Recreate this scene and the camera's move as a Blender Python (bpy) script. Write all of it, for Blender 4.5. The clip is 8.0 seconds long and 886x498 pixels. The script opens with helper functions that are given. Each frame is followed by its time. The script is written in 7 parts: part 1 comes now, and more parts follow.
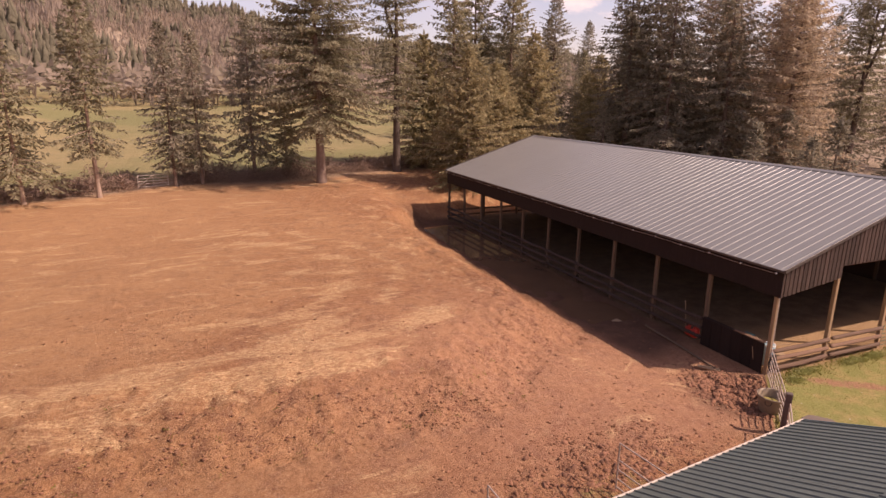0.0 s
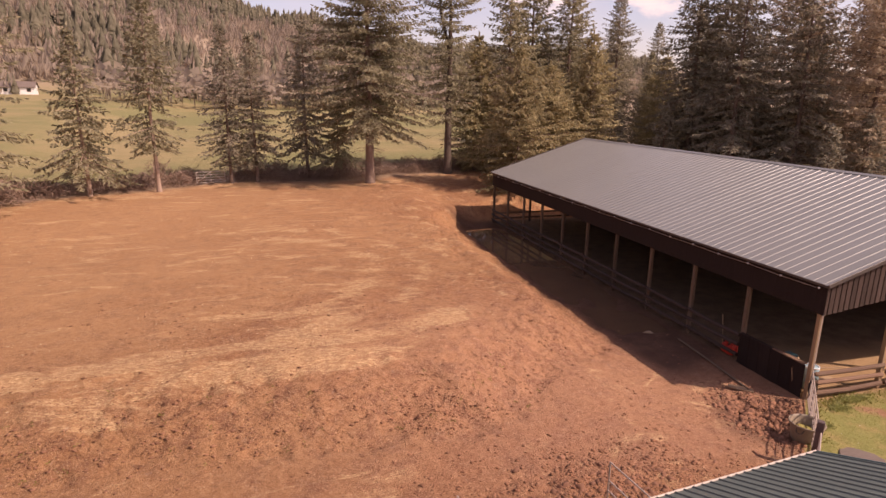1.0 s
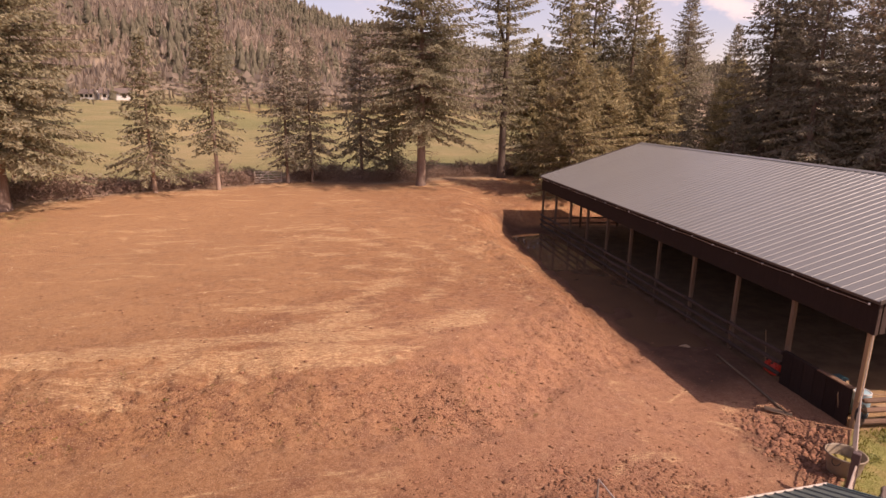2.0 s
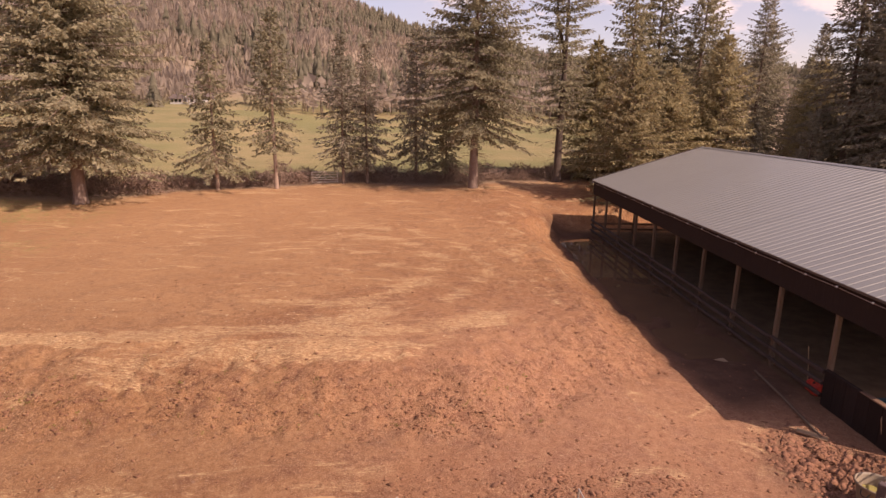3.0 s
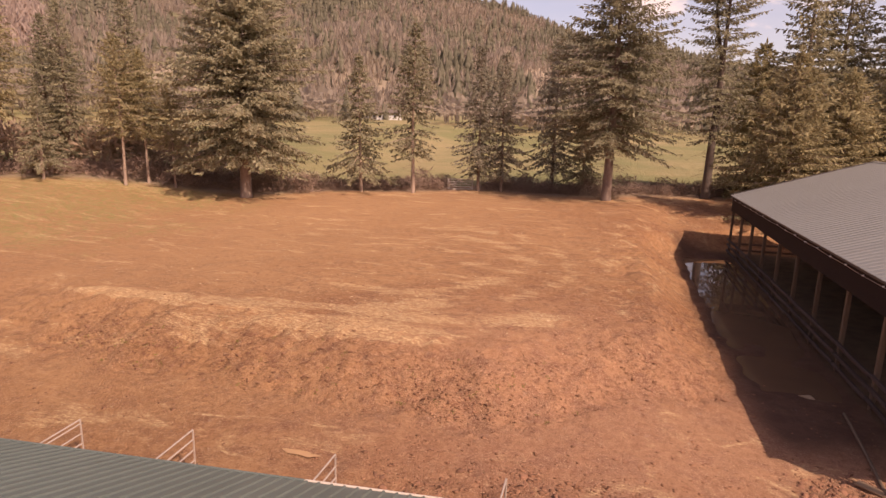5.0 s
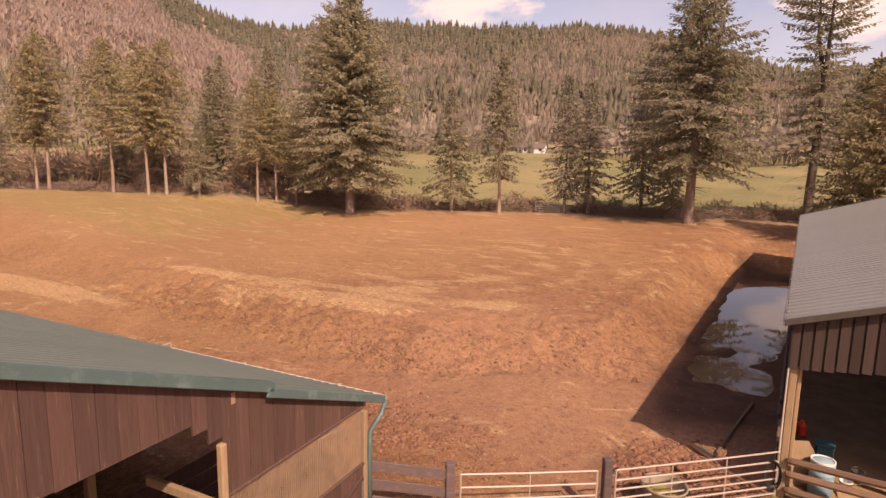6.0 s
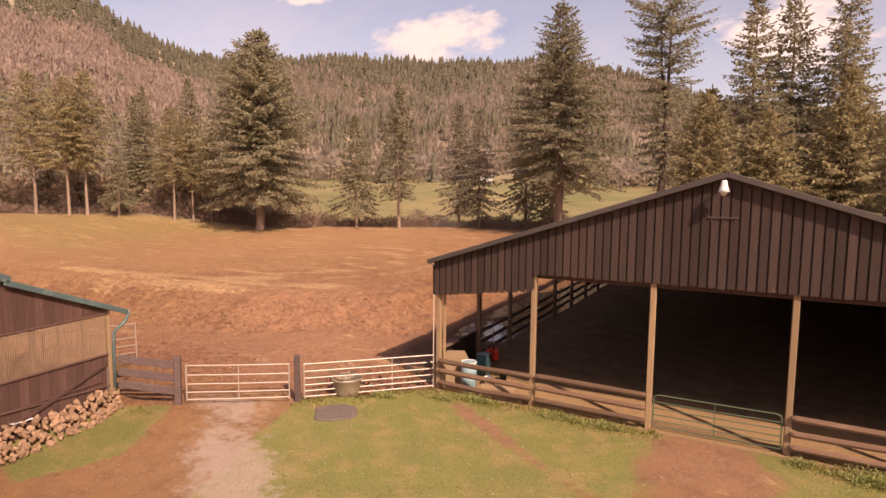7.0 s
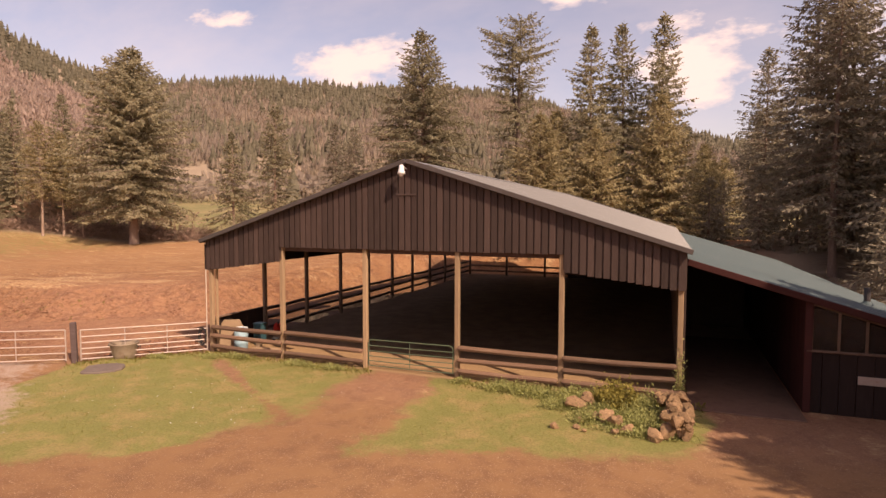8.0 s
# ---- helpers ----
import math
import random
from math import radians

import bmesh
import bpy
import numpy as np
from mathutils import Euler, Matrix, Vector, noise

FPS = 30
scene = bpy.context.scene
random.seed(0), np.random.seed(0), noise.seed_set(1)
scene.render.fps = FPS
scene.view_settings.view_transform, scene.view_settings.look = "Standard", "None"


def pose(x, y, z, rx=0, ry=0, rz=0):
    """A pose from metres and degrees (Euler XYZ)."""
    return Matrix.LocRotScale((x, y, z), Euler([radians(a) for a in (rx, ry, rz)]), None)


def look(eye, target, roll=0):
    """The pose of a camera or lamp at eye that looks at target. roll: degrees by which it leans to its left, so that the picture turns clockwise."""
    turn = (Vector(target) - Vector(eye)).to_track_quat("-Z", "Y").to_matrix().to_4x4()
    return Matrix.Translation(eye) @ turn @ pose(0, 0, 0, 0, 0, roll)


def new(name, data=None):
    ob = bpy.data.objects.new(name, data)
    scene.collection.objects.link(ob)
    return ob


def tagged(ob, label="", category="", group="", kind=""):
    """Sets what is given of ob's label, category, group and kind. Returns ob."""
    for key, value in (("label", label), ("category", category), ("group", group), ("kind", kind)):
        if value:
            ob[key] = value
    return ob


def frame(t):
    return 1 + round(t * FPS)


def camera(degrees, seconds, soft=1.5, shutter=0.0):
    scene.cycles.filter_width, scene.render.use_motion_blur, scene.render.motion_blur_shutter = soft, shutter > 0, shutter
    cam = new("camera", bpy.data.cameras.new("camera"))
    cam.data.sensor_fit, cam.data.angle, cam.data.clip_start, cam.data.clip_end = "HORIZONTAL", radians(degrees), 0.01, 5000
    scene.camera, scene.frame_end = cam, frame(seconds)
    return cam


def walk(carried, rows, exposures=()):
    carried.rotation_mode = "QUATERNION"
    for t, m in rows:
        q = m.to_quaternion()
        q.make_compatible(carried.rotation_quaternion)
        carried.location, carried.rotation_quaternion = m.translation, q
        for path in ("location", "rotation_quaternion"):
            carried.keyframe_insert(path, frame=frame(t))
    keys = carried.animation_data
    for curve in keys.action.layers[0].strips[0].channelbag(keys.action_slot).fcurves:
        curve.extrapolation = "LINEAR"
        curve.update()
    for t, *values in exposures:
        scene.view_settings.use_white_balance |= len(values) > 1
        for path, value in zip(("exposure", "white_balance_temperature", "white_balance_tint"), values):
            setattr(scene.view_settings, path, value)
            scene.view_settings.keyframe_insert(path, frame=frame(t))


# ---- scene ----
# ---- camera and its path ----
cam = camera(74.6, 8.0, soft=1.5)
PATH = [
    (0, (-21.497, -15.68, 11.387), (-20.754, -13.894, 10.879), 0.4),
    (0.5, (-20.301, -15.79, 11.229), (-19.661, -13.963, 10.727), 0.5),
    (1, (-19.159, -15.841, 11.006), (-18.631, -13.976, 10.513), 0.7),
    (1.5, (-18.042, -15.792, 10.77), (-17.628, -13.896, 10.287), 0.8),
    (3, (-14.825, -15.835, 10.29), (-14.765, -13.889, 9.831), 1.0),
    (3.5, (-13.85, -15.85, 10.136), (-13.909, -13.902, 9.686), 1.1),
    (4, (-12.901, -15.783, 10.006), (-13.075, -13.84, 9.564), 1.1),
    (4.5, (-11.922, -15.789, 9.872), (-12.207, -13.857, 9.438), 1.2),
    (5, (-9.562, -15.746, 9.55), (-10.096, -13.864, 9.135), 1.4),
    (5.2, (-7.932, -15.75, 9.372), (-8.62, -13.915, 8.97), 1.6),
    (6.3, (2.817, -16.953, 8.131), (1.755, -15.281, 7.856), 0.9),
    (6.5, (4.802, -17.245, 7.879), (3.756, -15.559, 7.624), 0.8),
    (7, (9.899, -18.156, 7.213), (8.956, -16.404, 7.011), 0.5),
    (7.5, (14.733, -18.899, 6.35), (13.937, -17.07, 6.202), 0.2),
    (8, (17.835, -19.24, 5.794), (17.118, -17.377, 5.676), 0.1),
]
walk(cam, [(t, look(eye, target, roll)) for t, eye, target, roll in PATH], [(0.0, 0.5, 6850, 25), (4.5, 0.5, 7050, 24), (6.5, 0.5, 7450, 22), (8.0, 0.52, 7500, 21)])

# ---- world, sun ----
SUN_AZ, SUN_EL = 122.5, 44.0      # the sun's bearing from +y towards +x, and its height
world = bpy.data.worlds.new("sky")
scene.world = world
world.use_nodes = True


class Graph:
    """Short-hand for building node trees."""

    def __init__(self, tree):
        self.tree = tree
        self.tree.nodes.clear()

    def node(self, kind, **sockets):
        n = self.tree.nodes.new(kind)
        for key, value in sockets.items():
            self.put(n.inputs[key.replace("_", " ")], value)
        return n

    def put(self, socket, value):
        if isinstance(value, bpy.types.NodeSocket):
            self.tree.links.new(value, socket)
        elif value is not None:
            socket.default_value = value

    def math(self, op, a, b=0.0, c=0.0, clamp=False):
        n = self.tree.nodes.new("ShaderNodeMath")
        n.operation, n.use_clamp = op, clamp
        for socket, value in zip(n.inputs, (a, b, c)):
            self.put(socket, value)
        return n.outputs[0]

    def ramp(self, value, low, high):
        """0 below low, 1 above high, smooth between."""
        n = self.tree.nodes.new("ShaderNodeMapRange")
        n.interpolation_type = "SMOOTHSTEP"
        for key, v in (("Value", value), ("From Min", low), ("From Max", high)):
            self.put(n.inputs[key], v)
        return n.outputs[0]

    def mix(self, fac, a, b, kind="MIX"):
        n = self.tree.nodes.new("ShaderNodeMix")
        n.data_type, n.blend_type = "RGBA", kind
        self.put(n.inputs[0], fac)
        for socket, v in ((n.inputs[6], a), (n.inputs[7], b)):
            self.put(socket, (*v, 1) if isinstance(v, tuple) and len(v) == 3 else v)
        return n.outputs[2]

    def noise(self, vector, scale, detail=4.0, rough=0.55, distort=0.0):
        n = self.node("ShaderNodeTexNoise", Vector=vector, Scale=scale, Detail=detail, Roughness=rough, Distortion=distort)
        return n.outputs[0]

    def stretch(self, vector, scale):
        n = self.tree.nodes.new("ShaderNodeVectorMath")
        n.operation = "MULTIPLY"
        self.put(n.inputs[0], vector)
        n.inputs[1].default_value = scale
        return n.outputs[0]


def build_sky():
    g = Graph(world.node_tree)
    sky = g.node("ShaderNodeTexSky")
    sky.sky_type, sky.sun_disc = "NISHITA", False
    sky.sun_elevation, sky.sun_rotation = radians(SUN_EL), radians(SUN_AZ)
    sky.air_density, sky.dust_density, sky.ozone_density = 1.0, 1.2, 1.5
    ray = g.node("ShaderNodeTexCoord").outputs["Generated"]
    sep = g.node("ShaderNodeSeparateXYZ", Vector=ray)
    ahead = g.math("MAXIMUM", sep.outputs[1], 0.05)
    u, v = g.math("DIVIDE", sep.outputs[0], ahead), g.math("DIVIDE", sep.outputs[2], ahead)
    plane = g.node("ShaderNodeCombineXYZ", X=g.math("MULTIPLY", u, 1.0), Y=g.math("MULTIPLY", v, 2.2)).outputs[0]
    fluff = g.noise(plane, 7.0, 7.0, 0.6)
    cover = None
    # cumulus clouds: centre, half width, half height, weight
    for cu, cv, wu, wv, k in ((-0.55, 0.285, 0.15, 0.045, 1.0), (-0.905, 0.405, 0.08, 0.02, 0.75), (0.04, 0.235, 0.10, 0.075, 0.9),
                              (0.52, 0.24, 0.34, 0.10, 0.7), (-0.15, 0.36, 0.07, 0.02, 0.45), (1.3, 0.4, 0.5, 0.12, 0.7)):
        du = g.math("DIVIDE", g.math("SUBTRACT", u, cu), wu)
        dv = g.math("DIVIDE", g.math("SUBTRACT", v, cv), wv)
        far = g.math("SQRT", g.math("ADD", g.math("MULTIPLY", du, du), g.math("MULTIPLY", dv, dv)))
        blob = g.math("MULTIPLY", g.math("SUBTRACT", 1.35, far), k)
        cover = blob if cover is None else g.math("MAXIMUM", cover, blob)
    shape = g.math("ADD", cover, g.math("MULTIPLY", g.math("SUBTRACT", fluff, 0.5), 3.4))
    mask = g.math("MULTIPLY", g.ramp(shape, 0.1, 0.9), g.ramp(sep.outputs[1], 0.05, 0.2))
    veil = g.math("MULTIPLY", g.ramp(g.noise(plane, 2.2, 5.0, 0.6), 0.15, 0.95), 0.40)
    mask = g.math("MAXIMUM", mask, veil)
    base = g.mix(1.0, sky.outputs[0], SKY_TINT, "MULTIPLY")
    colour = g.mix(mask, base, CLOUD)
    back = g.node("ShaderNodeBackground", Color=colour, Strength=SKY)
    g.put(g.node("ShaderNodeOutputWorld").inputs[0], back.outputs[0])


SKY, SKY_TINT, CLOUD = 0.112, (1.24, 0.98, 0.94), (7.0, 5.8, 5.5)
build_sky()
sun = new("sun", bpy.data.lights.new("sun", "SUN"))
sun.data.energy, sun.data.angle, sun.data.color = 4.05, radians(0.53), (1.0, 0.88, 0.74)
sun.matrix_world = look((0, 0, 60), (-math.sin(radians(SUN_AZ)) * 60, -math.cos(radians(SUN_AZ)) * 60, 60 - 60 * math.tan(radians(SUN_EL))))

# ---- materials ----


def material(name, colour, rough=0.8, metal=0.0, vary=0.25, scale=3.0, fine=30.0, bump=0.25, stretch=(1, 1, 1), second=None, amount=0.5, spread=0.0, island=0.0, spec=0.4, patch=0.5, through_light=0.0):
    """A surface of one kind: two scales of variation, a second colour in patches, fine relief. spread: how much single pieces differ."""
    m = bpy.data.materials.new(name)
    m.use_nodes = True
    g = Graph(m.node_tree)
    where = g.stretch(g.node("ShaderNodeTexCoord").outputs["Object"], stretch)
    info = g.node("ShaderNodeObjectInfo")
    push = g.node("ShaderNodeVectorMath")
    g.put(push.inputs[0], where)
    g.put(push.inputs[1], g.node("ShaderNodeCombineXYZ", X=g.math("MULTIPLY", info.outputs["Random"], 37.0), Y=g.math("MULTIPLY", info.outputs["Random"], 91.0)).outputs[0])
    where = push.outputs[0]
    large, small = g.noise(where, scale, 5.0, 0.6, 0.3), g.noise(where, fine, 6.0, 0.65)
    tone = g.math("ADD", 1.0 - vary, g.math("MULTIPLY", g.math("ADD", large, small), vary))
    if spread:
        tone = g.math("MULTIPLY", tone, g.math("ADD", 1.0 - spread / 2, g.math("MULTIPLY", info.outputs["Random"], spread)))
    if island:
        geo = g.node("ShaderNodeNewGeometry")
        tone = g.math("MULTIPLY", tone, g.math("ADD", 1.0 - island / 2, g.math("MULTIPLY", geo.outputs["Random Per Island"], island)))
    col = g.mix(g.math("MULTIPLY", g.ramp(g.noise(where, scale * 1.7, 6.0, 0.7), patch, patch + 0.18), amount), colour, second) if second else (*colour, 1)
    col = g.mix(1.0, col, g.node("ShaderNodeCombineColor", Red=tone, Green=tone, Blue=tone).outputs[0], "MULTIPLY")
    shader = g.node("ShaderNodeBsdfPrincipled", Base_Color=col, Metallic=metal)
    g.put(shader.inputs["Specular IOR Level"], spec)
    g.put(shader.inputs["Roughness"], g.math("ADD", rough - 0.08, g.math("MULTIPLY", small, 0.16), clamp=True))
    if bump:
        g.put(shader.inputs["Normal"], g.node("ShaderNodeBump", Strength=bump, Distance=0.02, Height=small).outputs[0])
    out = shader.outputs[0]
    if through_light:
        leaf = g.node("ShaderNodeBsdfTranslucent", Color=col)
        blend = g.node("ShaderNodeMixShader")
        g.put(blend.inputs[0], through_light)
        g.put(blend.inputs[1], out)
        g.put(blend.inputs[2], leaf.outputs[0])
        out = blend.outputs[0]
    g.put(g.node("ShaderNodeOutputMaterial").inputs[0], out)
    return m


def clear_sheet(name, colour, rough, mixed):
    """Glass or plastic sheet that lets light through."""
    m = bpy.data.materials.new(name)
    m.use_nodes = True
    g = Graph(m.node_tree)
    where = g.node("ShaderNodeTexCoord").outputs["Object"]
    dirt = g.ramp(g.noise(where, 2.5, 6.0, 0.7), 0.3, 0.75)
    shine = g.node("ShaderNodeBsdfPrincipled", Base_Color=(*colour, 1), Roughness=rough)
    g.put(shader_in(shine, "Specular IOR Level"), 0.22)
    g.put(shader_in(shine, "Alpha"), g.math("ADD", mixed, g.math("MULTIPLY", dirt, 0.25)))
    g.put(g.node("ShaderNodeOutputMaterial").inputs[0], shine.outputs[0])
    return m


def shader_in(node, key):
    return node.inputs[key]


BOARD = material("dark_stained_boards", (0.060, 0.037, 0.030), 0.7, vary=0.6, scale=2.2, fine=10.0, bump=0.4, stretch=(10, 10, 0.4), second=(0.20, 0.142, 0.115), amount=0.6, spread=0.6, patch=0.57, spec=0.25)
OLD_BOARD = material("weathered_boards", (0.100, 0.050, 0.038), 0.8, vary=0.9, scale=1.8, fine=10.0, bump=0.5, stretch=(9, 9, 0.45), second=(0.27, 0.19, 0.15), amount=0.65, spread=0.45, patch=0.57)
POST = material("weathered_post_timber", (0.34, 0.22, 0.125), 0.8, vary=0.4, scale=1.5, fine=10.0, bump=0.4, stretch=(5, 5, 0.5), second=(0.20, 0.13, 0.08), amount=0.5, spread=0.3)
RAIL = material("rail_timber", (0.155, 0.085, 0.052), 0.8, vary=0.45, scale=1.5, fine=9.0, bump=0.4, stretch=(0.5, 4, 5), second=(0.25, 0.16, 0.10), amount=0.5, spread=0.5)
# darker copy of the post timber, with the barn's shade in its colour
SHADED_POST = material("grey_shaded_post_timber", (0.14, 0.092, 0.062), 0.85, vary=0.4, scale=1.5, fine=10.0, bump=0.4, stretch=(5, 5, 0.5), second=(0.12, 0.08, 0.055), amount=0.5, spread=0.3, spec=0.2)
PLANK = material("dark_plank", (0.115, 0.075, 0.068), 0.75, vary=0.45, scale=1.6, fine=9.0, bump=0.4, stretch=(0.6, 4, 5), second=(0.2, 0.14, 0.12), amount=0.5, spread=0.35)
PLY = material("plywood", (0.31, 0.20, 0.115), 0.75, vary=0.3, scale=2.0, fine=12.0, stretch=(1, 4, 1), second=(0.28, 0.18, 0.11), amount=0.5, spread=0.2)
FRAME_WOOD = material("window_timber", (0.33, 0.22, 0.15), 0.7, vary=0.35, scale=2.0, fine=12.0, spread=0.2)
ROOF = material("brown_roof_metal", (0.226, 0.210, 0.190), 0.36, 0.12, vary=0.16, scale=0.6, fine=14.0, bump=0.03, second=(0.213, 0.199, 0.182), amount=0.5, spread=0.06, spec=0.5)
GREEN_ROOF = material("green_roof_metal", (0.118, 0.134, 0.116), 0.48, 0.08, vary=0.18, scale=0.7, fine=14.0, bump=0.03, second=(0.145, 0.155, 0.13), amount=0.4, spread=0.08, spec=0.35)
PALE_ROOF = material("pale_green_roof_metal", (0.072, 0.098, 0.098), 0.55, 0.0, vary=0.25, scale=0.7, fine=14.0, bump=0.03, second=(0.11, 0.125, 0.118), amount=0.5, spread=0.08, spec=0.25)
TRIM = material("dark_roof_trim", (0.085, 0.068, 0.060), 0.5, 0.2, vary=0.2, scale=1.0, fine=14.0, bump=0.05, second=(0.14, 0.11, 0.10), amount=0.4)
WHITE_TRIM = material("pale_drip_edge", (0.52, 0.42, 0.34), 0.5, vary=0.2, scale=1.0, fine=14.0, bump=0.05)
TEAL = material("teal_gutter_paint", (0.085, 0.125, 0.12), 0.45, vary=0.25, scale=2.0, fine=14.0, bump=0.08, second=(0.22, 0.27, 0.25), amount=0.4)
GALV = material("galvanised_tube", (0.46, 0.36, 0.30), 0.45, 0.25, vary=0.2, scale=4.0, fine=30.0, bump=0.06, second=(0.40, 0.25, 0.17), amount=0.45)
GREEN_TUBE = material("green_painted_tube", (0.085, 0.12, 0.07), 0.5, vary=0.3, scale=4.0, fine=30.0, bump=0.06, second=(0.17, 0.12, 0.075), amount=0.55)
STEEL = material("rusty_wire", (0.16, 0.10, 0.075), 0.6, 0.4, vary=0.3)
CHAIN = material("dull_chain_steel", (0.10, 0.085, 0.08), 0.5, 0.6, vary=0.3)
BARK = material("conifer_bark", (0.21, 0.140, 0.105), 0.92, vary=0.5, scale=1.2, fine=7.0, bump=0.9, stretch=(3, 3, 0.8), second=(0.34, 0.25, 0.19), amount=0.55)
DARK_BARK = material("dark_furrowed_bark", (0.115, 0.080, 0.062), 0.9, vary=0.5, scale=2.0, fine=12.0, bump=0.8, stretch=(4, 4, 0.6), second=(0.19, 0.14, 0.11), amount=0.5)
PALE_BARK = material("pale_conifer_bark", (0.33, 0.23, 0.17), 0.92, vary=0.45, scale=1.5, fine=8.0, bump=0.8, stretch=(3, 3, 0.8), second=(0.20, 0.14, 0.10), amount=0.5)
TWIG = material("bare_twigs", (0.31, 0.205, 0.15), 0.9, vary=0.3, island=0.6, bump=0, through_light=0.2)
STONE = material("field_stone", (0.31, 0.205, 0.125), 0.88, vary=0.45, scale=3.0, fine=18.0, bump=0.6, second=(0.26, 0.18, 0.125), amount=0.55, spread=0.5)
BOULDER = material("weathered_boulder", (0.275, 0.168, 0.092), 0.92, vary=0.8, scale=3.5, fine=18.0, bump=1.0, second=(0.125, 0.082, 0.046), amount=0.85, spread=0.6, patch=0.48, spec=0.1)
RUBBLE = material("brown_rubble_stone", (0.33, 0.198, 0.120), 0.9, vary=0.45, scale=3.0, fine=18.0, bump=0.6, second=(0.20, 0.122, 0.08), amount=0.4, spread=0.5)
CONCRETE = material("grey_slab", (0.165, 0.122, 0.10), 0.9, vary=0.5, scale=2.5, fine=24.0, bump=0.6, second=(0.10, 0.075, 0.062), amount=0.6)
BLUE = material("pale_blue_barrel_plastic", (0.30, 0.42, 0.46), 0.42, vary=0.15, scale=4.0, fine=20.0, bump=0.05, second=(0.45, 0.44, 0.40), amount=0.35)
DARK_TEAL = material("dark_teal_plastic", (0.035, 0.085, 0.095), 0.45, vary=0.2, bump=0.05)
RED = material("red_plastic", (0.60, 0.045, 0.022), 0.42, vary=0.18, scale=5.0, bump=0.05)
WHITE = material("white_enamel", (0.78, 0.74, 0.70), 0.4, vary=0.1, scale=5.0, bump=0.04)
BLACK = material("black_rubber", (0.025, 0.023, 0.022), 0.7, vary=0.3)
TUB = material("faded_tub_plastic", (0.27, 0.205, 0.14), 0.6, vary=0.3, scale=3.0, fine=18.0, bump=0.12, second=(0.20, 0.13, 0.085), amount=0.6)
FODDER = material("wet_feed", (0.30, 0.24, 0.07), 0.9, vary=0.4, scale=8.0, fine=50.0, bump=0.8)
# near-black boards: the deep shade on them is put into the colour
SHADE_BOARD = material("shade_dark_boards", (0.030, 0.019, 0.016), 0.8, vary=0.45, scale=2.0, fine=9.0, bump=0.35, stretch=(6, 6, 0.5), second=(0.05, 0.033, 0.027), amount=0.4, spread=0.4, spec=0.12)
# darker copy of the window timber, with the shed's shade painted in
SHADED_FRAME = material("shaded_window_timber", (0.15, 0.09, 0.06), 0.8, vary=0.4, scale=2.0, fine=12.0, second=(0.09, 0.055, 0.04), amount=0.5, spread=0.2)
REDWALL = material("dark_red_wall_paint", (0.055, 0.018, 0.015), 0.8, vary=0.35, scale=2.0, fine=14.0, stretch=(5, 5, 0.6), spread=0.3, spec=0.15)
NEEDLE = material("conifer_needles", (0.312, 0.270, 0.168), 0.75, vary=0.3, scale=0.5, fine=4.0, bump=0, island=0.4, second=(0.352, 0.300, 0.205), amount=0.6, spec=0.15, spread=0.25, through_light=0.45)
DARK_NEEDLE = material("dark_conifer_needles", (0.296, 0.252, 0.178), 0.75, vary=0.3, scale=0.5, fine=4.0, bump=0, island=0.4, second=(0.350, 0.290, 0.215), amount=0.6, spec=0.15, spread=0.3, through_light=0.45)
BROWN_NEEDLE = material("dry_brown_conifer_needles", (0.50, 0.390, 0.275), 0.78, vary=0.3, scale=0.5, fine=4.0, bump=0, island=0.35, second=(0.40, 0.33, 0.21), amount=0.6, spec=0.1, spread=0.25, through_light=0.5)
OLIVE_NEEDLE = material("olive_conifer_needles", (0.375, 0.305, 0.165), 0.75, vary=0.35, scale=0.5, fine=4.0, bump=0, island=0.4, second=(0.425, 0.340, 0.205), amount=0.6, spec=0.12, spread=0.2, through_light=0.45)
DRY_TWIG = material("dry_branch_wood", (0.20, 0.135, 0.10), 0.9, vary=0.3, scale=1.0, fine=8.0, bump=0, spec=0.2)
FAR_NEEDLE = material("far_conifer_foliage", (0.225, 0.195, 0.135), 0.9, vary=0.5, scale=0.02, fine=0.5, bump=0, island=0.35, second=(0.315, 0.262, 0.180), amount=0.8, spec=0.05, through_light=0.5)
FAR_ALDER = material("far_alder_twigs", (0.46, 0.346, 0.285), 0.95, vary=0.2, scale=0.02, fine=0.3, bump=0, island=0.06, second=(0.41, 0.33, 0.25), amount=0.5, spec=0.05, through_light=0.5)
FAR_BARE = material("far_bare_crowns", (0.40, 0.318, 0.25), 0.95, vary=0.3, scale=0.015, fine=0.3, bump=0, island=0.15, second=(0.40, 0.325, 0.215), amount=0.7, spec=0.05, through_light=0.55)
THICKET = material("bare_thicket_twigs", (0.43, 0.30, 0.21), 0.95, vary=0.3, scale=0.2, fine=2.0, bump=0, island=0.4, second=(0.30, 0.24, 0.12), amount=0.5, spec=0.05, through_light=0.4)
BUSH = material("yellow_green_shrub_leaves", (0.30, 0.245, 0.06), 0.7, vary=0.3, bump=0, island=0.6, spec=0.25, through_light=0.35)
WEED = material("weed_leaves", (0.36, 0.355, 0.13), 0.7, vary=0.3, bump=0, island=0.6, spec=0.2, second=(0.36, 0.30, 0.14), amount=0.5, through_light=0.35)
BLADE = material("grass_blades", (0.24, 0.215, 0.058), 0.75, vary=0.3, scale=0.8, bump=0, island=0.3, second=(0.34, 0.25, 0.095), amount=0.5, spec=0.1, through_light=0.5)
CLOD = material("dirt_clods", (0.235, 0.114, 0.066), 0.95, vary=0.3, scale=2.0, fine=20.0, bump=0.3, island=0.5, spec=0.1)
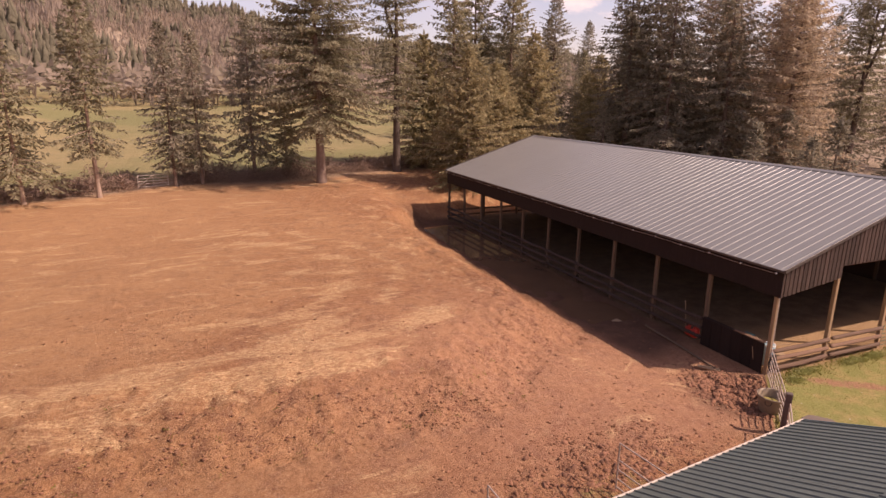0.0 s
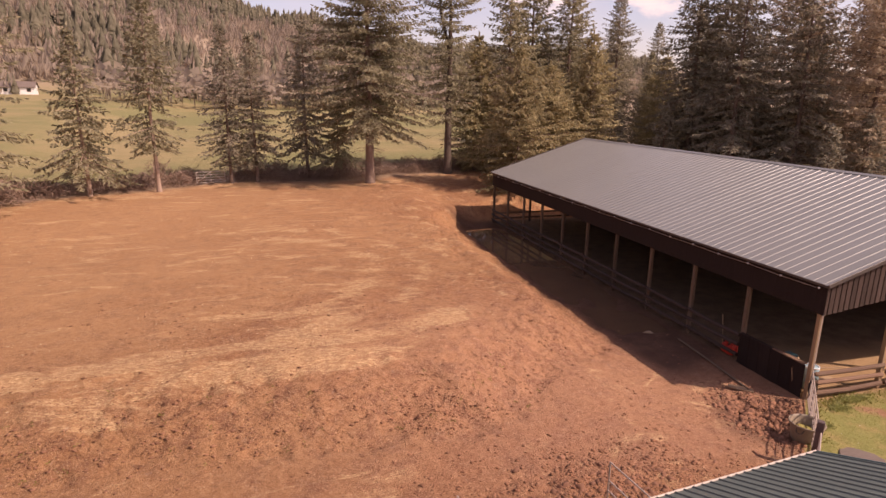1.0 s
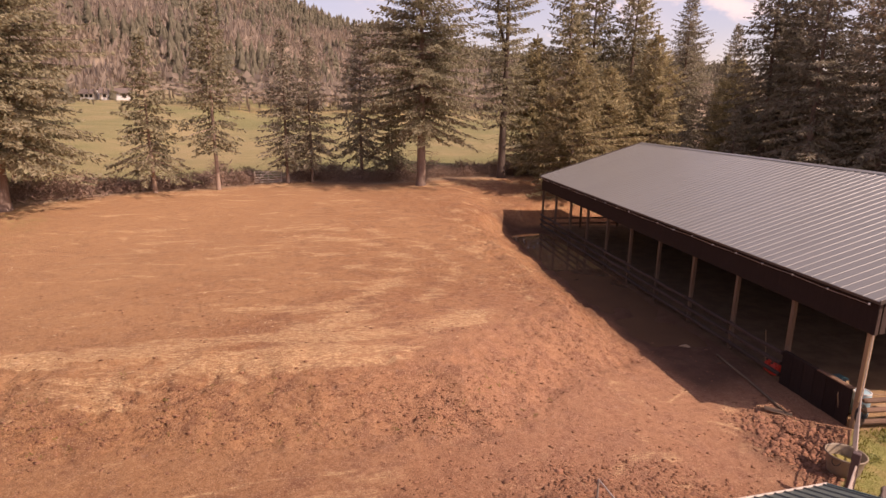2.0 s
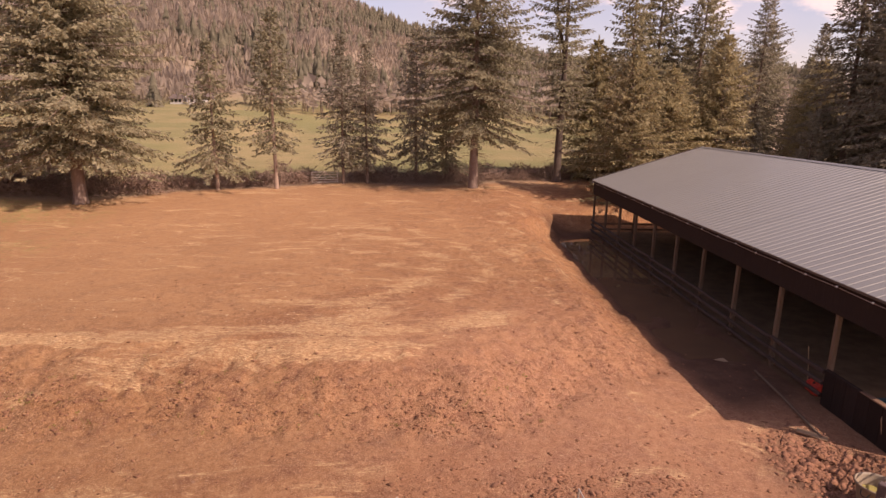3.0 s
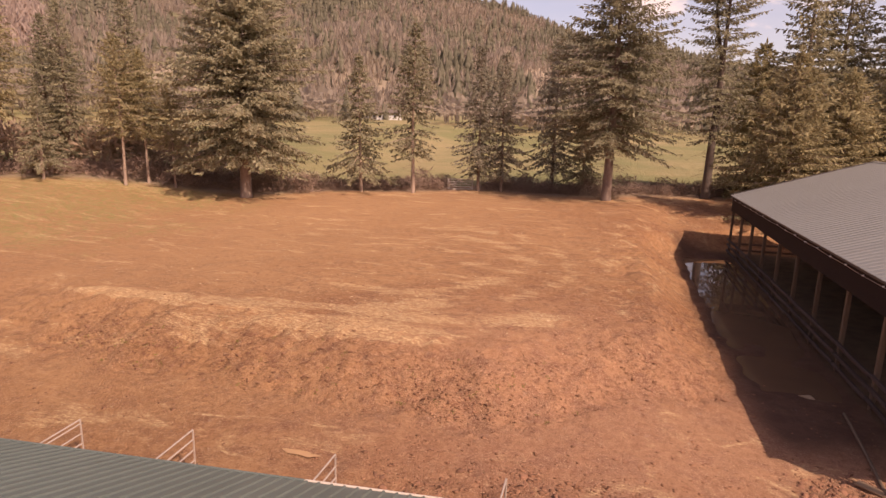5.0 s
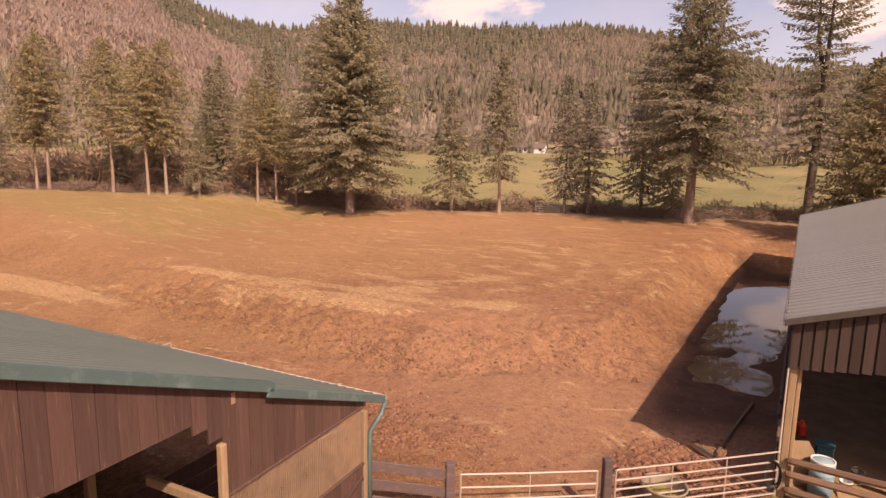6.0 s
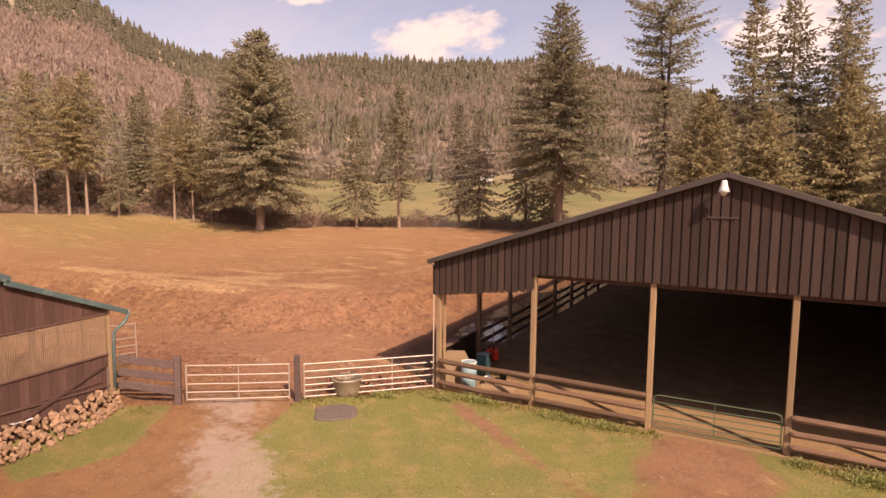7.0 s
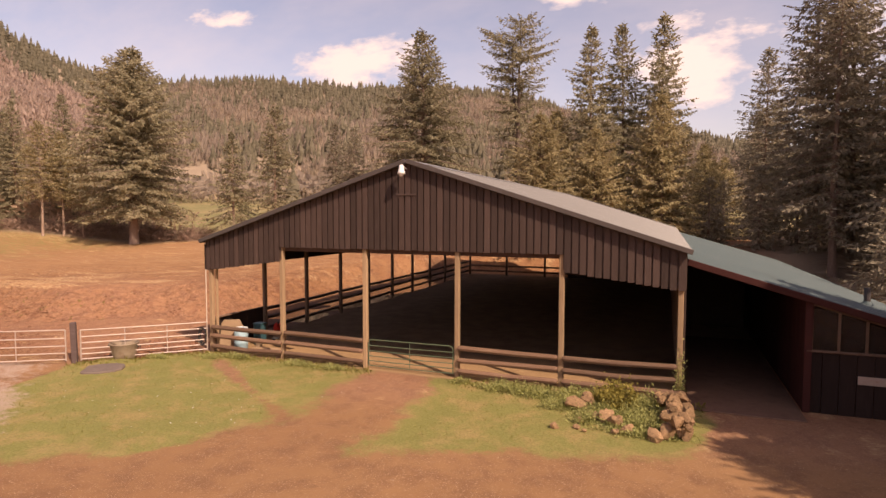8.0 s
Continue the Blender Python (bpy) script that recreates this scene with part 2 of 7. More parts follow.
MUD = material("wet_churned_mud", (0.215, 0.100, 0.058), 0.85, vary=0.4, scale=3.0, fine=20.0, bump=0.5, island=0.5, spec=0.3)
STRAW = material("straw_bits", (0.62, 0.46, 0.28), 0.85, vary=0.25, bump=0, island=0.6, spec=0.2)
GLASS = clear_sheet("dusty_window_glass", (0.035, 0.024, 0.019), 0.3, 0.5)
PLASTIC_SHEET = clear_sheet("yellowed_corrugated_plastic", (0.275, 0.180, 0.118), 0.4, 0.6)
GLASS_LAMP = material("lamp_cover", (0.75, 0.72, 0.68), 0.25, vary=0.08, bump=0)


def water_material(name, dark, light, rough):
    m = bpy.data.materials.new(name)
    m.use_nodes = True
    g = Graph(m.node_tree)
    where = g.node("ShaderNodeTexCoord").outputs["Object"]
    murk = g.mix(g.noise(where, 0.5, 4.0), dark, light)
    s = g.node("ShaderNodeBsdfPrincipled", Base_Color=murk, Roughness=rough, IOR=1.33)
    g.put(s.inputs["Normal"], g.node("ShaderNodeBump", Strength=0.03, Distance=0.01, Height=g.noise(where, 6.0, 3.0)).outputs[0])
    g.put(g.node("ShaderNodeOutputMaterial").inputs[0], s.outputs[0])
    return m


WATER = water_material("puddle_water", (0.10, 0.058, 0.036), (0.16, 0.09, 0.052), 0.03)
MUD_WATER = water_material("muddy_water", (0.36, 0.20, 0.095), (0.42, 0.24, 0.12), 0.25)


def ground_material():
    """Red-brown soil with straw, grass, gravel, pasture and forest floor where the sheet's layers say so."""
    m = bpy.data.materials.new("ground_soil")
    m.use_nodes = True
    g = Graph(m.node_tree)
    where = g.node("ShaderNodeTexCoord").outputs["Object"]
    first = g.node("ShaderNodeAttribute")
    first.attribute_name = "cover_near"
    other = g.node("ShaderNodeAttribute")
    other.attribute_name = "cover_far"
    a = g.node("ShaderNodeSeparateColor", Color=first.outputs["Color"])
    b = g.node("ShaderNodeSeparateColor", Color=other.outputs["Color"])
    grass, gravel, straw = a.outputs[0], a.outputs[1], a.outputs[2]
    pasture, wood, sand = b.outputs[0], b.outputs[1], b.outputs[2]
    third = g.node("ShaderNodeAttribute")
    third.attribute_name = "cover_wear_light"
    wear = g.node("ShaderNodeSeparateColor", Color=third.outputs["Color"])
    # dry: mask of the sunlight painted at the arena's open front
    clay, damp_shade, dry = wear.outputs[0], wear.outputs[1], wear.outputs[2]
    wide, mid, fine = g.noise(where, 0.13, 5.0, 0.6, 0.6), g.noise(where, 1.1, 6.0, 0.65), g.noise(where, 9.0, 8.0, 0.7)
    grit = g.noise(where, 45.0, 5.0, 0.7)
    crumb, speck = g.noise(where, 4.0, 10.0, 0.78), g.noise(where, 17.0, 8.0, 0.8)
    soil = g.mix(g.ramp(wide, 0.35, 0.68), (0.265, 0.119, 0.056), (0.345, 0.173, 0.081))
    soil = g.mix(g.math("MULTIPLY", g.ramp(mid, 0.44, 0.66), 0.72), soil, (0.178, 0.078, 0.044))
    grain = g.math("ADD", g.math("MULTIPLY", crumb, 0.45), g.math("MULTIPLY", speck, 0.55))
    # the yard is packed hard and finer than the paddock
    spot = g.node("ShaderNodeSeparateXYZ", Vector=where)
    packed = g.math("MULTIPLY", g.ramp(spot.outputs[0], -6.5, -3.5), g.math("SUBTRACT", 1.0, g.ramp(spot.outputs[1], -1.6, 0.2)))
    gateway = g.math("MULTIPLY", g.ramp(spot.outputs[0], -24.0, -9.0), g.math("MULTIPLY", g.ramp(spot.outputs[1], -5.0, -2.0), g.math("SUBTRACT", 1.0, g.ramp(spot.outputs[1], 2.0, 16.0))))
    calm = g.math("SUBTRACT", 1.0, g.math("MAXIMUM", g.math("MULTIPLY", packed, 0.6), g.math("MULTIPLY", gateway, 0.42)))
    grain = g.math("ADD", 0.5, g.math("MULTIPLY", g.math("SUBTRACT", grain, 0.5), calm))
    soil = g.mix(g.math("MULTIPLY", g.ramp(grain, 0.505, 0.58), 0.78), soil, (0.45, 0.25, 0.125))
    soil = g.mix(g.math("MULTIPLY", g.ramp(g.math("SUBTRACT", 1.0, grain), 0.51, 0.585), 0.75), soil, (0.135, 0.058, 0.033))
    soil = g.mix(g.math("MULTIPLY", third.outputs["Alpha"], 0.42), soil, g.mix(grain, (0.31, 0.163, 0.074), (0.52, 0.305, 0.15)))
    soil = g.mix(g.math("MULTIPLY", packed, 0.45), soil, g.mix(g.ramp(mid, 0.35, 0.65), (0.275, 0.158, 0.080), (0.195, 0.112, 0.062)))
    # redder soil towards the gateway
    soil = g.mix(g.math("MULTIPLY", gateway, 0.5), soil, g.mix(g.ramp(grain, 0.43, 0.57), (0.215, 0.100, 0.064), (0.43, 0.232, 0.150)))
    # hoof pits: small dark hollows in patches
    pits = g.math("MULTIPLY", g.ramp(g.noise(where, 6.5, 6.0, 0.7, 0.4), 0.57, 0.64), g.math("MAXIMUM", g.math("MULTIPLY", g.ramp(g.noise(where, 0.5, 4.0, 0.6), 0.45, 0.65), 0.35), clay))
    soil = g.mix(g.math("MULTIPLY", pits, 0.42), soil, (0.105, 0.046, 0.030))
    churn = g.math("MULTIPLY", g.ramp(g.noise(where, 2.2, 7.0, 0.72, 0.8), 0.50, 0.60), clay)
    soil = g.mix(g.math("MULTIPLY", churn, 0.28), soil, (0.150, 0.068, 0.041))
    chips = g.math("MULTIPLY", g.ramp(g.noise(where, 22.0, 5.0, 0.75), 0.57, 0.63), g.ramp(mid, 0.3, 0.55))
    soil = g.mix(g.math("MULTIPLY", chips, 0.75), soil, (0.56, 0.38, 0.23))
    # trampled straw: long thin streaks, denser where the layer asks for it
    streak = g.noise(g.stretch(where, (0.33, 1.0, 1.0)), 0.75, 8.0, 0.66, 1.2)
    beside = g.ramp(g.node("ShaderNodeSeparateXYZ", Vector=where).outputs[0], -16.0, -9.0)
    mixed = g.noise(where, 0.55, 8.0, 0.66, 0.8)
    streak = g.math("ADD", g.math("MULTIPLY", mixed, beside), g.math("MULTIPLY", streak, g.math("SUBTRACT", 1.0, beside)))
    thin = g.noise(g.stretch(where, (1.3, 4.0, 1.0)), 3.0, 9.0, 0.8, 0.6)
    cover = g.ramp(g.math("ADD", streak, g.math("MULTIPLY", straw, 0.24)), 0.56, 0.67)
    fibre = g.ramp(g.math("ADD", g.math("MULTIPLY", thin, 0.6), g.math("MULTIPLY", g.noise(g.stretch(where, (3.0, 9.0, 1.0)), 2.2, 6.0, 0.75, 0.5), 0.4)), 0.47, 0.60)
    hay = g.math("MULTIPLY", cover, g.math("ADD", 0.12, g.math("MULTIPLY", fibre, 0.75)))
    soil = g.mix(hay, soil, (0.68, 0.46, 0.24))
    # dark wet mud, also standing in for the barn's shade on the ground
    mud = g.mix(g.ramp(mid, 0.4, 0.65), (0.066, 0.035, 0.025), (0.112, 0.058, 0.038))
    soil = g.mix(g.math("MULTIPLY", damp_shade, 0.85), soil, mud)
    # worn grass
    tuft = g.noise(where, 2.4, 8.0, 0.72)
    turf = g.mix(g.ramp(g.noise(where, 0.9, 7.0, 0.68), 0.43, 0.66), (0.222, 0.207, 0.066), (0.335, 0.240, 0.100))
    turf = g.mix(g.math("MULTIPLY", g.ramp(fine, 0.5, 0.75), 0.6), turf, (0.150, 0.146, 0.042))
    turf = g.mix(g.math("MULTIPLY", g.ramp(speck, 0.50, 0.60), 0.45), turf, (0.120, 0.114, 0.034))
    turf = g.mix(g.math("MULTIPLY", g.ramp(g.math("SUBTRACT", 1.0, speck), 0.50, 0.60), 0.40), turf, (0.36, 0.305, 0.115))
    on = g.ramp(g.math("ADD", grass, g.math("MULTIPLY", g.math("SUBTRACT", tuft, 0.5), 1.3)), 0.2, 0.72)
    colour = g.mix(on, soil, turf)
    stones = g.mix(g.ramp(grit, 0.35, 0.7), (0.34, 0.235, 0.172), (0.55, 0.42, 0.34))
    colour = g.mix(g.math("MULTIPLY", g.ramp(g.math("ADD", gravel, g.math("MULTIPLY", g.math("SUBTRACT", tuft, 0.5), 2.2)), 0.2, 0.8), 0.85), colour, stones)
    # arena footing darkened for the shade inside, paler where sun falls at the front
    arena = g.mix(g.ramp(mid, 0.35, 0.65), (0.145, 0.093, 0.058), (0.20, 0.132, 0.080))
    arena = g.mix(dry, arena, g.mix(g.ramp(grain, 0.4, 0.6), (0.31, 0.185, 0.092), (0.44, 0.275, 0.145)))
    colour = g.mix(sand, colour, arena)
    meadow = g.mix(g.ramp(g.noise(where, 0.03, 6.0, 0.65), 0.4, 0.65), (0.205, 0.182, 0.078), (0.31, 0.232, 0.115))
    meadow = g.mix(g.math("MULTIPLY", g.ramp(g.noise(where, 0.4, 6.0, 0.7), 0.5, 0.75), 0.5), meadow, (0.160, 0.142, 0.052))
    colour = g.mix(pasture, colour, meadow)
    litter = g.mix(g.ramp(g.noise(where, 0.05, 7.0, 0.7), 0.35, 0.7), (0.27, 0.205, 0.145), (0.345, 0.262, 0.185))
    colour = g.mix(wood, colour, litter)
    s = g.node("ShaderNodeBsdfPrincipled", Base_Color=colour, Roughness=0.95)
    g.put(s.inputs["Specular IOR Level"], 0.15)
    high = g.math("ADD", g.math("MULTIPLY", crumb, 0.8), g.math("SUBTRACT", g.math("MULTIPLY", speck, 0.42), g.math("MULTIPLY", pits, 0.35)))
    g.put(s.inputs["Normal"], g.node("ShaderNodeBump", Strength=0.85, Distance=0.16, Height=g.math("MULTIPLY", high, calm)).outputs[0])
    g.put(g.node("ShaderNodeOutputMaterial").inputs[0], s.outputs[0])
    return m


SOIL = ground_material()
PACKED = material("packed_earth_floor", (0.17, 0.10, 0.07), 0.95, vary=0.4, scale=1.5, fine=14.0, bump=0.6, second=(0.11, 0.065, 0.048), amount=0.6, spec=0.1)

# ---- mesh building ----


class Shape:
    """A mesh in the making: plain lists of corners and faces."""

    def __init__(self):
        self.v, self.f = [], []

    def add(self, verts, faces):
        n = len(self.v)
        self.v += [tuple(p) for p in verts]
        self.f += [tuple(i + n for i in f) for f in faces]
        return self

    def block(self, centre, size, turn=None, edge=0.012):
        """A beam or board with worn, chamfered edges."""
        hx, hy, hz = (s / 2 for s in size)
        e = min(edge, hx * 0.45, hy * 0.45, hz * 0.45)
        pts = []
        for sx in (-1, 1):
            for sy in (-1, 1):
                for sz in (-1, 1):
                    pts += [(sx * hx, sy * (hy - e), sz * (hz - e)), (sx * (hx - e), sy * hy, sz * (hz - e)), (sx * (hx - e), sy * (hy - e), sz * hz)]
        k = lambda a, b, c, w: 3 * (4 * a + 2 * b + c) + w
        faces = []
        for s in (0, 1):
            faces += [[k(s, 0, 0, 0), k(s, 0, 1, 0), k(s, 1, 1, 0), k(s, 1, 0, 0)][:: 1 if s == 0 else -1],
                      [k(0, s, 0, 1), k(1, s, 0, 1), k(1, s, 1, 1), k(0, s, 1, 1)][:: 1 if s == 0 else -1],
                      [k(0, 0, s, 2), k(0, 1, s, 2), k(1, 1, s, 2), k(1, 0, s, 2)][:: 1 if s == 0 else -1]]
        for p in (0, 1):
            for q in (0, 1):
                faces += [[k(p, q, 0, 0), k(p, q, 1, 0), k(p, q, 1, 1), k(p, q, 0, 1)],
                          [k(p, 0, q, 0), k(p, 1, q, 0), k(p, 1, q, 2), k(p, 0, q, 2)],
                          [k(0, p, q, 1), k(1, p, q, 1), k(1, p, q, 2), k(0, p, q, 2)]]
                for r in (0, 1):
                    pass
        for p in (0, 1):
            for q in (0, 1):
                for r in (0, 1):
                    faces.append([k(p, q, r, 0), k(p, q, r, 1), k(p, q, r, 2)])
        m = Matrix.Translation(centre) @ (turn.to_4x4() if turn else Matrix())
        return self.add([m @ Vector(p) for p in pts], faces)

    def beam(self, a, b, width, depth, edge=0.012):
        """A squared beam from a to b."""
        a, b = Vector(a), Vector(b)
        turn = (b - a).to_track_quat("X", "Z").to_matrix()
        return self.block((a + b) / 2, ((b - a).length, width, depth), turn, edge)

    def tube(self, points, radius, sides=8, closed=True):
        """A round bar along points; radius may be one number or one for each point."""
        points = [Vector(p) for p in points]
        radii = radius if isinstance(radius, (list, tuple)) else [radius] * len(points)
        rings, up = [], None
        for i, p in enumerate(points):
            d = (points[min(i + 1, len(points) - 1)] - points[max(i - 1, 0)]).normalized()
            if up is None:
                up = d.orthogonal().normalized()
            up = (up - d * up.dot(d)).normalized()
            side = d.cross(up)
            rings.append([p + (up * math.cos(t) + side * math.sin(t)) * radii[i] for t in (2 * math.pi * j / sides for j in range(sides))])
        n = len(rings)
        faces = [(i * sides + j, i * sides + (j + 1) % sides, (i + 1) * sides + (j + 1) % sides, (i + 1) * sides + j) for i in range(n - 1) for j in range(sides)]
        if closed:
            faces += [tuple(range(sides))[::-1], tuple((n - 1) * sides + j for j in range(sides))]
        return self.add([p for r in rings for p in r], faces)

    def lathe(self, profile, centre=(0, 0, 0), sides=20):
        """A turned body from (radius, height) pairs."""
        n = len(profile)
        verts = [(centre[0] + r * math.cos(2 * math.pi * j / sides), centre[1] + r * math.sin(2 * math.pi * j / sides), centre[2] + h) for r, h in profile for j in range(sides)]
        faces = [(i * sides + j, i * sides + (j + 1) % sides, (i + 1) * sides + (j + 1) % sides, (i + 1) * sides + j) for i in range(n - 1) for j in range(sides)]
        return self.add(verts, faces)

    def mesh(self, name, mat, smooth=False):
        d = bpy.data.meshes.new(name)
        d.from_pydata(self.v, [], self.f)
        d.materials.append(mat)
        if smooth:
            d.polygons.foreach_set("use_smooth", [True] * len(d.polygons))
        d.update()
        return d


def array_mesh(name, verts, faces, mat):
    """A mesh from arrays: corners (n, 3) and faces (m, 3 or 4)."""
    d = bpy.data.meshes.new(name)
    verts, faces = np.asarray(verts, np.float32), np.asarray(faces, np.int32)
    k = faces.shape[1]
    d.vertices.add(len(verts))
    d.vertices.foreach_set("co", verts.ravel())
    d.loops.add(faces.size)
    d.loops.foreach_set("vertex_index", faces.ravel())
    d.polygons.add(len(faces))
    d.polygons.foreach_set("loop_start", np.arange(0, faces.size, k, dtype=np.int32))
    d.polygons.foreach_set("loop_total", np.full(len(faces), k, dtype=np.int32))
    d.materials.append(mat)
    d.update()
    d.validate()
    return d


def part(name, shape, mat, parent=None, label="", at=None, smooth=False):
    """One mesh object under a thing, a part, or on its own."""
    data = shape if isinstance(shape, bpy.types.Mesh) else shape.mesh(name, mat, smooth)
    ob = new(name, data)
    if at is not None:
        ob.matrix_basis = at if isinstance(at, Matrix) else Matrix.Translation(at)
    ob.parent = parent
    return tagged(ob, label)


def thing(name, label, category, group="", kind="", at=(0, 0, 0)):
    ob = new(name)
    ob.matrix_basis = at if isinstance(at, Matrix) else Matrix.Translation(at)
    ob.empty_display_size = 0.2
    return tagged(ob, label, category, group, kind)


rng = np.random.default_rng(7)


def value_noise(x, y, size, seed):
    """Smooth noise from 0 to 1 over the plan."""
    x, y = np.asarray(x, float) / size, np.asarray(y, float) / size
    i, j = np.floor(x).astype(np.int64), np.floor(y).astype(np.int64)
    u, v = x - i, y - j
    u, v = u * u * (3 - 2 * u), v * v * (3 - 2 * v)

    def grain(a, b):
        h = (a * 374761393 + b * 668265263 + seed * 1442695041) & 0xFFFFFFFF
        h = ((h ^ (h >> 13)) * 1274126177) & 0xFFFFFFFF
        return ((h ^ (h >> 16)) & 0xFFFF) / 65535.0

    return (grain(i, j) * (1 - u) + grain(i + 1, j) * u) * (1 - v) + (grain(i, j + 1) * (1 - u) + grain(i + 1, j + 1) * u) * v


def step(low, high, x):
    t = np.clip((np.asarray(x, float) - low) / (high - low), 0, 1)
    return t * t * (3 - 2 * t)


# ---- ground ----
HEDGE_X = np.array([-400, -85, -72, -56, -45, -36, -30, -24, -10, 0, 20, 60, 400.0])
HEDGE_Y = np.array([-30, 19.5, 26.3, 33.5, 37, 44, 46.5, 51, 48, 53, 62, 66, 120.0])
RIDGE_AZ = np.array([-180, -130, -100, -80, -66, -58, -55.9, -53.3, -51.3, -46.2, -42.5, -37.6, -29, -19.4, -14, -10.3, -4.2, -1, 2.4, 4.5, 12, 40, 180.0])
RIDGE_EL = np.array([4, 7, 11, 15, 15.2, 14.5, 13.1, 12.0, 11.3, 10.8, 11.4, 11.9, 11.7, 11.7, 11.0, 10.3, 8.0, 6.8, 7.1, 6.6, 5.0, 3.0, 4.0])
FOOT, RIDGE_R = 300.0, 860.0


def hedge_y(x):
    return np.interp(x, HEDGE_X, HEDGE_Y)


def bank_depth(x, y):
    """Metres from the foot of the earth bank into the upper paddock."""
    d = np.minimum(y - 0.3 + 0.06 * (x + 18), -(x + 4.2) + 5.5 * np.clip((y - 31) / 7, 0, 1) + 40 * step(37, 46, y))
    d = np.minimum(d, (-8 * (x + 13.5) + 9 * (y - 0.8)) / 12.04 + 1.5 + 20 * step(31, 45, y))
    return d + (value_noise(x, y, 3.0, 5) - 0.5) * 1.1


def ground_z(x, y):
    x, y = np.asarray(x, float), np.asarray(y, float)
    z = 0.30 * step(-3.0, -9.0, x) * step(-14, -4, y)
    z = z - 0.35 * step(-18, -27, x) * step(3, -2, y)
    d = bank_depth(x, y)
    # a long easy slope to the south, a short steep face along the barn
    steep = step(-11.5, -7.5, x)
    z = z + 1.25 * (steep * step(0.3, 3.1, d) + (1 - steep) * step(0.0, 5.0, d)) * step(60, 30, x)
    behind = y - hedge_y(x)
    z = z + 0.75 * step(0, 1, (y - 24 - 12 * step(-8, -3.5, x)) / (18 - 8 * step(-8, -3.5, x))) + 0.7 * step(41, 51, y) * step(-16, -3, x) + 1.9 * step(-44, -64, x) * step(-5, 20, y)
    # a dip along the barn's open side, where water stands
    dip = step(-4.2, -3.2, x) * step(0.2, -0.8, x) * step(4, 12, y) * step(33.5, 31, y)
    z = z - 0.26 * dip * step(0.25, 0.75, value_noise(x * 1.3, y * 0.45, 1.7, 77) * 0.7 + value_noise(x, y, 0.9, 78) * 0.3 + 0.5 * step(11, 24, y))
    z = z + 0.42 * step(-7.15, -8.0, x + 0.1 * (y + 7)) * step(-6.3, -7.4, y - 0.1 * (x + 7.7)) * step(-27, -22, y)
    # the land behind the hedge climbs to the foot of the hills
    r = np.hypot(x, y + 18)
    az = np.degrees(np.arctan2(x, y + 18))
    z = z + 7.5 * step(70, 300, r)
    top = np.tan(np.radians(np.interp(az, RIDGE_AZ, RIDGE_EL))) * RIDGE_R + 4
    rise = np.clip((r - FOOT) / (RIDGE_R - FOOT), 0, None)
    climb = np.where(rise < 1, rise ** 1.15 * (1 - 0.1 * np.sin(rise * math.pi)), 1 - np.clip(rise - 1, 0, 1) * 0.3)
    z = z + np.maximum(top - 8, 0) * climb + step(300, 420, r) * (value_noise(x, y, 120, 9) - 0.5) * 34 * np.clip(1.15 - rise, 0.12, 1)
    # roughness: trampled bank, hoof-marked mud, gentle waves
    rough = 0.03 + 0.105 * step(-1.0, 0.8, d) * step(6.0, 3.0, d) * step(40, 25, y) + 0.10 * np.exp(-(((x + 2.6) / 1.6) ** 2 + ((y + 1.2) / 2.2) ** 2))
    rough = rough + 0.05 * np.exp(-(((x + 12) / 5.0) ** 2 + ((y + 2.5) / 1.6) ** 2)) + 0.05 * step(1, 8, behind)
    small = (value_noise(x, y, 0.55, 1) - 0.5) * 1.1 + (value_noise(x, y, 1.3, 2) - 0.5) * 1.2
    inside = step(-0.4, 0.2, x) * step(26, 24, x) * step(-1.4, -0.2, y) * step(36, 35, y)
    # hoof pits in the soft ground of the bank
    hoof = 0.6 * value_noise(0.8 * x + 0.6 * y, 0.8 * y - 0.6 * x, 0.36, 11) + 0.4 * value_noise(0.5 * x - 0.87 * y, 0.87 * x + 0.5 * y, 0.23, 13)
    churned = np.exp(-(((x + 2.8) / 1.7) ** 2 + ((y + 0.9) / 1.7) ** 2) ** 2)
    z = z - (0.13 + 0.12 * churned) * step(0.48, 0.75, hoof) * np.clip(rough - 0.04, 0, 0.08) / 0.08 * (0.35 + value_noise(x, y, 1.1, 12))
    z = z + small * rough * (1 - 0.8 * inside) + (value_noise(x, y, 9, 3) - 0.5) * 0.22 * (1 - inside) * step(-3, 3, d)
    # a wheel rut across the yard
    t = np.clip((x - 1.2) / 5.0, 0, 1)
    z = z - 0.07 * np.exp(-((y + 2.2 + 2.4 * t) / 0.22) ** 2) * step(0.8, 1.6, x) * step(7, 6, x)
    return z


def gz(x, y):
    return float(ground_z(x, y))


def spaced(pieces, fine, reach, grow):
    """Grid lines: even within each (from, to, gap) piece, then wider and wider out to reach."""
    mid = np.concatenate([np.arange(a, b - c / 2, c) for a, b, c in pieces])
    low, high = mid[0], mid[-1]
    out, gap = [], fine
    while not out or out[-1] < reach:
        gap *= grow
        out.append((out[-1] if out else 0) + gap)
    out = np.array(out)
    return np.concatenate([(low - out)[::-1], mid, high + out])


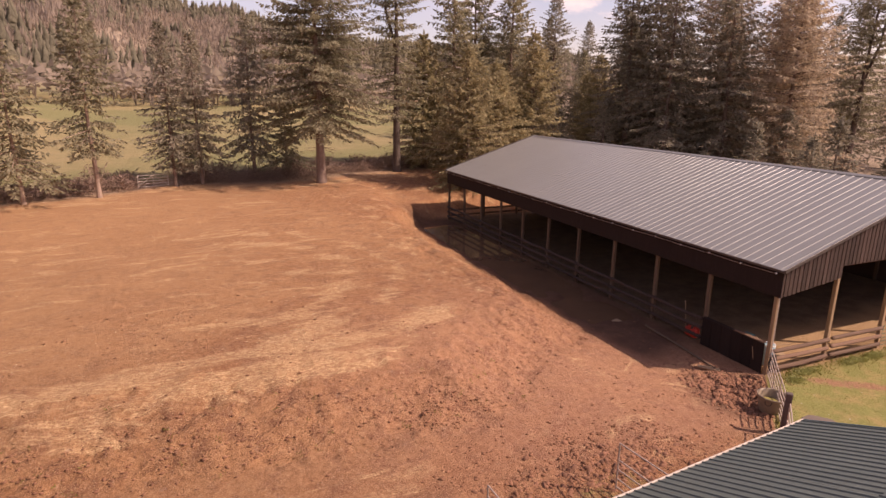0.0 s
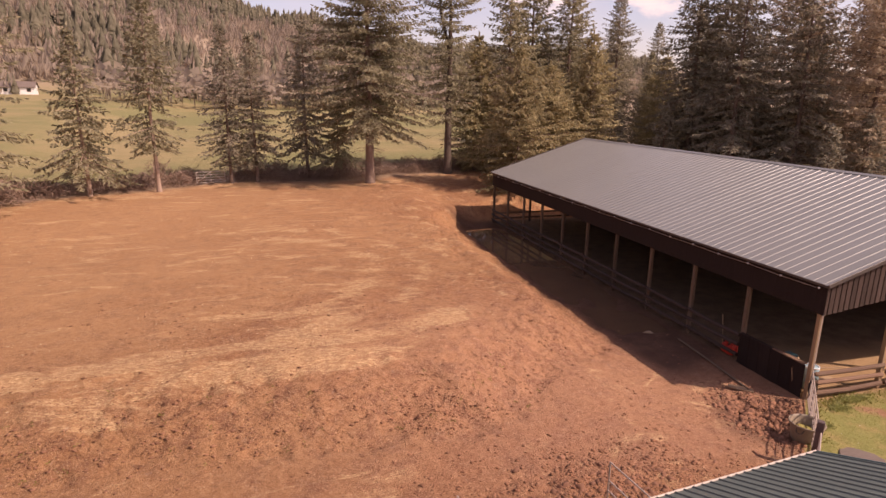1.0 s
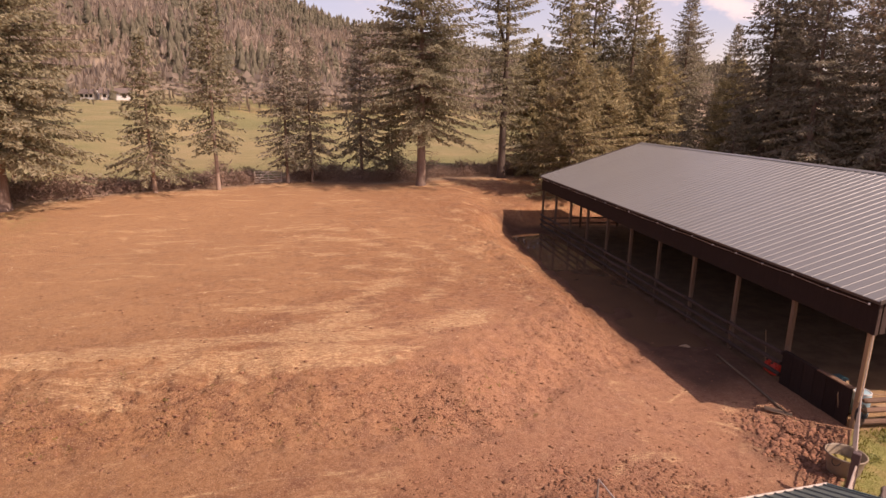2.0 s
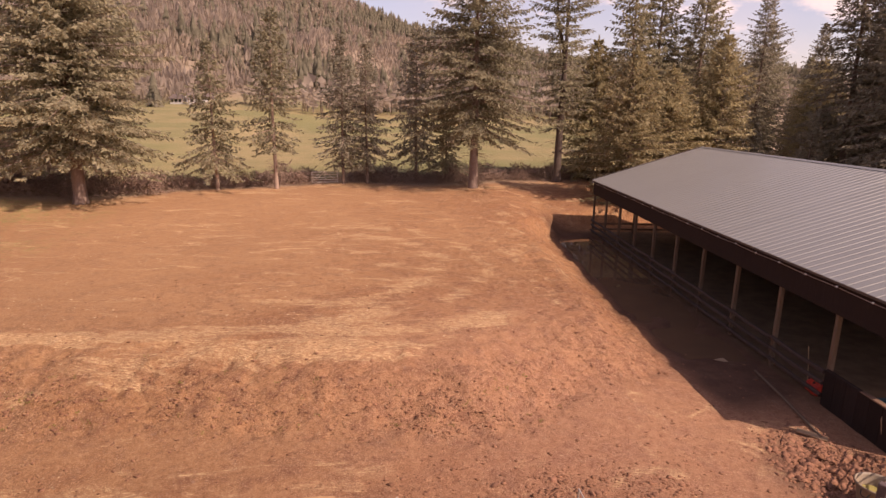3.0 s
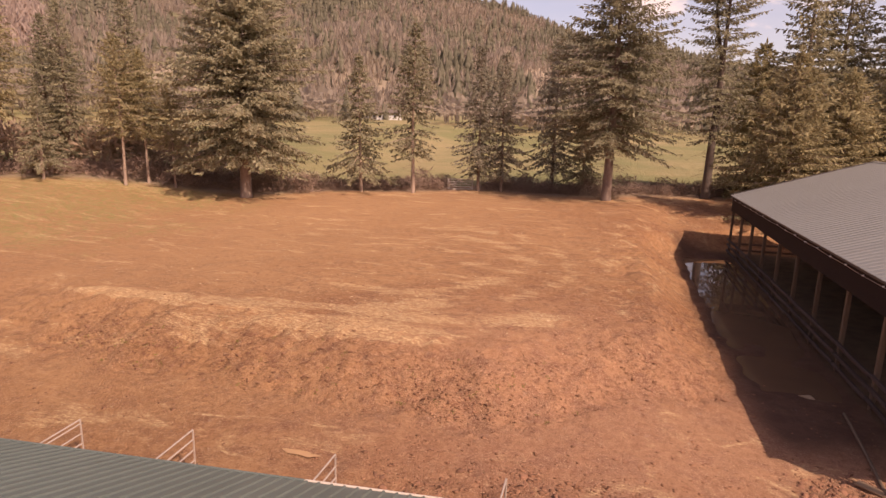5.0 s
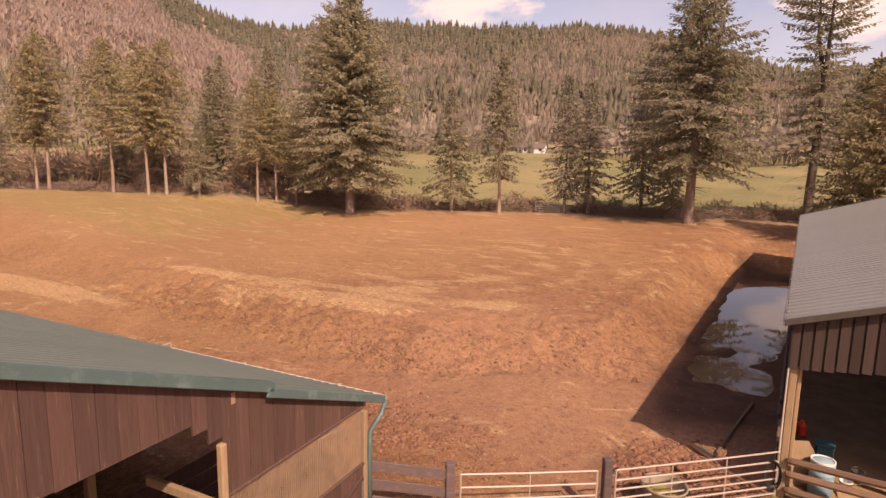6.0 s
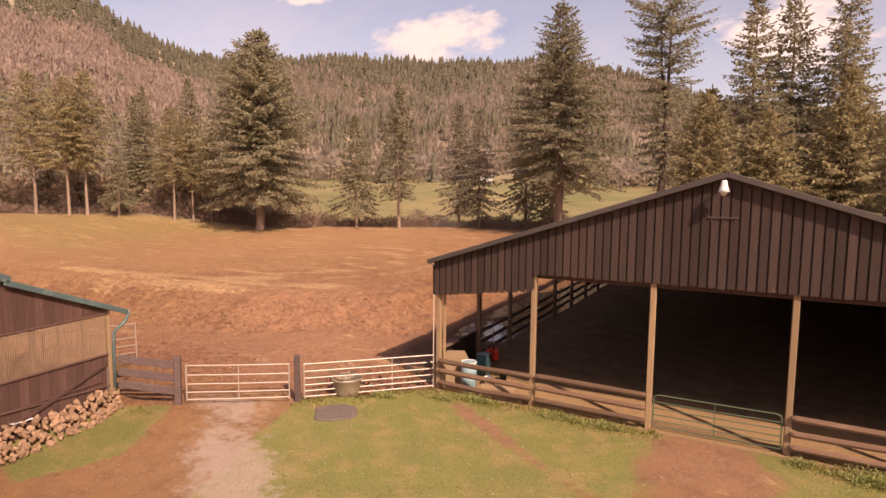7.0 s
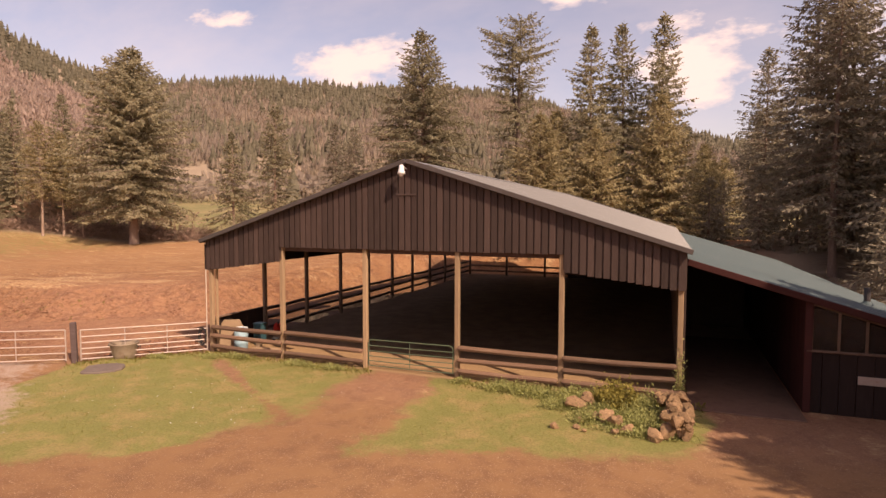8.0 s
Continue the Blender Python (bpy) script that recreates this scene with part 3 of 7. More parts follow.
def build_ground():
    xs, ys = spaced(((-33, 0, 0.15), (0, 22, 0.28)), 0.24, 2600, 1.09), spaced(((-11, -4, 0.24), (-4, 7, 0.14), (7, 37, 0.26)), 0.24, 2600, 1.09)
    gx, gy = np.meshgrid(xs, ys)
    x, y = gx.ravel(), gy.ravel()
    z = ground_z(x, y)
    nx, ny = len(xs), len(ys)
    idx = np.arange(nx * ny).reshape(ny, nx)
    faces = np.stack([idx[:-1, :-1], idx[:-1, 1:], idx[1:, 1:], idx[1:, :-1]], -1).reshape(-1, 4)
    d = array_mesh("ground", np.stack([x, y, z], 1), faces, SOIL)
    d.polygons.foreach_set("use_smooth", [True] * len(d.polygons))
    wob = (value_noise(x, y, 2.6, 21) - 0.5) * 2.6 + (value_noise(x, y, 0.9, 22) - 0.5) * 1.3
    # yard grass, bare where wheels and hooves go
    yard = step(-3.9, -3.2, x + 0.35 * (y + 3.5) + wob * 0.3) * step(0.15, -0.25, y - np.minimum(0.93 * x, 0.0)) * step(-1.1, 1.1, y + 9.0 - 0.40 * (x - 5.3) + 0.7 * wob) * step(19.3, 18.5, x + wob * 0.3)
    lane = np.abs(x - np.interp(y, [-10, -6, -3, 0], [9.5, 9.2, 9.2, 9.3])) + wob * 0.5
    yard = yard * step(0.5, 2.4, lane * np.interp(y, [-10, -5, 0], [0.55, 0.75, 1.0])) * (0.86 + 0.3 * value_noise(x, y, 1.9, 25))
    trail = np.abs((x - 0.9) * 0.57 + (y + 0.9) * 0.82) + wob * 0.12
    yard = yard * (1 - 0.8 * np.exp(-(trail / 0.33) ** 2) * step(0.4, 1.4, x) * step(9.5, 7.5, x))
    strip = step(-7.6, -7.2, x) * step(0.3, -0.3, x - np.interp(y, [-11, -9, -6], [-5.2, -4.6, -6.3]) + wob * 0.4) * step(-5.9, -6.4, y - 0.85 * (x + 6.4)) * step(-11.0, -9.6, y + wob)
    verge = step(-28, -52, x + wob * 4) * step(3, 14, y) * 0.42
    grass = np.clip(np.maximum(1.2 * yard, np.maximum(strip, verge)), 0, 1)
    grass = np.maximum(grass, 0.35 * step(-8.8, -10.5, x) * np.exp(-(((y + 4.0) / 0.9) ** 2)) * step(-13.5, -12, x))
    mid = np.interp(y, [-14, -9.1, -7.5, -5.8, -4.5], [4.6, -0.4, -2.2, -4.4, -5.8])
    gravel = (0.40 + 0.5 * value_noise(x, y, 1.5, 27)) * step(2.9, 0.4, np.abs(x - mid) + wob * 0.45) * step(-3.6, -4.6, y - 0.25 * (x + 4)) * step(-15, -11, y)
    d_in = bank_depth(x, y)
    straw = 1.2 * np.exp(-((y - 4.3 - 0.17 * (x + 20)) / 1.5) ** 2) * step(-12, -20, x) + 0.75 * np.exp(-((y - 6.6 - 0.1 * (x + 20)) / 0.7) ** 2) * step(-10, -14, x) + 0.7 * np.exp(-(((x + 25.5) / 2.5) ** 2 + ((y + 2.2) / 0.8) ** 2)) + 0.6 * np.exp(-(((x + 17.5) / 1.6) ** 2 + ((y - 9.2) / 1.3) ** 2)) + 0.7 * np.exp(-(((x + 12.3) / 1.4) ** 2 + ((y - 8.2) / 1.2) ** 2))
    straw = straw - 0.6 * step(-3.5, -5.5, y) * step(-9, -5, x) - 0.9 * step(-0.8, 0.6, d_in) * step(4.4, 3.2, d_in) * step(16, 9, y) + 0.1 * step(7, 22, y) * step(0, 6, d_in) + 0.5 * np.exp(-((y - hedge_y(x) + 3.0) / 1.8) ** 2)
    straw = straw + 0.14 * np.exp(-((x + 7.6) / 1.7) ** 2) * step(5, 10, y) * step(33, 28, y)
    turn = np.hypot(x + 21.5, y - 17.5)
    straw = straw + (0.5 * np.exp(-((turn - 7.5) / 0.7) ** 2) + 0.4 * np.exp(-((turn - 10.2) / 0.6) ** 2)) * step(-24, -20, x) * step(3, 8, d_in)
    behind = y - hedge_y(x)
    r = np.hypot(x, y + 18)
    east = step(20, 30, x - 0.25 * (y - 40)) * step(-25, 10, y) * np.maximum(step(4, 10, y), step(25, 29, x))
    pasture = step(1.5, 5, behind + wob) * step(FOOT + 60, FOOT - 10, r + (value_noise(x, y, 40, 31) - 0.5) * 120) * (1 - east)
    wood = np.maximum(step(FOOT - 10, FOOT + 50, r), east * 0.9)
    wood = np.maximum(wood, np.exp(-((behind - 0.6) / 1.6) ** 2) * 0.75)
    wood = np.maximum(wood, step(2.0, 6.0, y - hedge_y(x) + 6) * step(-4, 4, x) * 0.6 * (1 - pasture))
    sand = step(-0.3, 0.1, x) * step(18.6, 18.2, x) * step(-0.5, -0.1, y) * step(35.4, 35.0, y)
    clay = step(-0.6, 0.8, d_in) * step(4.6, 3.0, d_in) * step(34, 24, y) + np.exp(-(((x + 2.6) / 1.6) ** 2 + ((y + 1.3) / 2.2) ** 2)) + 0.8 * np.exp(-(((x + 11) / 5.0) ** 2 + ((y + 2.4) / 1.6) ** 2))
    # damp mud round the standing water; the mask fills the barn's shadow to paint its shade
    damp_shade = step(-5.0, -3.6, x + wob * 0.35) * step(0.5, -0.2, x) * step(1.6, 4.2, y + wob * 0.4 - 0.4 * (x + 2)) * step(36.5, 34, y)
    damp_shade = np.maximum(damp_shade, 0.95 * np.exp(-(((x + 2.8) / 1.7) ** 2 + ((y + 0.9) / 1.7) ** 2) ** 2))
    pale = (0.75 + 0.25 * step(2.5, 10, y)) * step(-11, -34, x + wob * 3) * step(-8, -3, y + wob) + 0.4 * step(8, 20, y + 2 * wob) * step(-5, -14, x) + 0.5 * step(-2.5, -4.5, y) * step(-7.5, -5, x)
    # paler earth at the arena's open front, painting the sunlight that falls in
    dry = sand * step(4.6, 2.2, y + wob * 0.5)
    for name, layers in (("cover_near", (grass, gravel, straw)), ("cover_far", (pasture, wood, sand)), ("cover_wear_light", (clay, damp_shade, dry))):
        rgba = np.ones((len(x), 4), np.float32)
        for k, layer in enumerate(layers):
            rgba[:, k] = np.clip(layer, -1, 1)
        if name == "cover_wear_light":
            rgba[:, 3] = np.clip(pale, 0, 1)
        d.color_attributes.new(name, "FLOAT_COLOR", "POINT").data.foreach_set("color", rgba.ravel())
    ob = new("ground", d)
    return tagged(ob, "bare red-brown paddock soil, worn yard grass and green pasture running up to hills", "ground", kind="structure")


build_ground()


def puddle(name, cx, cy, rx, ry, level, label, seed, mat=None):
    """A thin sheet of standing water with an uneven shore."""
    s, n = Shape(), 48
    ring = [(cx + rx * math.cos(t) * k, cy + ry * math.sin(t) * k, level) for t, k in ((2 * math.pi * i / n, 0.72 + 0.5 * noise.noise(Vector((math.cos(2 * math.pi * i / n) * 1.8, math.sin(2 * math.pi * i / n) * 1.8, seed)))) for i in range(n))]
    s.add([(cx, cy, level)] + ring, [(0, 1 + i, 1 + (i + 1) % n) for i in range(n)])
    return tagged(new(name, s.mesh(name, mat or WATER)), label, "puddle", kind="structure")


puddle("water", -2.1, 19.5, 3.6, 21.0, -0.105, "still brown rain water standing along the barn's shaded side", 1.0)
puddle("water", -17.5, -2.38, 0.8, 0.2, gz(-17.5, -2.38) + 0.03, "small shallow muddy puddle on the trampled soil", 4.0, MUD_WATER)

# ---- the riding barn ----
WIDE, LONG, EAVE, PEAK = 18.29, 34.5, 4.79, 7.70
MID = WIDE / 2
PITCH = (PEAK - EAVE) / MID
BAY, SIDE_BAY = WIDE / 5, LONG / 10


def roof_line(x):
    return PEAK - PITCH * abs(x - MID)


def ribbed_sheet(name, a, b, width, mat, ribs=4, high=0.016, minor=0.45, rib=0.034):
    """One roof sheet with raised ribs; a and b are (x, z) of its lower and upper edge, its width runs along y."""
    prof = []
    pitch = width / ribs
    for i in range(ribs):
        c, up_to = (i + 0.5) * pitch, high * minor if i else high * (1.35 if minor < 1 else 1)
        prof += [(c - pitch * 0.5, 0), (c - rib, 0), (c - rib * 0.4, up_to), (c + rib * 0.4, up_to), (c + rib, 0)]
    prof.append((width, 0))
    d = Vector((b[0] - a[0], 0, b[1] - a[1])).normalized()
    up = Vector((-d.z, 0, d.x)) if d.x > 0 else Vector((d.z, 0, -d.x))
    verts = [Vector((p[0], y, p[1])) + up * h for p in (a, b) for y, h in prof]
    n = len(prof)
    faces = [(i, i + 1, n + i + 1, n + i) for i in range(n - 1)]
    low = [Vector((a[0], y, a[1])) - up * 0.02 + up * h for y, h in prof]
    faces += [(i, 2 * n + i, 2 * n + i + 1, i + 1) for i in range(n - 1)]
    return Shape().add(verts + low, faces).mesh(name, mat)


def squared_post(x, y, low, high, parent, size=0.19, mat=None, name="post", seed=0):
    s = Shape().block((0, 0, (low + high) / 2), (size, size, high - low), edge=0.018)
    return part(name, s, mat or POST, parent, at=(x, y, 0))


def build_barn():
    barn = thing("riding_barn", "long open-sided dark brown timber barn with a ribbed metal roof", "barn")
    # front posts, each standing a little differently
    for i in range(6):
        x = (0, 3.57, 7.31, 10.98, 14.64, WIDE)[i]
        top = 3.55 + 0.45 * min(1, abs(i - 2.5) < 2) + 0.5 * (1 <= i <= 4)
        squared_post(x, 0, gz(x, 0) - 0.3, top, barn, 0.17)
    squared_post(0.14, 0.14, -0.3, 3.5, barn, 0.10)
    squared_post(WIDE + 0.02, 0.18, -0.3, 3.5, barn, 0.13)
    # side and rear posts: their shade is put into the darker timber colour
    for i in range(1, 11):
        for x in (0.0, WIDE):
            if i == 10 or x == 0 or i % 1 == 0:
                squared_post(x, i * SIDE_BAY, -0.3, 4.3, barn, 0.17, SHADED_POST)
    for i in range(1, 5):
        squared_post(i * BAY, LONG, -0.3, 4.3, barn, 0.18, SHADED_POST)
    # front gable: upright boards under the rake, stepped lower edge
    count = 75
    pitch = (WIDE + 0.3) / count
    for k in range(count):
        x0 = -0.15 + k * pitch
        x = x0 + pitch / 2
        side = min(x, WIDE - x)
        low = 4.5 if 3.6 < x < WIDE - 3.6 else 3.47 + 0.13 * max(side, 0)
        low += rng.uniform(-0.012, 0.012)
        w = pitch - 0.05
        s = Shape()
        t0, t1 = roof_line(x0 + 0.014) - 0.05, roof_line(x0 + 0.014 + w) - 0.05
        y0, y1 = -0.17 + rng.uniform(-0.004, 0.004), -0.105
        s.add([(x0 + 0.014, y0, low), (x0 + 0.014 + w, y0, low), (x0 + 0.014 + w, y0, t1), (x0 + 0.014, y0, t0),
               (x0 + 0.014, y1, low), (x0 + 0.014 + w, y1, low), (x0 + 0.014 + w, y1, t1), (x0 + 0.014, y1, t0)],
              [(0, 1, 2, 3), (5, 4, 7, 6), (4, 0, 3, 7), (1, 5, 6, 2), (4, 5, 1, 0), (3, 2, 6, 7)])
        part("board", s, BOARD, barn)
    s = Shape()
    s.add([(-0.15, -0.10, 3.5), (3.6, -0.10, 4.0), (3.6, -0.10, 4.52), (WIDE - 3.6, -0.10, 4.52), (WIDE - 3.6, -0.10, 4.0), (WIDE + 0.15, -0.10, 3.5), (WIDE + 0.15, -0.10, EAVE - 0.1), (MID, -0.10, PEAK - 0.06), (-0.15, -0.10, EAVE - 0.1)]
          + [(-0.15, -0.06, 3.5), (3.6, -0.06, 4.0), (3.6, -0.06, 4.52), (WIDE - 3.6, -0.06, 4.52), (WIDE - 3.6, -0.06, 4.0), (WIDE + 0.15, -0.06, 3.5), (WIDE + 0.15, -0.06, EAVE - 0.1), (MID, -0.06, PEAK - 0.06), (-0.15, -0.06, EAVE - 0.1)],
          [(0, 1, 2, 8), (2, 3, 7, 8), (3, 4, 5, 6), (3, 6, 7), (17, 11, 10, 9), (17, 16, 12, 11), (15, 14, 13, 12), (16, 15, 12)])
    part("backing_panel", s, BOARD, barn)
    # rear gable
    s = Shape()
    s.block((MID, LONG + 0.08, 4.25), (WIDE + 0.3, 0.05, 0.7))
    s.add([(-0.15, LONG + 0.06, EAVE - 0.1), (WIDE + 0.15, LONG + 0.06, EAVE - 0.1), (MID, LONG + 0.06, PEAK - 0.06), (-0.15, LONG + 0.1, EAVE - 0.1), (WIDE + 0.15, LONG + 0.1, EAVE - 0.1), (MID, LONG + 0.1, PEAK - 0.06)], [(0, 1, 2), (5, 4, 3), (0, 2, 5, 3), (1, 4, 5, 2)])
    part("rear_gable", s, BOARD, barn)
    s = Shape().block(((9.4 + WIDE) / 2, LONG + 0.12, 2.1), (WIDE - 9.4, 0.05, 4.2))
    part("rear_wall", s, BOARD, barn)
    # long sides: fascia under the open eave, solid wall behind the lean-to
    # fascia made darker than the gable's stain to paint its shade
    part("fascia", Shape().block((-0.13, LONG / 2 - 0.03, 4.02), (0.045, LONG + 0.4, 1.05)), SHADE_BOARD, barn)
    part("side_wall", Shape().block((WIDE + 0.13, LONG / 2 + 0.1, 2.3), (0.045, LONG - 0.2, 4.84)), BOARD, barn)
    # rails along the open side, in dark board colour to paint their shade
    for i in range(1, 10):
        for z in (0.35, 0.8, 1.25):
            y0, y1 = i * SIDE_BAY, (i + 1) * SIDE_BAY
            s = Shape().tube([(-0.17, y0 + 0.03, z + rng.uniform(-0.03, 0.03)), (-0.18, (y0 + y1) / 2, z - 0.02), (-0.17, y1 - 0.03, z + rng.uniform(-0.03, 0.03))], 0.085, 7)
            part("side_rail", s, BOARD, barn)
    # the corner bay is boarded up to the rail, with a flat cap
    # corner panels and inner rail take the shade-dark board colour
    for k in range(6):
        part("corner_panel", Shape().block((-0.15, 0.12 + (k + 0.5) * 0.555, 0.58), (0.045, 0.545, 1.56)), SHADE_BOARD, barn)
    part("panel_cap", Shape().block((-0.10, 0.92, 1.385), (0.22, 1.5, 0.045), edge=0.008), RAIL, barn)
    part("panel_rail", Shape().block((-0.10, 0.1 + SIDE_BAY / 2 + 0.75, 1.38), (0.10, SIDE_BAY - 1.75, 0.04)), SHADE_BOARD, barn)
    # front rails, half-round, three to a bay but for the gateway
    for i in (0, 1, 3, 4):
        x0, x1 = i * BAY + 0.08, (i + 1) * BAY - 0.08
        for z in (0.27, 0.68, 1.08):
            wob = [rng.uniform(-0.03, 0.03) for _ in range(3)]
            s = Shape().tube([(x0, -0.13, z + wob[0]), (x0 + 0.08, -0.14, z + wob[0]), ((x0 + x1) / 2, -0.15, z + wob[1] - 0.02), (x1 - 0.08, -0.14, z + wob[2]), (x1, -0.13, z + wob[2])], [0.07, 0.095, 0.095, 0.092, 0.065], 8)
            part("rail", s, RAIL, barn)
    # rear rails
    for i in range(5):
        for z in (0.4, 0.9):
            part("rear_rail", Shape().beam((i * BAY + 0.1, LONG - 0.1, z), ((i + 1) * BAY - 0.1, LONG - 0.1, z), 0.06, 0.16), RAIL, barn)
    # trusses and purlins
    for i in range(0, 11):
        y, s = i * SIDE_BAY + (0.12 if i == 0 else -0.12), Shape()
        s.beam((0, y, EAVE - 0.35), (WIDE, y, EAVE - 0.35), 0.08, 0.2)
        s.beam((0, y, EAVE - 0.18), (MID, y, PEAK - 0.2), 0.08, 0.2)
        s.beam((WIDE, y, EAVE - 0.18), (MID, y, PEAK - 0.2), 0.08, 0.2)
        for a, b in ((0.25, 0.34), (0.5, 0.34), (0.5, 0.66), (0.75, 0.66), (0.5, 0.5)):
            s.beam((a * WIDE, y, roof_line(a * WIDE) - 0.25), (b * WIDE, y, EAVE - 0.3), 0.07, 0.12)
        part("truss", s, OLD_BOARD, barn)
    for k in range(1, 8):
        for x in (k * MID / 8, WIDE - k * MID / 8):
            part("purlin", Shape().block((x, LONG / 2, roof_line(x) - 0.075), (0.05, LONG + 0.3, 0.11)), OLD_BOARD, barn)
    # eave gutter and flashings
    part("eave_trim", Shape().block((-0.27, LONG / 2, roof_line(-0.27) - 0.05), (0.06, LONG + 0.72, 0.10)), TRIM, barn)
    for a, b in (((-0.3, roof_line(-0.3) - 0.02), (MID, PEAK - 0.0)), ((WIDE + 0.3, roof_line(WIDE + 0.3) - 0.02), (MID, PEAK - 0.0))):
        part("rake_trim", Shape().beam((a[0], -0.37, a[1]), (b[0], -0.37, b[1]), 0.05, 0.16), TRIM, barn)
        part("rake_trim", Shape().beam((a[0], LONG + 0.34, a[1]), (b[0], LONG + 0.34, b[1]), 0.05, 0.16), TRIM, barn)
    ridge = Shape()
    ridge.add([(MID - 0.22, -0.38, PEAK - 0.035), (MID, -0.38, PEAK + 0.055), (MID + 0.22, -0.38, PEAK - 0.035), (MID - 0.22, LONG + 0.35, PEAK - 0.035), (MID, LONG + 0.35, PEAK + 0.055), (MID + 0.22, LONG + 0.35, PEAK - 0.035)], [(0, 1, 4, 3), (1, 2, 5, 4)])
    part("ridge_cap", ridge, ROOF, barn)
    sheet_w = (LONG + 0.70) / 39
    west = ribbed_sheet("roof_sheet", (-0.3, roof_line(-0.3)), (MID, PEAK), sheet_w, ROOF, 2, 0.018, 1.0, 0.021)
    east = ribbed_sheet("roof_sheet", (WIDE + 0.3, roof_line(WIDE + 0.3)), (MID, PEAK), sheet_w, ROOF, 2, 0.018, 1.0, 0.021)
    for k in range(39):
        for data in (west, east):
            part("roof_sheet", data, ROOF, barn, at=(0, -0.36 + k * sheet_w, rng.uniform(0, 0.004)))
    # fence wire strung under the eave on pale clips
    wire = [(-0.34, q * SIDE_BAY, roof_line(-0.3) - 0.17 - 0.03 * (k % 2)) for k, q in enumerate(np.arange(0, 10.01, 0.5))]
    strung = part("eave_wire", Shape().tube(wire, 0.009, 4), GALV, barn, "pale wire strung under the eave")
    for p in wire[::1]:
        part("clip", Shape().block((-0.31, p[1], p[2]), (0.07, 0.05, 0.06), edge=0.01), WHITE, strung)
    # fastener plates along the eave, downpipe at the corner, hay-hood bracket on the gable
    part("downpipe", Shape().tube([(-0.12, -0.2, 0.1), (-0.12, -0.2, 3.5)], 0.022, 8), WHITE_TRIM, barn)
    s = Shape().block((9.08, -0.17, 6.5), (0.8, 0.06, 0.07))
    for x in (8.78, 9.08, 9.38):
        s.block((x, -0.16, 6.46), (0.06, 0.05, 0.16))
    part("gable_bracket", s, BOARD, barn)
    return barn


build_barn()


def build_gable_lamp():
    lamp = thing("gable_lamp", "white outdoor flood lamp on an arm under the gable peak", "lamp", at=(9.08, -0.16, 7.42))
    part("mounting_arm", Shape().tube([(0, 0.04, 0.0), (0, -0.12, 0.03), (0, -0.3, 0.06), (0, -0.42, 0.04)], 0.025, 8), WHITE, lamp)
    shade = part("shade", Shape().lathe([(0.05, 0.12), (0.07, 0.1), (0.085, 0.02), (0.12, -0.12), (0.15, -0.2), (0.14, -0.2), (0.11, -0.12)], (0, -0.42, 0.0), 16), WHITE, lamp, smooth=True)
    part("bulb_cover", Shape().lathe([(0.0, -0.3), (0.07, -0.28), (0.1, -0.2), (0.09, -0.12)], (0, -0.42, 0.0), 14), GLASS_LAMP, shade, smooth=True)


build_gable_lamp()


def tube_gate(name, a, b, heights, label, mat, group="", uprights=3, radius=0.024, foot=True, rounded=False, brace=False):
    """A tubular farm gate from a to b, with bars at the given heights above the ground."""
    a, b = Vector(a), Vector(b)
    gate = thing(name, label, "gate", group, at=(a.x, a.y, a.z))
    d = b - a
    d.z = 0
    length = d.length
    d.normalize()
    tilt = (b.z - a.z) / length

    def place(t, z):
        return Vector((d.x * t, d.y * t, tilt * t + z))

    low, high = heights[0], heights[-1]
    for k, z in enumerate(heights):
        if rounded and z == high:
            continue
        part("bar", Shape().tube([place(0, z), place(length / 2, z - 0.01), place(length, z)], radius, 8), mat, gate)
    if rounded:
        pts = [place(0, low), place(0, high - 0.12), place(0.04, high - 0.04), place(0.12, high), place(length - 0.12, high), place(length - 0.04, high - 0.04), place(length, high - 0.12), place(length, low)]
        first = part("outer_frame", Shape().tube(pts, radius * 1.2, 8), mat, gate)
    else:
        last, first = (part("end_upright", Shape().tube([place(t, low - (0.06 if foot else 0)), place(t, high)], radius * 1.15, 8), mat, gate) for t in (length, 0))
    for k in range(1, uprights):
        t = length * k / uprights
        part("upright", Shape().tube([place(t, low - 0.01), place(t, high)], radius * 0.8, 6), mat, gate)
    if brace:
        part("brace", Shape().tube([place(0, low), place(length / 2, high)], radius, 6), mat, gate)
        part("brace", Shape().tube([place(length, low), place(length / 2, high)], radius, 6), mat, gate)
    for z in (low + 0.12, high - 0.15):
        part("hinge", Shape().tube([place(-0.09, z), place(0.0, z)], 0.014, 6), STEEL, first)
    return gate


SIX = [0.14, 0.34, 0.55, 0.78, 1.02, 1.28]
FIVE = [0.14, 0.38, 0.66, 0.96, 1.28]
g1a, g1b = (-6.2, -5.86), (-3.70, -3.78)
tube_gate("field_gate", (*g1a, gz(*g1a)), (*g1b, gz(*g1b) + 0.05), FIVE, "long five-bar galvanised tube gate, closed between two posts", GALV, "yard gates", uprights=2)
g2a, g2b = (-3.36, -3.42), (-0.12, -0.2)
tube_gate("field_gate", (*g2a, gz(*g2a)), (*g2b, gz(*g2b)), SIX, "long six-bar galvanised tube gate, closed beside the barn corner", GALV, "yard gates", uprights=3)
tube_gate("arena_gate", (3 - 3 + 2 * BAY + 0.14, -0.04, 0.0), (3 * BAY - 0.14, -0.04, 0.02), [0.12, 0.3, 0.48, 0.68, 0.88, 1.1], "green painted tube gate with rounded corners, closed in the barn front", GREEN_TUBE, uprights=2, radius=0.017, rounded=True)


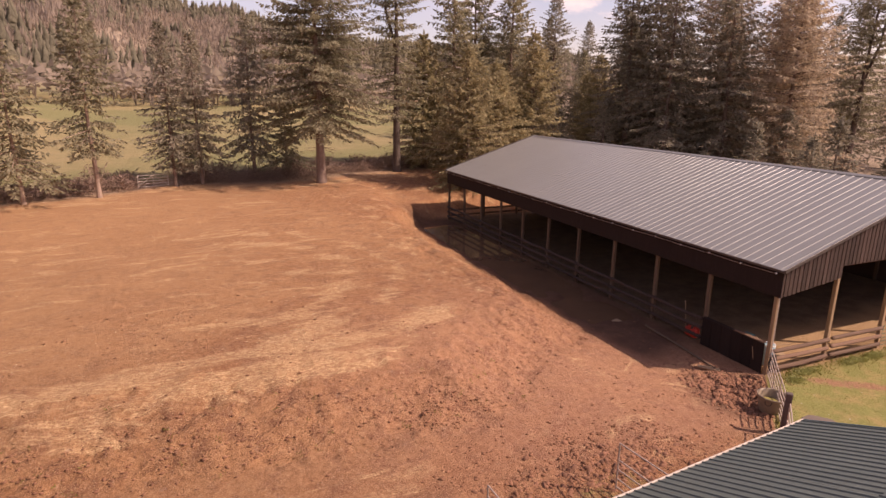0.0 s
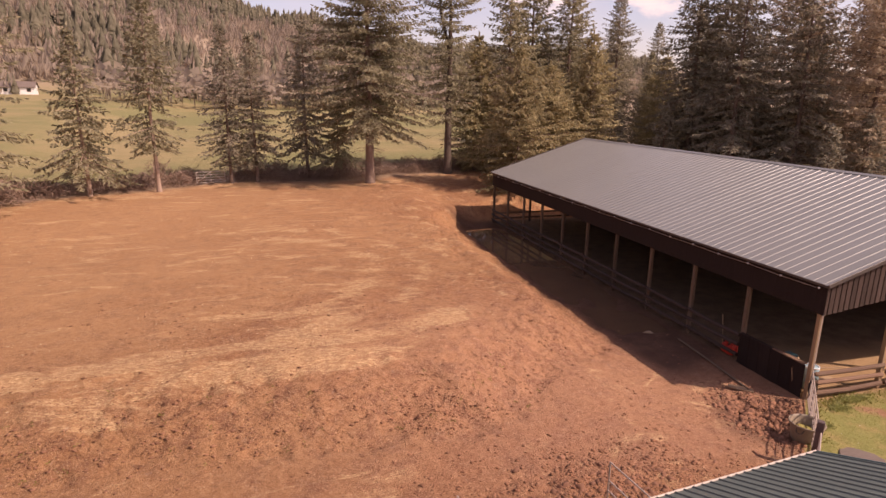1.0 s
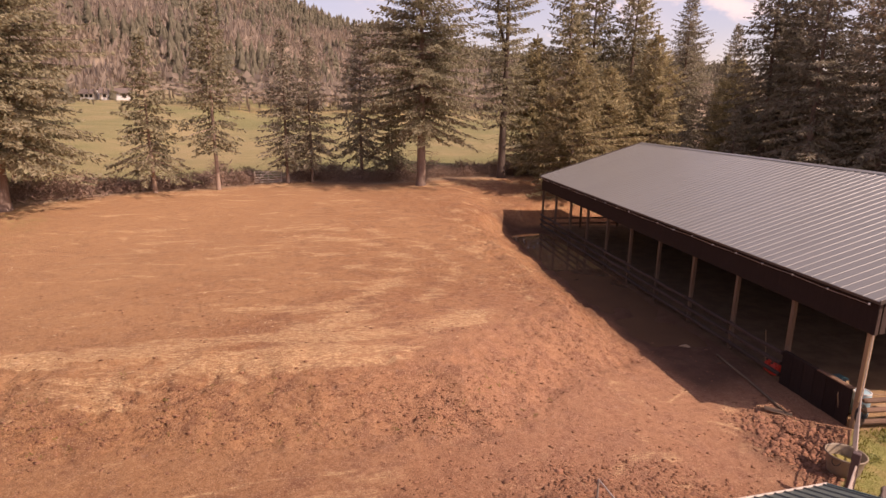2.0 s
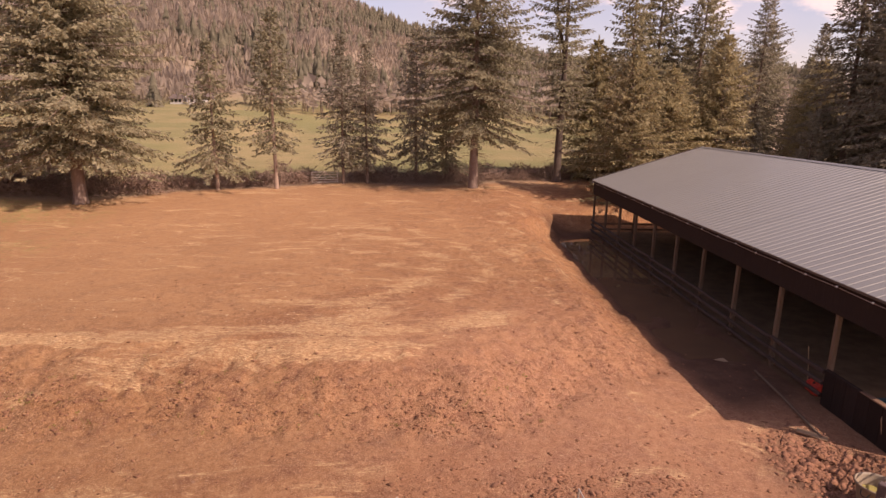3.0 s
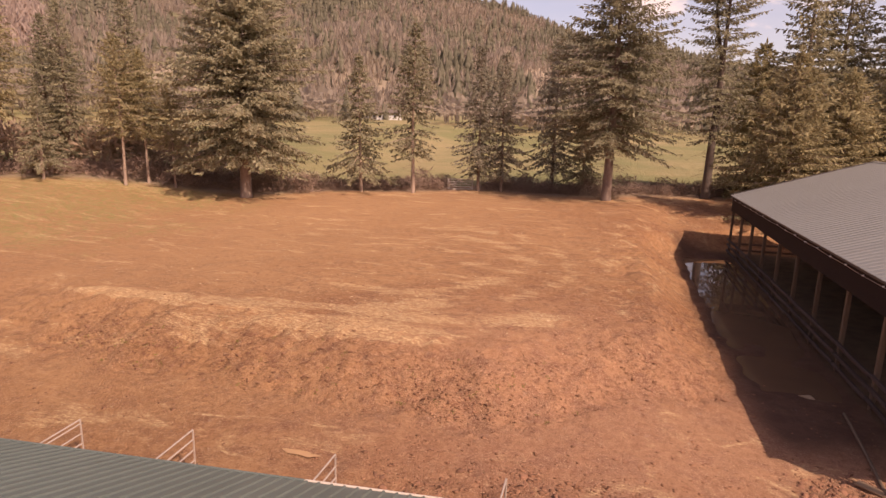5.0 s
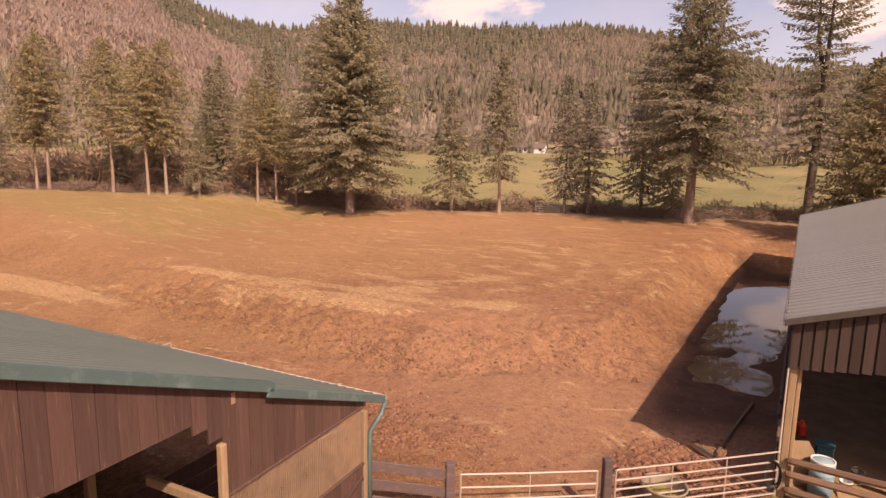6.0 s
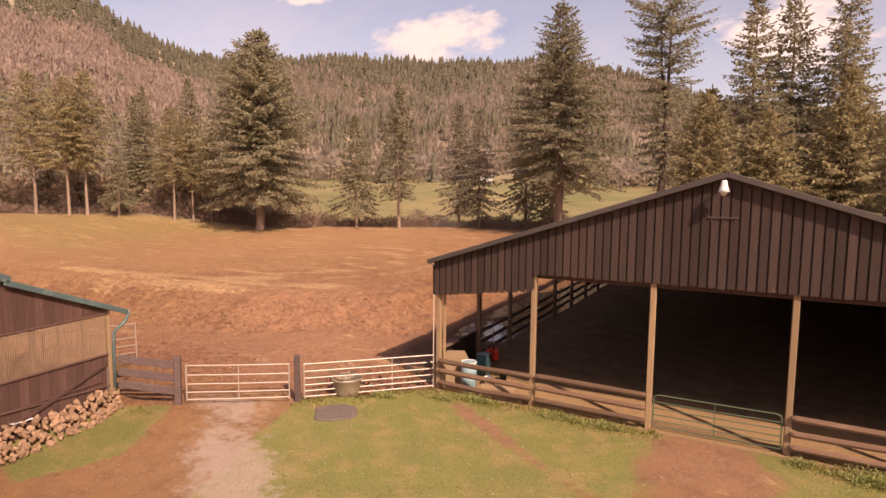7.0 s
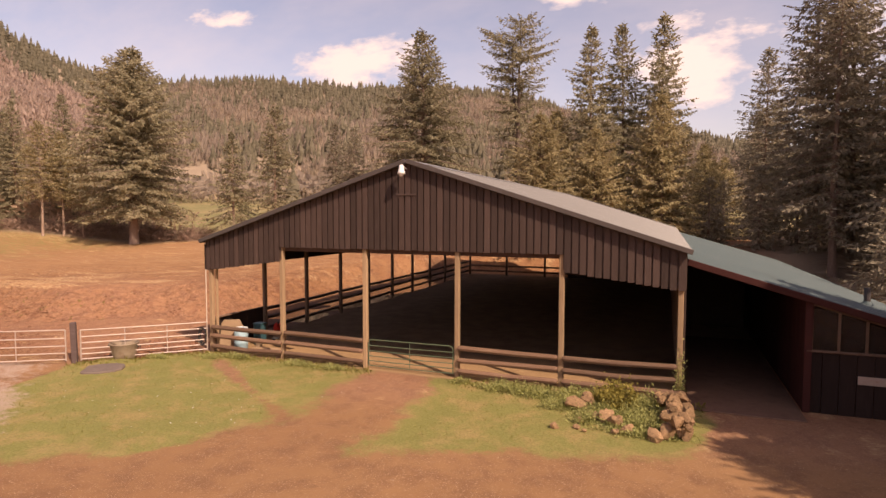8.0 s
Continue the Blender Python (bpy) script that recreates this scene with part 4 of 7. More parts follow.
def gate_post(x, y, high, size, label):
    z = gz(x, y)
    s = Shape().block((0, 0, high / 2 - 0.2), (size, size, high + 0.4), edge=0.02)
    return tagged(part("gate_post", s, PLANK, at=pose(x, y, z, rng.uniform(-1, 1), rng.uniform(-1, 1), 40)), label, "post", "gate posts")


gate_post(-6.38, -6.05, 1.58, 0.2, "dark squared timber gate post beside the plank fence")
gate_post(-3.53, -3.55, 1.60, 0.2, "dark squared timber gate post between two tube gates")


def plank_fence():
    a, b = Vector((-7.72, -7.18, 0)), Vector((-6.42, -6.1, 0))
    fence = thing("plank_fence", "short fence of three wide dark planks beside the shed", "fence", at=(a.x, a.y, gz(a.x, a.y)))
    d = b - a
    low = gz(a.x, a.y)
    for za, zb in ((0.98, 0.62), (1.38, 1.06), (1.80, 1.50)):
        part("plank", Shape().beam((0, 0, za - low), (d.x, d.y, zb - low), 0.045, 0.25), PLANK, fence)


plank_fence()


def chain_and_hose():
    hose = thing("hose_coil", "coiled black hose hanging on the corner post", "hose", at=(-0.2, -0.32, 0.75))
    s = Shape()
    for k in range(4):
        r = 0.2 + 0.02 * k
        s.tube([(r * math.cos(t) * 0.75, -0.03 * k, r * 1.5 * math.sin(t) - 0.05) for t in (2 * math.pi * i / 18 for i in range(19))], 0.014, 6)
    part("coil", s, BLACK, hose, smooth=True)
    part("hook", Shape().tube([(0, 0.15, 0.3), (0, 0.0, 0.28), (0, -0.1, 0.33)], 0.012, 6), STEEL, hose)


chain_and_hose()


def muck_tub():
    x, y = -2.45, -2.25
    z = gz(x, y)
    tub = thing("muck_tub", "large round faded plastic tub half full of wet feed", "tub", at=(x, y, z - 0.02))
    part("body", Shape().lathe([(0.0, 0.02), (0.38, 0.02), (0.41, 0.05), (0.46, 0.3), (0.52, 0.62), (0.555, 0.66), (0.56, 0.70), (0.53, 0.71), (0.5, 0.66), (0.45, 0.36), (0.42, 0.3)], sides=28), TUB, tub, smooth=True)
    part("contents", Shape().lathe([(0.0, 0.40), (0.2, 0.42), (0.4, 0.38), (0.462, 0.37)], sides=20), FODDER, tub, smooth=True)
    for t in (0.4, 3.54):
        c, q = math.cos(t), math.sin(t)
        part("rope_handle", Shape().tube([(0.55 * c - 0.12 * q, 0.55 * q + 0.12 * c, 0.62), (0.62 * c - 0.08 * q, 0.62 * q + 0.08 * c, 0.52), (0.63 * c, 0.63 * q, 0.49), (0.62 * c + 0.08 * q, 0.62 * q - 0.08 * c, 0.52), (0.55 * c + 0.12 * q, 0.55 * q - 0.12 * c, 0.62)], 0.014, 6), BLACK, tub)


muck_tub()


def stepping_slab():
    s = Shape()
    n = 28
    ring = []
    for t in (2 * math.pi * i / n for i in range(n)):
        c, q = math.cos(t), math.sin(t)
        k = (c ** 4 + q ** 4) ** -0.25 * (0.96 + 0.16 * noise.noise(Vector((c * 2.5, q * 2.5, 3))))
        ring.append((c * k * 0.70, q * k * 0.66))
    s.add([(x, y, -0.05) for x, y in ring] + [(x, y, 0.07) for x, y in ring] + [(x * 0.95, y * 0.95, 0.095) for x, y in ring],
          [(i, (i + 1) % n, n + (i + 1) % n, n + i) for i in range(n)] + [(n + i, n + (i + 1) % n, 2 * n + (i + 1) % n, 2 * n + i) for i in range(n)] + [tuple(2 * n + i for i in range(n))])
    tagged(part("ground_slab", s, CONCRETE, at=pose(-1.72, -3.78, gz(-1.72, -3.78), 0, 0, 38)), "flat grey cracked slab lying in the grass", "slab")


stepping_slab()


# ---- things in the barn's near corner ----
def barrel(x, y, label):
    b = thing("plastic_barrel", label, "barrel", at=(x, y, gz(x, y)))
    part("body", Shape().lathe([(0.0, 0.0), (0.25, 0.0), (0.28, 0.03), (0.285, 0.28), (0.3, 0.31), (0.285, 0.34), (0.285, 0.58), (0.3, 0.61), (0.285, 0.64), (0.28, 0.88), (0.26, 0.92), (0.0, 0.92)], sides=24), BLUE, b, smooth=True)
    part("rim", Shape().lathe([(0.255, 0.9), (0.285, 0.9), (0.285, 0.95), (0.255, 0.95), (0.255, 0.9)], sides=24), WHITE, b)


barrel(0.88, 0.70, "pale blue plastic barrel behind the front rails")


def bin_tall(x, y):
    b = thing("feed_bin", "dark teal plastic bin with a hinged lid", "bin", at=(x, y, gz(x, y)))
    part("body", Shape().block((0, 0, 0.45), (0.42, 0.42, 0.9), edge=0.04), DARK_TEAL, b)
    part("lid", Shape().block((0, 0, 0.93), (0.46, 0.46, 0.06), edge=0.02), DARK_TEAL, b)


bin_tall(0.95, 1.85)


def leaning_sheets():
    s = Shape()
    s.add([(0, 0, 0), (1.0, 0.1, 0), (1.0, 0.16, 0.95), (0.85, 0.2, 1.22), (0.2, 0.2, 1.22), (0, 0.18, 0.95)] + [(0, 0.03, 0), (1.0, 0.13, 0), (1.0, 0.19, 0.95), (0.85, 0.23, 1.22), (0.2, 0.23, 1.22), (0, 0.21, 0.95)],
          [(0, 1, 2, 3, 4, 5), (11, 10, 9, 8, 7, 6)] + [(i, 6 + i, 6 + (i + 1) % 6, (i + 1) % 6) for i in range(6)])
    tagged(part("plywood_sheet", s, PLY, at=pose(-0.12, 0.45, gz(0, 0.4), 0, 0, 28)), "clipped-corner plywood sheet leaning inside the corner", "board")
    for k, (x, y, w, turn, lab) in enumerate(((1.9, 1.0, 1.3, 8, "pale sawn board lying on the arena sand"), (2.6, 1.5, 1.1, -14, "short weathered board leaning on the rails"))):
        tagged(part("loose_board", Shape().block((0, 0, 0), (w, 0.3, 0.035)), PLY, at=pose(x, y, gz(x, y) + 0.03 + 0.25 * k, 10 - 35 * k, 0, turn)), lab, "board", "loose boards")


leaning_sheets()


def jug(x, y, turn):
    j = thing("fuel_jug", "red plastic jug with a handle, standing by the side rails", "jug", "red jugs", at=pose(x, y, gz(x, y) - 0.01, 0, 0, turn))
    s = Shape().block((0, 0, 0.2), (0.24, 0.34, 0.4), edge=0.05)
    s.add([(-0.08, -0.13, 0.4), (0.08, -0.13, 0.4), (0.08, 0.13, 0.4), (-0.08, 0.13, 0.4), (-0.05, -0.1, 0.47), (0.05, -0.1, 0.47), (0.05, 0.02, 0.47), (-0.05, 0.02, 0.47)], [(0, 1, 5, 4), (1, 2, 6, 5), (2, 3, 7, 6), (3, 0, 4, 7), (4, 5, 6, 7)])
    part("body", s, RED, j)
    part("spout_cap", Shape().lathe([(0.045, 0.4), (0.045, 0.48), (0.0, 0.48)], (0, 0.12, 0.0), 12), BLACK, j)
    part("handle", Shape().tube([(0, -0.14, 0.42), (0, -0.1, 0.52), (0, 0.02, 0.52), (0, 0.06, 0.43)], 0.02, 6), RED, j)


for jx, jy, jt in ((0.12, 4.15, 12), (0.16, 4.52, -8), (0.42, 4.3, 30)):
    jug(jx, jy, jt)


def bucket(x, y, mat, label):
    b = thing("bucket", label, "bucket", "buckets", at=(x, y, gz(x, y)))
    part("body", Shape().lathe([(0.0, 0.01), (0.11, 0.01), (0.15, 0.3), (0.16, 0.3), (0.16, 0.32), (0.14, 0.32), (0.105, 0.03), (0.0, 0.03)], sides=18), mat, b, smooth=True)
    part("bail", Shape().tube([(0.15, 0, 0.3), (0.13, 0.08, 0.36), (0, 0.13, 0.4), (-0.13, 0.08, 0.36), (-0.15, 0, 0.3)], 0.006, 5), STEEL, b)


bucket(1.45, 1.15, WHITE, "small white plastic bucket on the sand")
bucket(1.75, 1.9, BLACK, "black rubber bucket on the sand")


def lying_pole():
    a, b = (-1.05, 6.2), (-1.7, 1.1)
    s = Shape().tube([(a[0], a[1], gz(*a) + 0.06), ((a[0] + b[0]) / 2, (a[1] + b[1]) / 2, gz((a[0] + b[0]) / 2, (a[1] + b[1]) / 2) + 0.06), (b[0], b[1], gz(*b) + 0.06)], 0.05, 8)
    tagged(part("fence_pole", s, SHADED_POST), "long weathered pole lying on the shaded mud", "pole")
    tagged(part("loose_board", Shape().block((0, 0, 0), (0.9, 0.28, 0.05)), PLY, at=pose(-1.9, 1.25, gz(-1.9, 1.25) + 0.05, 3, 4, -35)), "pale board lying in the mud by the barn corner", "board", "loose boards")


lying_pole()


def small_finds():
    fork = thing("tool_handle", "pale wooden tool handle leaning on the side rails", "tool", at=(0.2, 4.75, gz(0.2, 4.75)))
    part("shaft", Shape().tube([(0, 0, 0.12), (-0.1, 0, 0.95), (-0.2, 0.02, 1.72)], 0.016, 8), POST, fork)
    for k in range(4):
        part("tine", Shape().tube([(0.03 * k - 0.045, 0, 0.14), (0.03 * k - 0.05, -0.03, 0.06), (0.03 * k - 0.05, -0.02, 0.0)], 0.006, 5), STEEL, fork)
    tagged(part("flat_stone", STONES[2], STONE, at=Matrix.Translation((-1.8, 7.5, gz(-1.8, 7.5) + 0.03)) @ Matrix.Diagonal((0.75, 0.5, 0.2, 1))), "pale flat stone lying in the wet mud", "stone")
    s, r = Shape(), np.random.default_rng(4)
    n = 7
    pts = [(i / n * 0.75 - 0.35, j / 4 * 0.34 - 0.17, 0.05 + 0.07 * r.random()) for i in range(n) for j in range(4)]
    s.add(pts, [(i * 4 + j, i * 4 + j + 1, i * 4 + j + 5, i * 4 + j + 4) for i in range(n - 1) for j in range(3)])
    sheet = tagged(part("crumpled_sheet", s, WHITE, at=SCRAP), "crumpled white plastic sheet lying on the rubble", "litter")
    sheet.modifiers.new("thickness", "SOLIDIFY").thickness = 0.006


# ---- lean-to and tack shed on the barn's far side ----
LEAN_X0, LEAN_X1 = WIDE + 0.17, 26.2


def lean_z(x):
    return 4.45 - 0.295 * (x - LEAN_X0)


def build_lean_to():
    lean = thing("lean_to", "lean-to along the barn with a pale green ribbed roof", "lean-to")
    w = 34.6 / 38
    data = ribbed_sheet("lean_sheet", (LEAN_X1, lean_z(LEAN_X1)), (LEAN_X0, lean_z(LEAN_X0)), w, PALE_ROOF)
    for k in range(38):
        part("roof_sheet", data, PALE_ROOF, lean, at=(0, 0.15 + k * w, rng.uniform(0, 0.004)))
    part("front_trim", Shape().beam((LEAN_X0, 0.12, lean_z(LEAN_X0) - 0.1), (LEAN_X1, 0.12, lean_z(LEAN_X1) - 0.1), 0.05, 0.2), REDWALL, lean)
    part("eave_trim", Shape().block((LEAN_X1 + 0.02, 17.4, lean_z(LEAN_X1) - 0.06), (0.05, 34.7, 0.12)), TRIM, lean)
    for k in range(6):
        x = LEAN_X0 + 0.6 + k * 1.3
        part("rafter_purlin", Shape().block((x, 17.4, lean_z(x) - 0.1), (0.06, 34.4, 0.14)), POST, lean)
    part("outer_wall", Shape().block((LEAN_X1 - 0.15, 17.4, lean_z(LEAN_X1) / 2 - 0.05), (0.06, 34.4, lean_z(LEAN_X1) + 0.1)), BOARD, lean)
    part("back_wall", Shape().add([(LEAN_X0 + 0.1, 34.5, -0.2), (LEAN_X1 - 0.2, 34.5, -0.2), (LEAN_X1 - 0.2, 34.5, lean_z(LEAN_X1) - 0.05), (LEAN_X0 + 0.1, 34.5, lean_z(LEAN_X0) - 0.12), (LEAN_X0 + 0.1, 34.56, -0.2), (LEAN_X1 - 0.2, 34.56, -0.2), (LEAN_X1 - 0.2, 34.56, lean_z(LEAN_X1) - 0.05), (LEAN_X0 + 0.1, 34.56, lean_z(LEAN_X0) - 0.12)], [(0, 1, 2, 3), (7, 6, 5, 4)]), BOARD, lean)
    part("inner_wall", Shape().block((LEAN_X0 + 1.6, 14.0, 1.6), (3.1, 0.06, 3.5)), BOARD, lean)


def build_tack_shed():
    shed = thing("tack_shed", "dark red tack room with dusty windows under the lean-to", "shed")
    x0, x1, y = 21.72, LEAN_X1 - 0.2, 0.35
    for k in range(20):
        yy = y + 0.1 + k * 0.6
        part("wall_board", Shape().block((x0, yy + 0.29, lean_z(x0) / 2 - 0.1), (0.05, 0.585, lean_z(x0) - 0.1)), REDWALL, shed)
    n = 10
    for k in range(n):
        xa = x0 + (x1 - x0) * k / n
        # front boards carry the shed's deep shade in their near-black colour
        part("front_board", Shape().block((xa + (x1 - x0) / n / 2, y, 0.9), ((x1 - x0) / n - 0.012, 0.05, 1.8)), SHADE_BOARD, shed)
    part("window_sill", Shape().block(((x0 + x1) / 2, y - 0.03, 1.84), (x1 - x0, 0.12, 0.07)), SHADED_FRAME, shed)
    part("corner_post", Shape().block((x0 + 0.05, y - 0.02, lean_z(x0) / 2 - 0.05), (0.2, 0.14, lean_z(x0) - 0.1)), REDWALL, shed)
    head0, head1 = lean_z(x0) - 0.2, lean_z(x1) - 0.2
    part("window_head", Shape().beam((x0, y, head0), (x1, y, head1), 0.08, 0.14), SHADED_FRAME, shed)
    m = 6
    for k in range(m + 1):
        x = x0 + 0.14 + (x1 - x0 - 0.2) * k / m
        top = head0 + (head1 - head0) * (x - x0) / (x1 - x0)
        window = part("window_frame", Shape().block((x, y, (1.86 + top) / 2), (0.07, 0.08, top - 1.86)), SHADED_FRAME, shed)
        if k < m:
            xb = x0 + 0.14 + (x1 - x0 - 0.2) * (k + 1) / m
            tb = head0 + (head1 - head0) * (xb - x0) / (x1 - x0)
            s = Shape().add([(x + 0.03, y + 0.005, 1.87), (xb - 0.03, y + 0.005, 1.87), (xb - 0.03, y + 0.005, tb - 0.06), (x + 0.03, y + 0.005, top - 0.06), (x + 0.03, y + 0.011, 1.87), (xb - 0.03, y + 0.011, 1.87), (xb - 0.03, y + 0.011, tb - 0.06), (x + 0.03, y + 0.011, top - 0.06)],
                            [(0, 1, 2, 3), (7, 6, 5, 4), (0, 4, 5, 1), (3, 2, 6, 7)])
            part("pane", s, GLASS, window, "dusty glass pane")
    part("inner_ceiling", Shape().beam((x0, 3.0, lean_z(x0) - 0.35), (x1, 3.0, lean_z(x1) - 0.35), 5.0, 0.03), BOARD, shed)
    # stove pipe through the roof
    px, py = 24.2, 4.1
    part("stove_pipe", Shape().tube([(px, py, lean_z(px) - 0.3), (px, py, lean_z(px) + 0.6)], 0.1, 12), CHAIN, shed, "dark metal stove pipe")
    part("pipe_flashing", Shape().lathe([(0.22, 0.0), (0.13, 0.1), (0.11, 0.14)], (px, py, lean_z(px) + 0.01), 14), PALE_ROOF, shed)
    tagged(part("wall_plate", Shape().block((23.4, y - 0.05, 1.08), (0.75, 0.03, 0.24)), GALV), "blank pale enamel plate on the shed front", "sign")
    return shed


build_lean_to()
build_tack_shed()
apron = Shape().block(((WIDE + 21.6) / 2 + 0.15, 5.0, -0.02), (3.1, 11.4, 0.10), edge=0.02)
tagged(new("floor_apron", apron.mesh("floor_apron", PACKED)), "packed earth floor of the lean-to passage", "floor", kind="structure")


# ---- the stable shed on the near side ----
SX, SEAVE_Y, SEAVE_Z = -7.6, -6.82, 3.31    # its yard-side corner
STEP_Y, RIDGE_Y = -10.4, -14.9
SLOPE = 0.41
SHED_TURN = Matrix.Translation((SX, SEAVE_Y, 0)) @ Matrix.Rotation(radians(5.8), 4, "Z") @ Matrix.Translation((-SX, -SEAVE_Y, 0))
WEST_X = -27.5


def shed_z(y):
    return SEAVE_Z + SLOPE * (SEAVE_Y - y) if y > RIDGE_Y else SEAVE_Z + SLOPE * (SEAVE_Y - RIDGE_Y) - SLOPE * (RIDGE_Y - y)


def cross_sheet(name, ya, za, yb, zb, width, mat, ribs=4, high=0.026):
    """A roof sheet whose fall runs along y."""
    base = ribbed_sheet(name, (ya, za), (yb, zb), width, mat, ribs, high, 1.0)
    for v in base.vertices:
        x, y, z = v.co
        v.co = (y, x, z)
    base.flip_normals()
    return base


def build_stable():
    st = thing("stable_shed", "old brown boarded stable with a green ribbed roof and plastic windows", "stable", at=SHED_TURN)
    n = 21
    w = (SX - WEST_X) / n
    low = cross_sheet("lower_sheet", SEAVE_Y, SEAVE_Z - 0.0, STEP_Y + 0.1 - 0.2, shed_z(STEP_Y - 0.1) - 0.02, w, GREEN_ROOF)
    up = cross_sheet("upper_sheet", STEP_Y + 0.1, shed_z(STEP_Y) + 0.10, RIDGE_Y, shed_z(RIDGE_Y) + 0.10, w, GREEN_ROOF)
    back = cross_sheet("back_sheet", RIDGE_Y - 7.4, shed_z(RIDGE_Y - 7.4) + 0.1, RIDGE_Y, shed_z(RIDGE_Y) + 0.10, w, GREEN_ROOF)
    for k in range(n):
        for data in (low, up, back):
            part("roof_sheet", data, GREEN_ROOF, st, at=(WEST_X + k * w, 0, rng.uniform(0, 0.004)))
    part("ridge_cap", Shape().add([(WEST_X, RIDGE_Y - 0.25, shed_z(RIDGE_Y) + 0.04), (WEST_X, RIDGE_Y, shed_z(RIDGE_Y) + 0.16), (WEST_X, RIDGE_Y + 0.25, shed_z(RIDGE_Y) + 0.04), (SX, RIDGE_Y - 0.25, shed_z(RIDGE_Y) + 0.04), (SX, RIDGE_Y, shed_z(RIDGE_Y) + 0.16), (SX, RIDGE_Y + 0.25, shed_z(RIDGE_Y) + 0.04)], [(0, 3, 4, 1), (1, 4, 5, 2)]), GREEN_ROOF, st)
    for x0, x1, mat in ((WEST_X, -14.4, GREEN_ROOF), (-14.4, SX, WHITE_TRIM)):
        part("drip_edge", Shape().block(((x0 + x1) / 2, SEAVE_Y + 0.03, SEAVE_Z - 0.03), (x1 - x0 - 0.004, 0.05, 0.10)), mat, st)
    # rake trims on the yard side
    part("rake_trim", Shape().beam((SX - 0.02, SEAVE_Y, SEAVE_Z - 0.06), (SX - 0.02, STEP_Y, shed_z(STEP_Y) - 0.06), 0.05, 0.16), TEAL, st)
    part("rake_trim", Shape().beam((SX - 0.02, STEP_Y + 0.15, shed_z(STEP_Y) - 0.02), (SX - 0.02, RIDGE_Y, shed_z(RIDGE_Y) + 0.02), 0.05, 0.18), TEAL, st)
    part("rake_trim", Shape().beam((SX - 0.02, RIDGE_Y - 7.4, shed_z(RIDGE_Y - 7.4) + 0.02), (SX - 0.02, RIDGE_Y, shed_z(RIDGE_Y) + 0.02), 0.05, 0.18), TEAL, st)
    # yard wall: boards above, plastic window band, boards below
    wx = SX - 0.17
    edge_n, edge_s = -7.45, -11.2
    k, y = 0, edge_n
    while y > RIDGE_Y - 7.0:
        nxt = y - 0.27
        mid = (y + nxt) / 2
        top0, top1 = shed_z(y) - 0.06, shed_z(nxt) - 0.06
        if mid > edge_s:
            low_z = 3.31
        elif mid > -15.6:
            low_z = 4.15 + min(0.55, 0.9 * (edge_s - mid)) if mid > -13.6 else 4.72
            low_z = min(low_z, top1 - 0.15)
        else:
            low_z = 0.4
        s = Shape()
        ya, yb, xa, xb = y - 0.004, nxt + 0.004, wx - 0.015, wx + 0.015 + rng.uniform(-0.004, 0.004)
        s.add([(xb, ya, low_z), (xb, yb, low_z), (xb, yb, top1), (xb, ya, top0), (xa, ya, low_z), (xa, yb, low_z), (xa, yb, top1), (xa, ya, top0)],
              [(1, 0, 3, 2), (4, 5, 6, 7), (0, 4, 7, 3), (5, 1, 2, 6), (0, 1, 5, 4), (3, 7, 6, 2)])
        part("wall_board", s, OLD_BOARD, st)
        y, k = nxt, k + 1
    # lower boards under the windows
    lb = 14
    for i in range(lb):
        ya = edge_n - (edge_n - edge_s) * i / lb
        yb = edge_n - (edge_n - edge_s) * (i + 1) / lb
        top = 2.01
        part("lower_board", Shape().block((wx, (ya + yb) / 2, (0.3 + top) / 2), (0.03, ya - yb - 0.008, top - 0.3)), OLD_BOARD, st)
    part("window_sill", Shape().beam((wx + 0.03, edge_n, 2.03), (wx + 0.03, edge_s, 2.03), 0.06, 0.06), OLD_BOARD, st)
    part("window_head", Shape().beam((wx + 0.025, edge_n, 3.31), (wx + 0.025, edge_s, 3.31), 0.05, 0.05), OLD_BOARD, st)
    part("wall_rail", Shape().beam((wx + 0.045, edge_n, 1.02), (wx + 0.045, edge_s, 1.25), 0.04, 0.05), OLD_BOARD, st)
    part("wall_brace", Shape().beam((wx + 0.06, edge_n - 0.1, 1.75), (wx + 0.06, edge_s + 0.15, 0.55), 0.04, 0.12), OLD_BOARD, st)
    # corrugated plastic panels
    panels = 5
    for i in range(panels):
        ya = edge_n - 0.06 - (edge_n - edge_s - 0.1) * i / panels
        yb = edge_n - 0.06 - (edge_n - edge_s - 0.1) * (i + 1) / panels
        s, m = Shape(), 26
        for q in range(m + 1):
            yy = ya + (yb - ya) * q / m
            sill = 2.05
            xo = wx + 0.005 + 0.012 * (q % 2)
            s.v += [(xo, yy, sill), (xo, yy, 3.29)]
        s.f += [(2 * q, 2 * q + 2, 2 * q + 3, 2 * q + 1) for q in range(m)]
        stud = part("window_stud", Shape().block((wx - 0.035, yb, 2.52), (0.05, 0.06, 1.4)), FRAME_WOOD, st)
        part("plastic_panel", s, PLASTIC_SHEET, stud, "yellowed corrugated plastic panel")
    for y, low_z, high_z, size in ((edge_n + 0.02, 0.3, 3.2, 0.12), (edge_s - 0.06, 0.0, 4.2, 0.12), (-13.9, 0.0, 4.75, 0.17), (-15.6, 0.0, 5.4, 0.17)):
        squared_post(wx + 0.01, y, low_z, high_z, st, size)
    part("corner_board", Shape().block((wx + 0.03, edge_s + 0.06, 2.3), (0.05, 0.09, 1.5)), FRAME_WOOD, st)
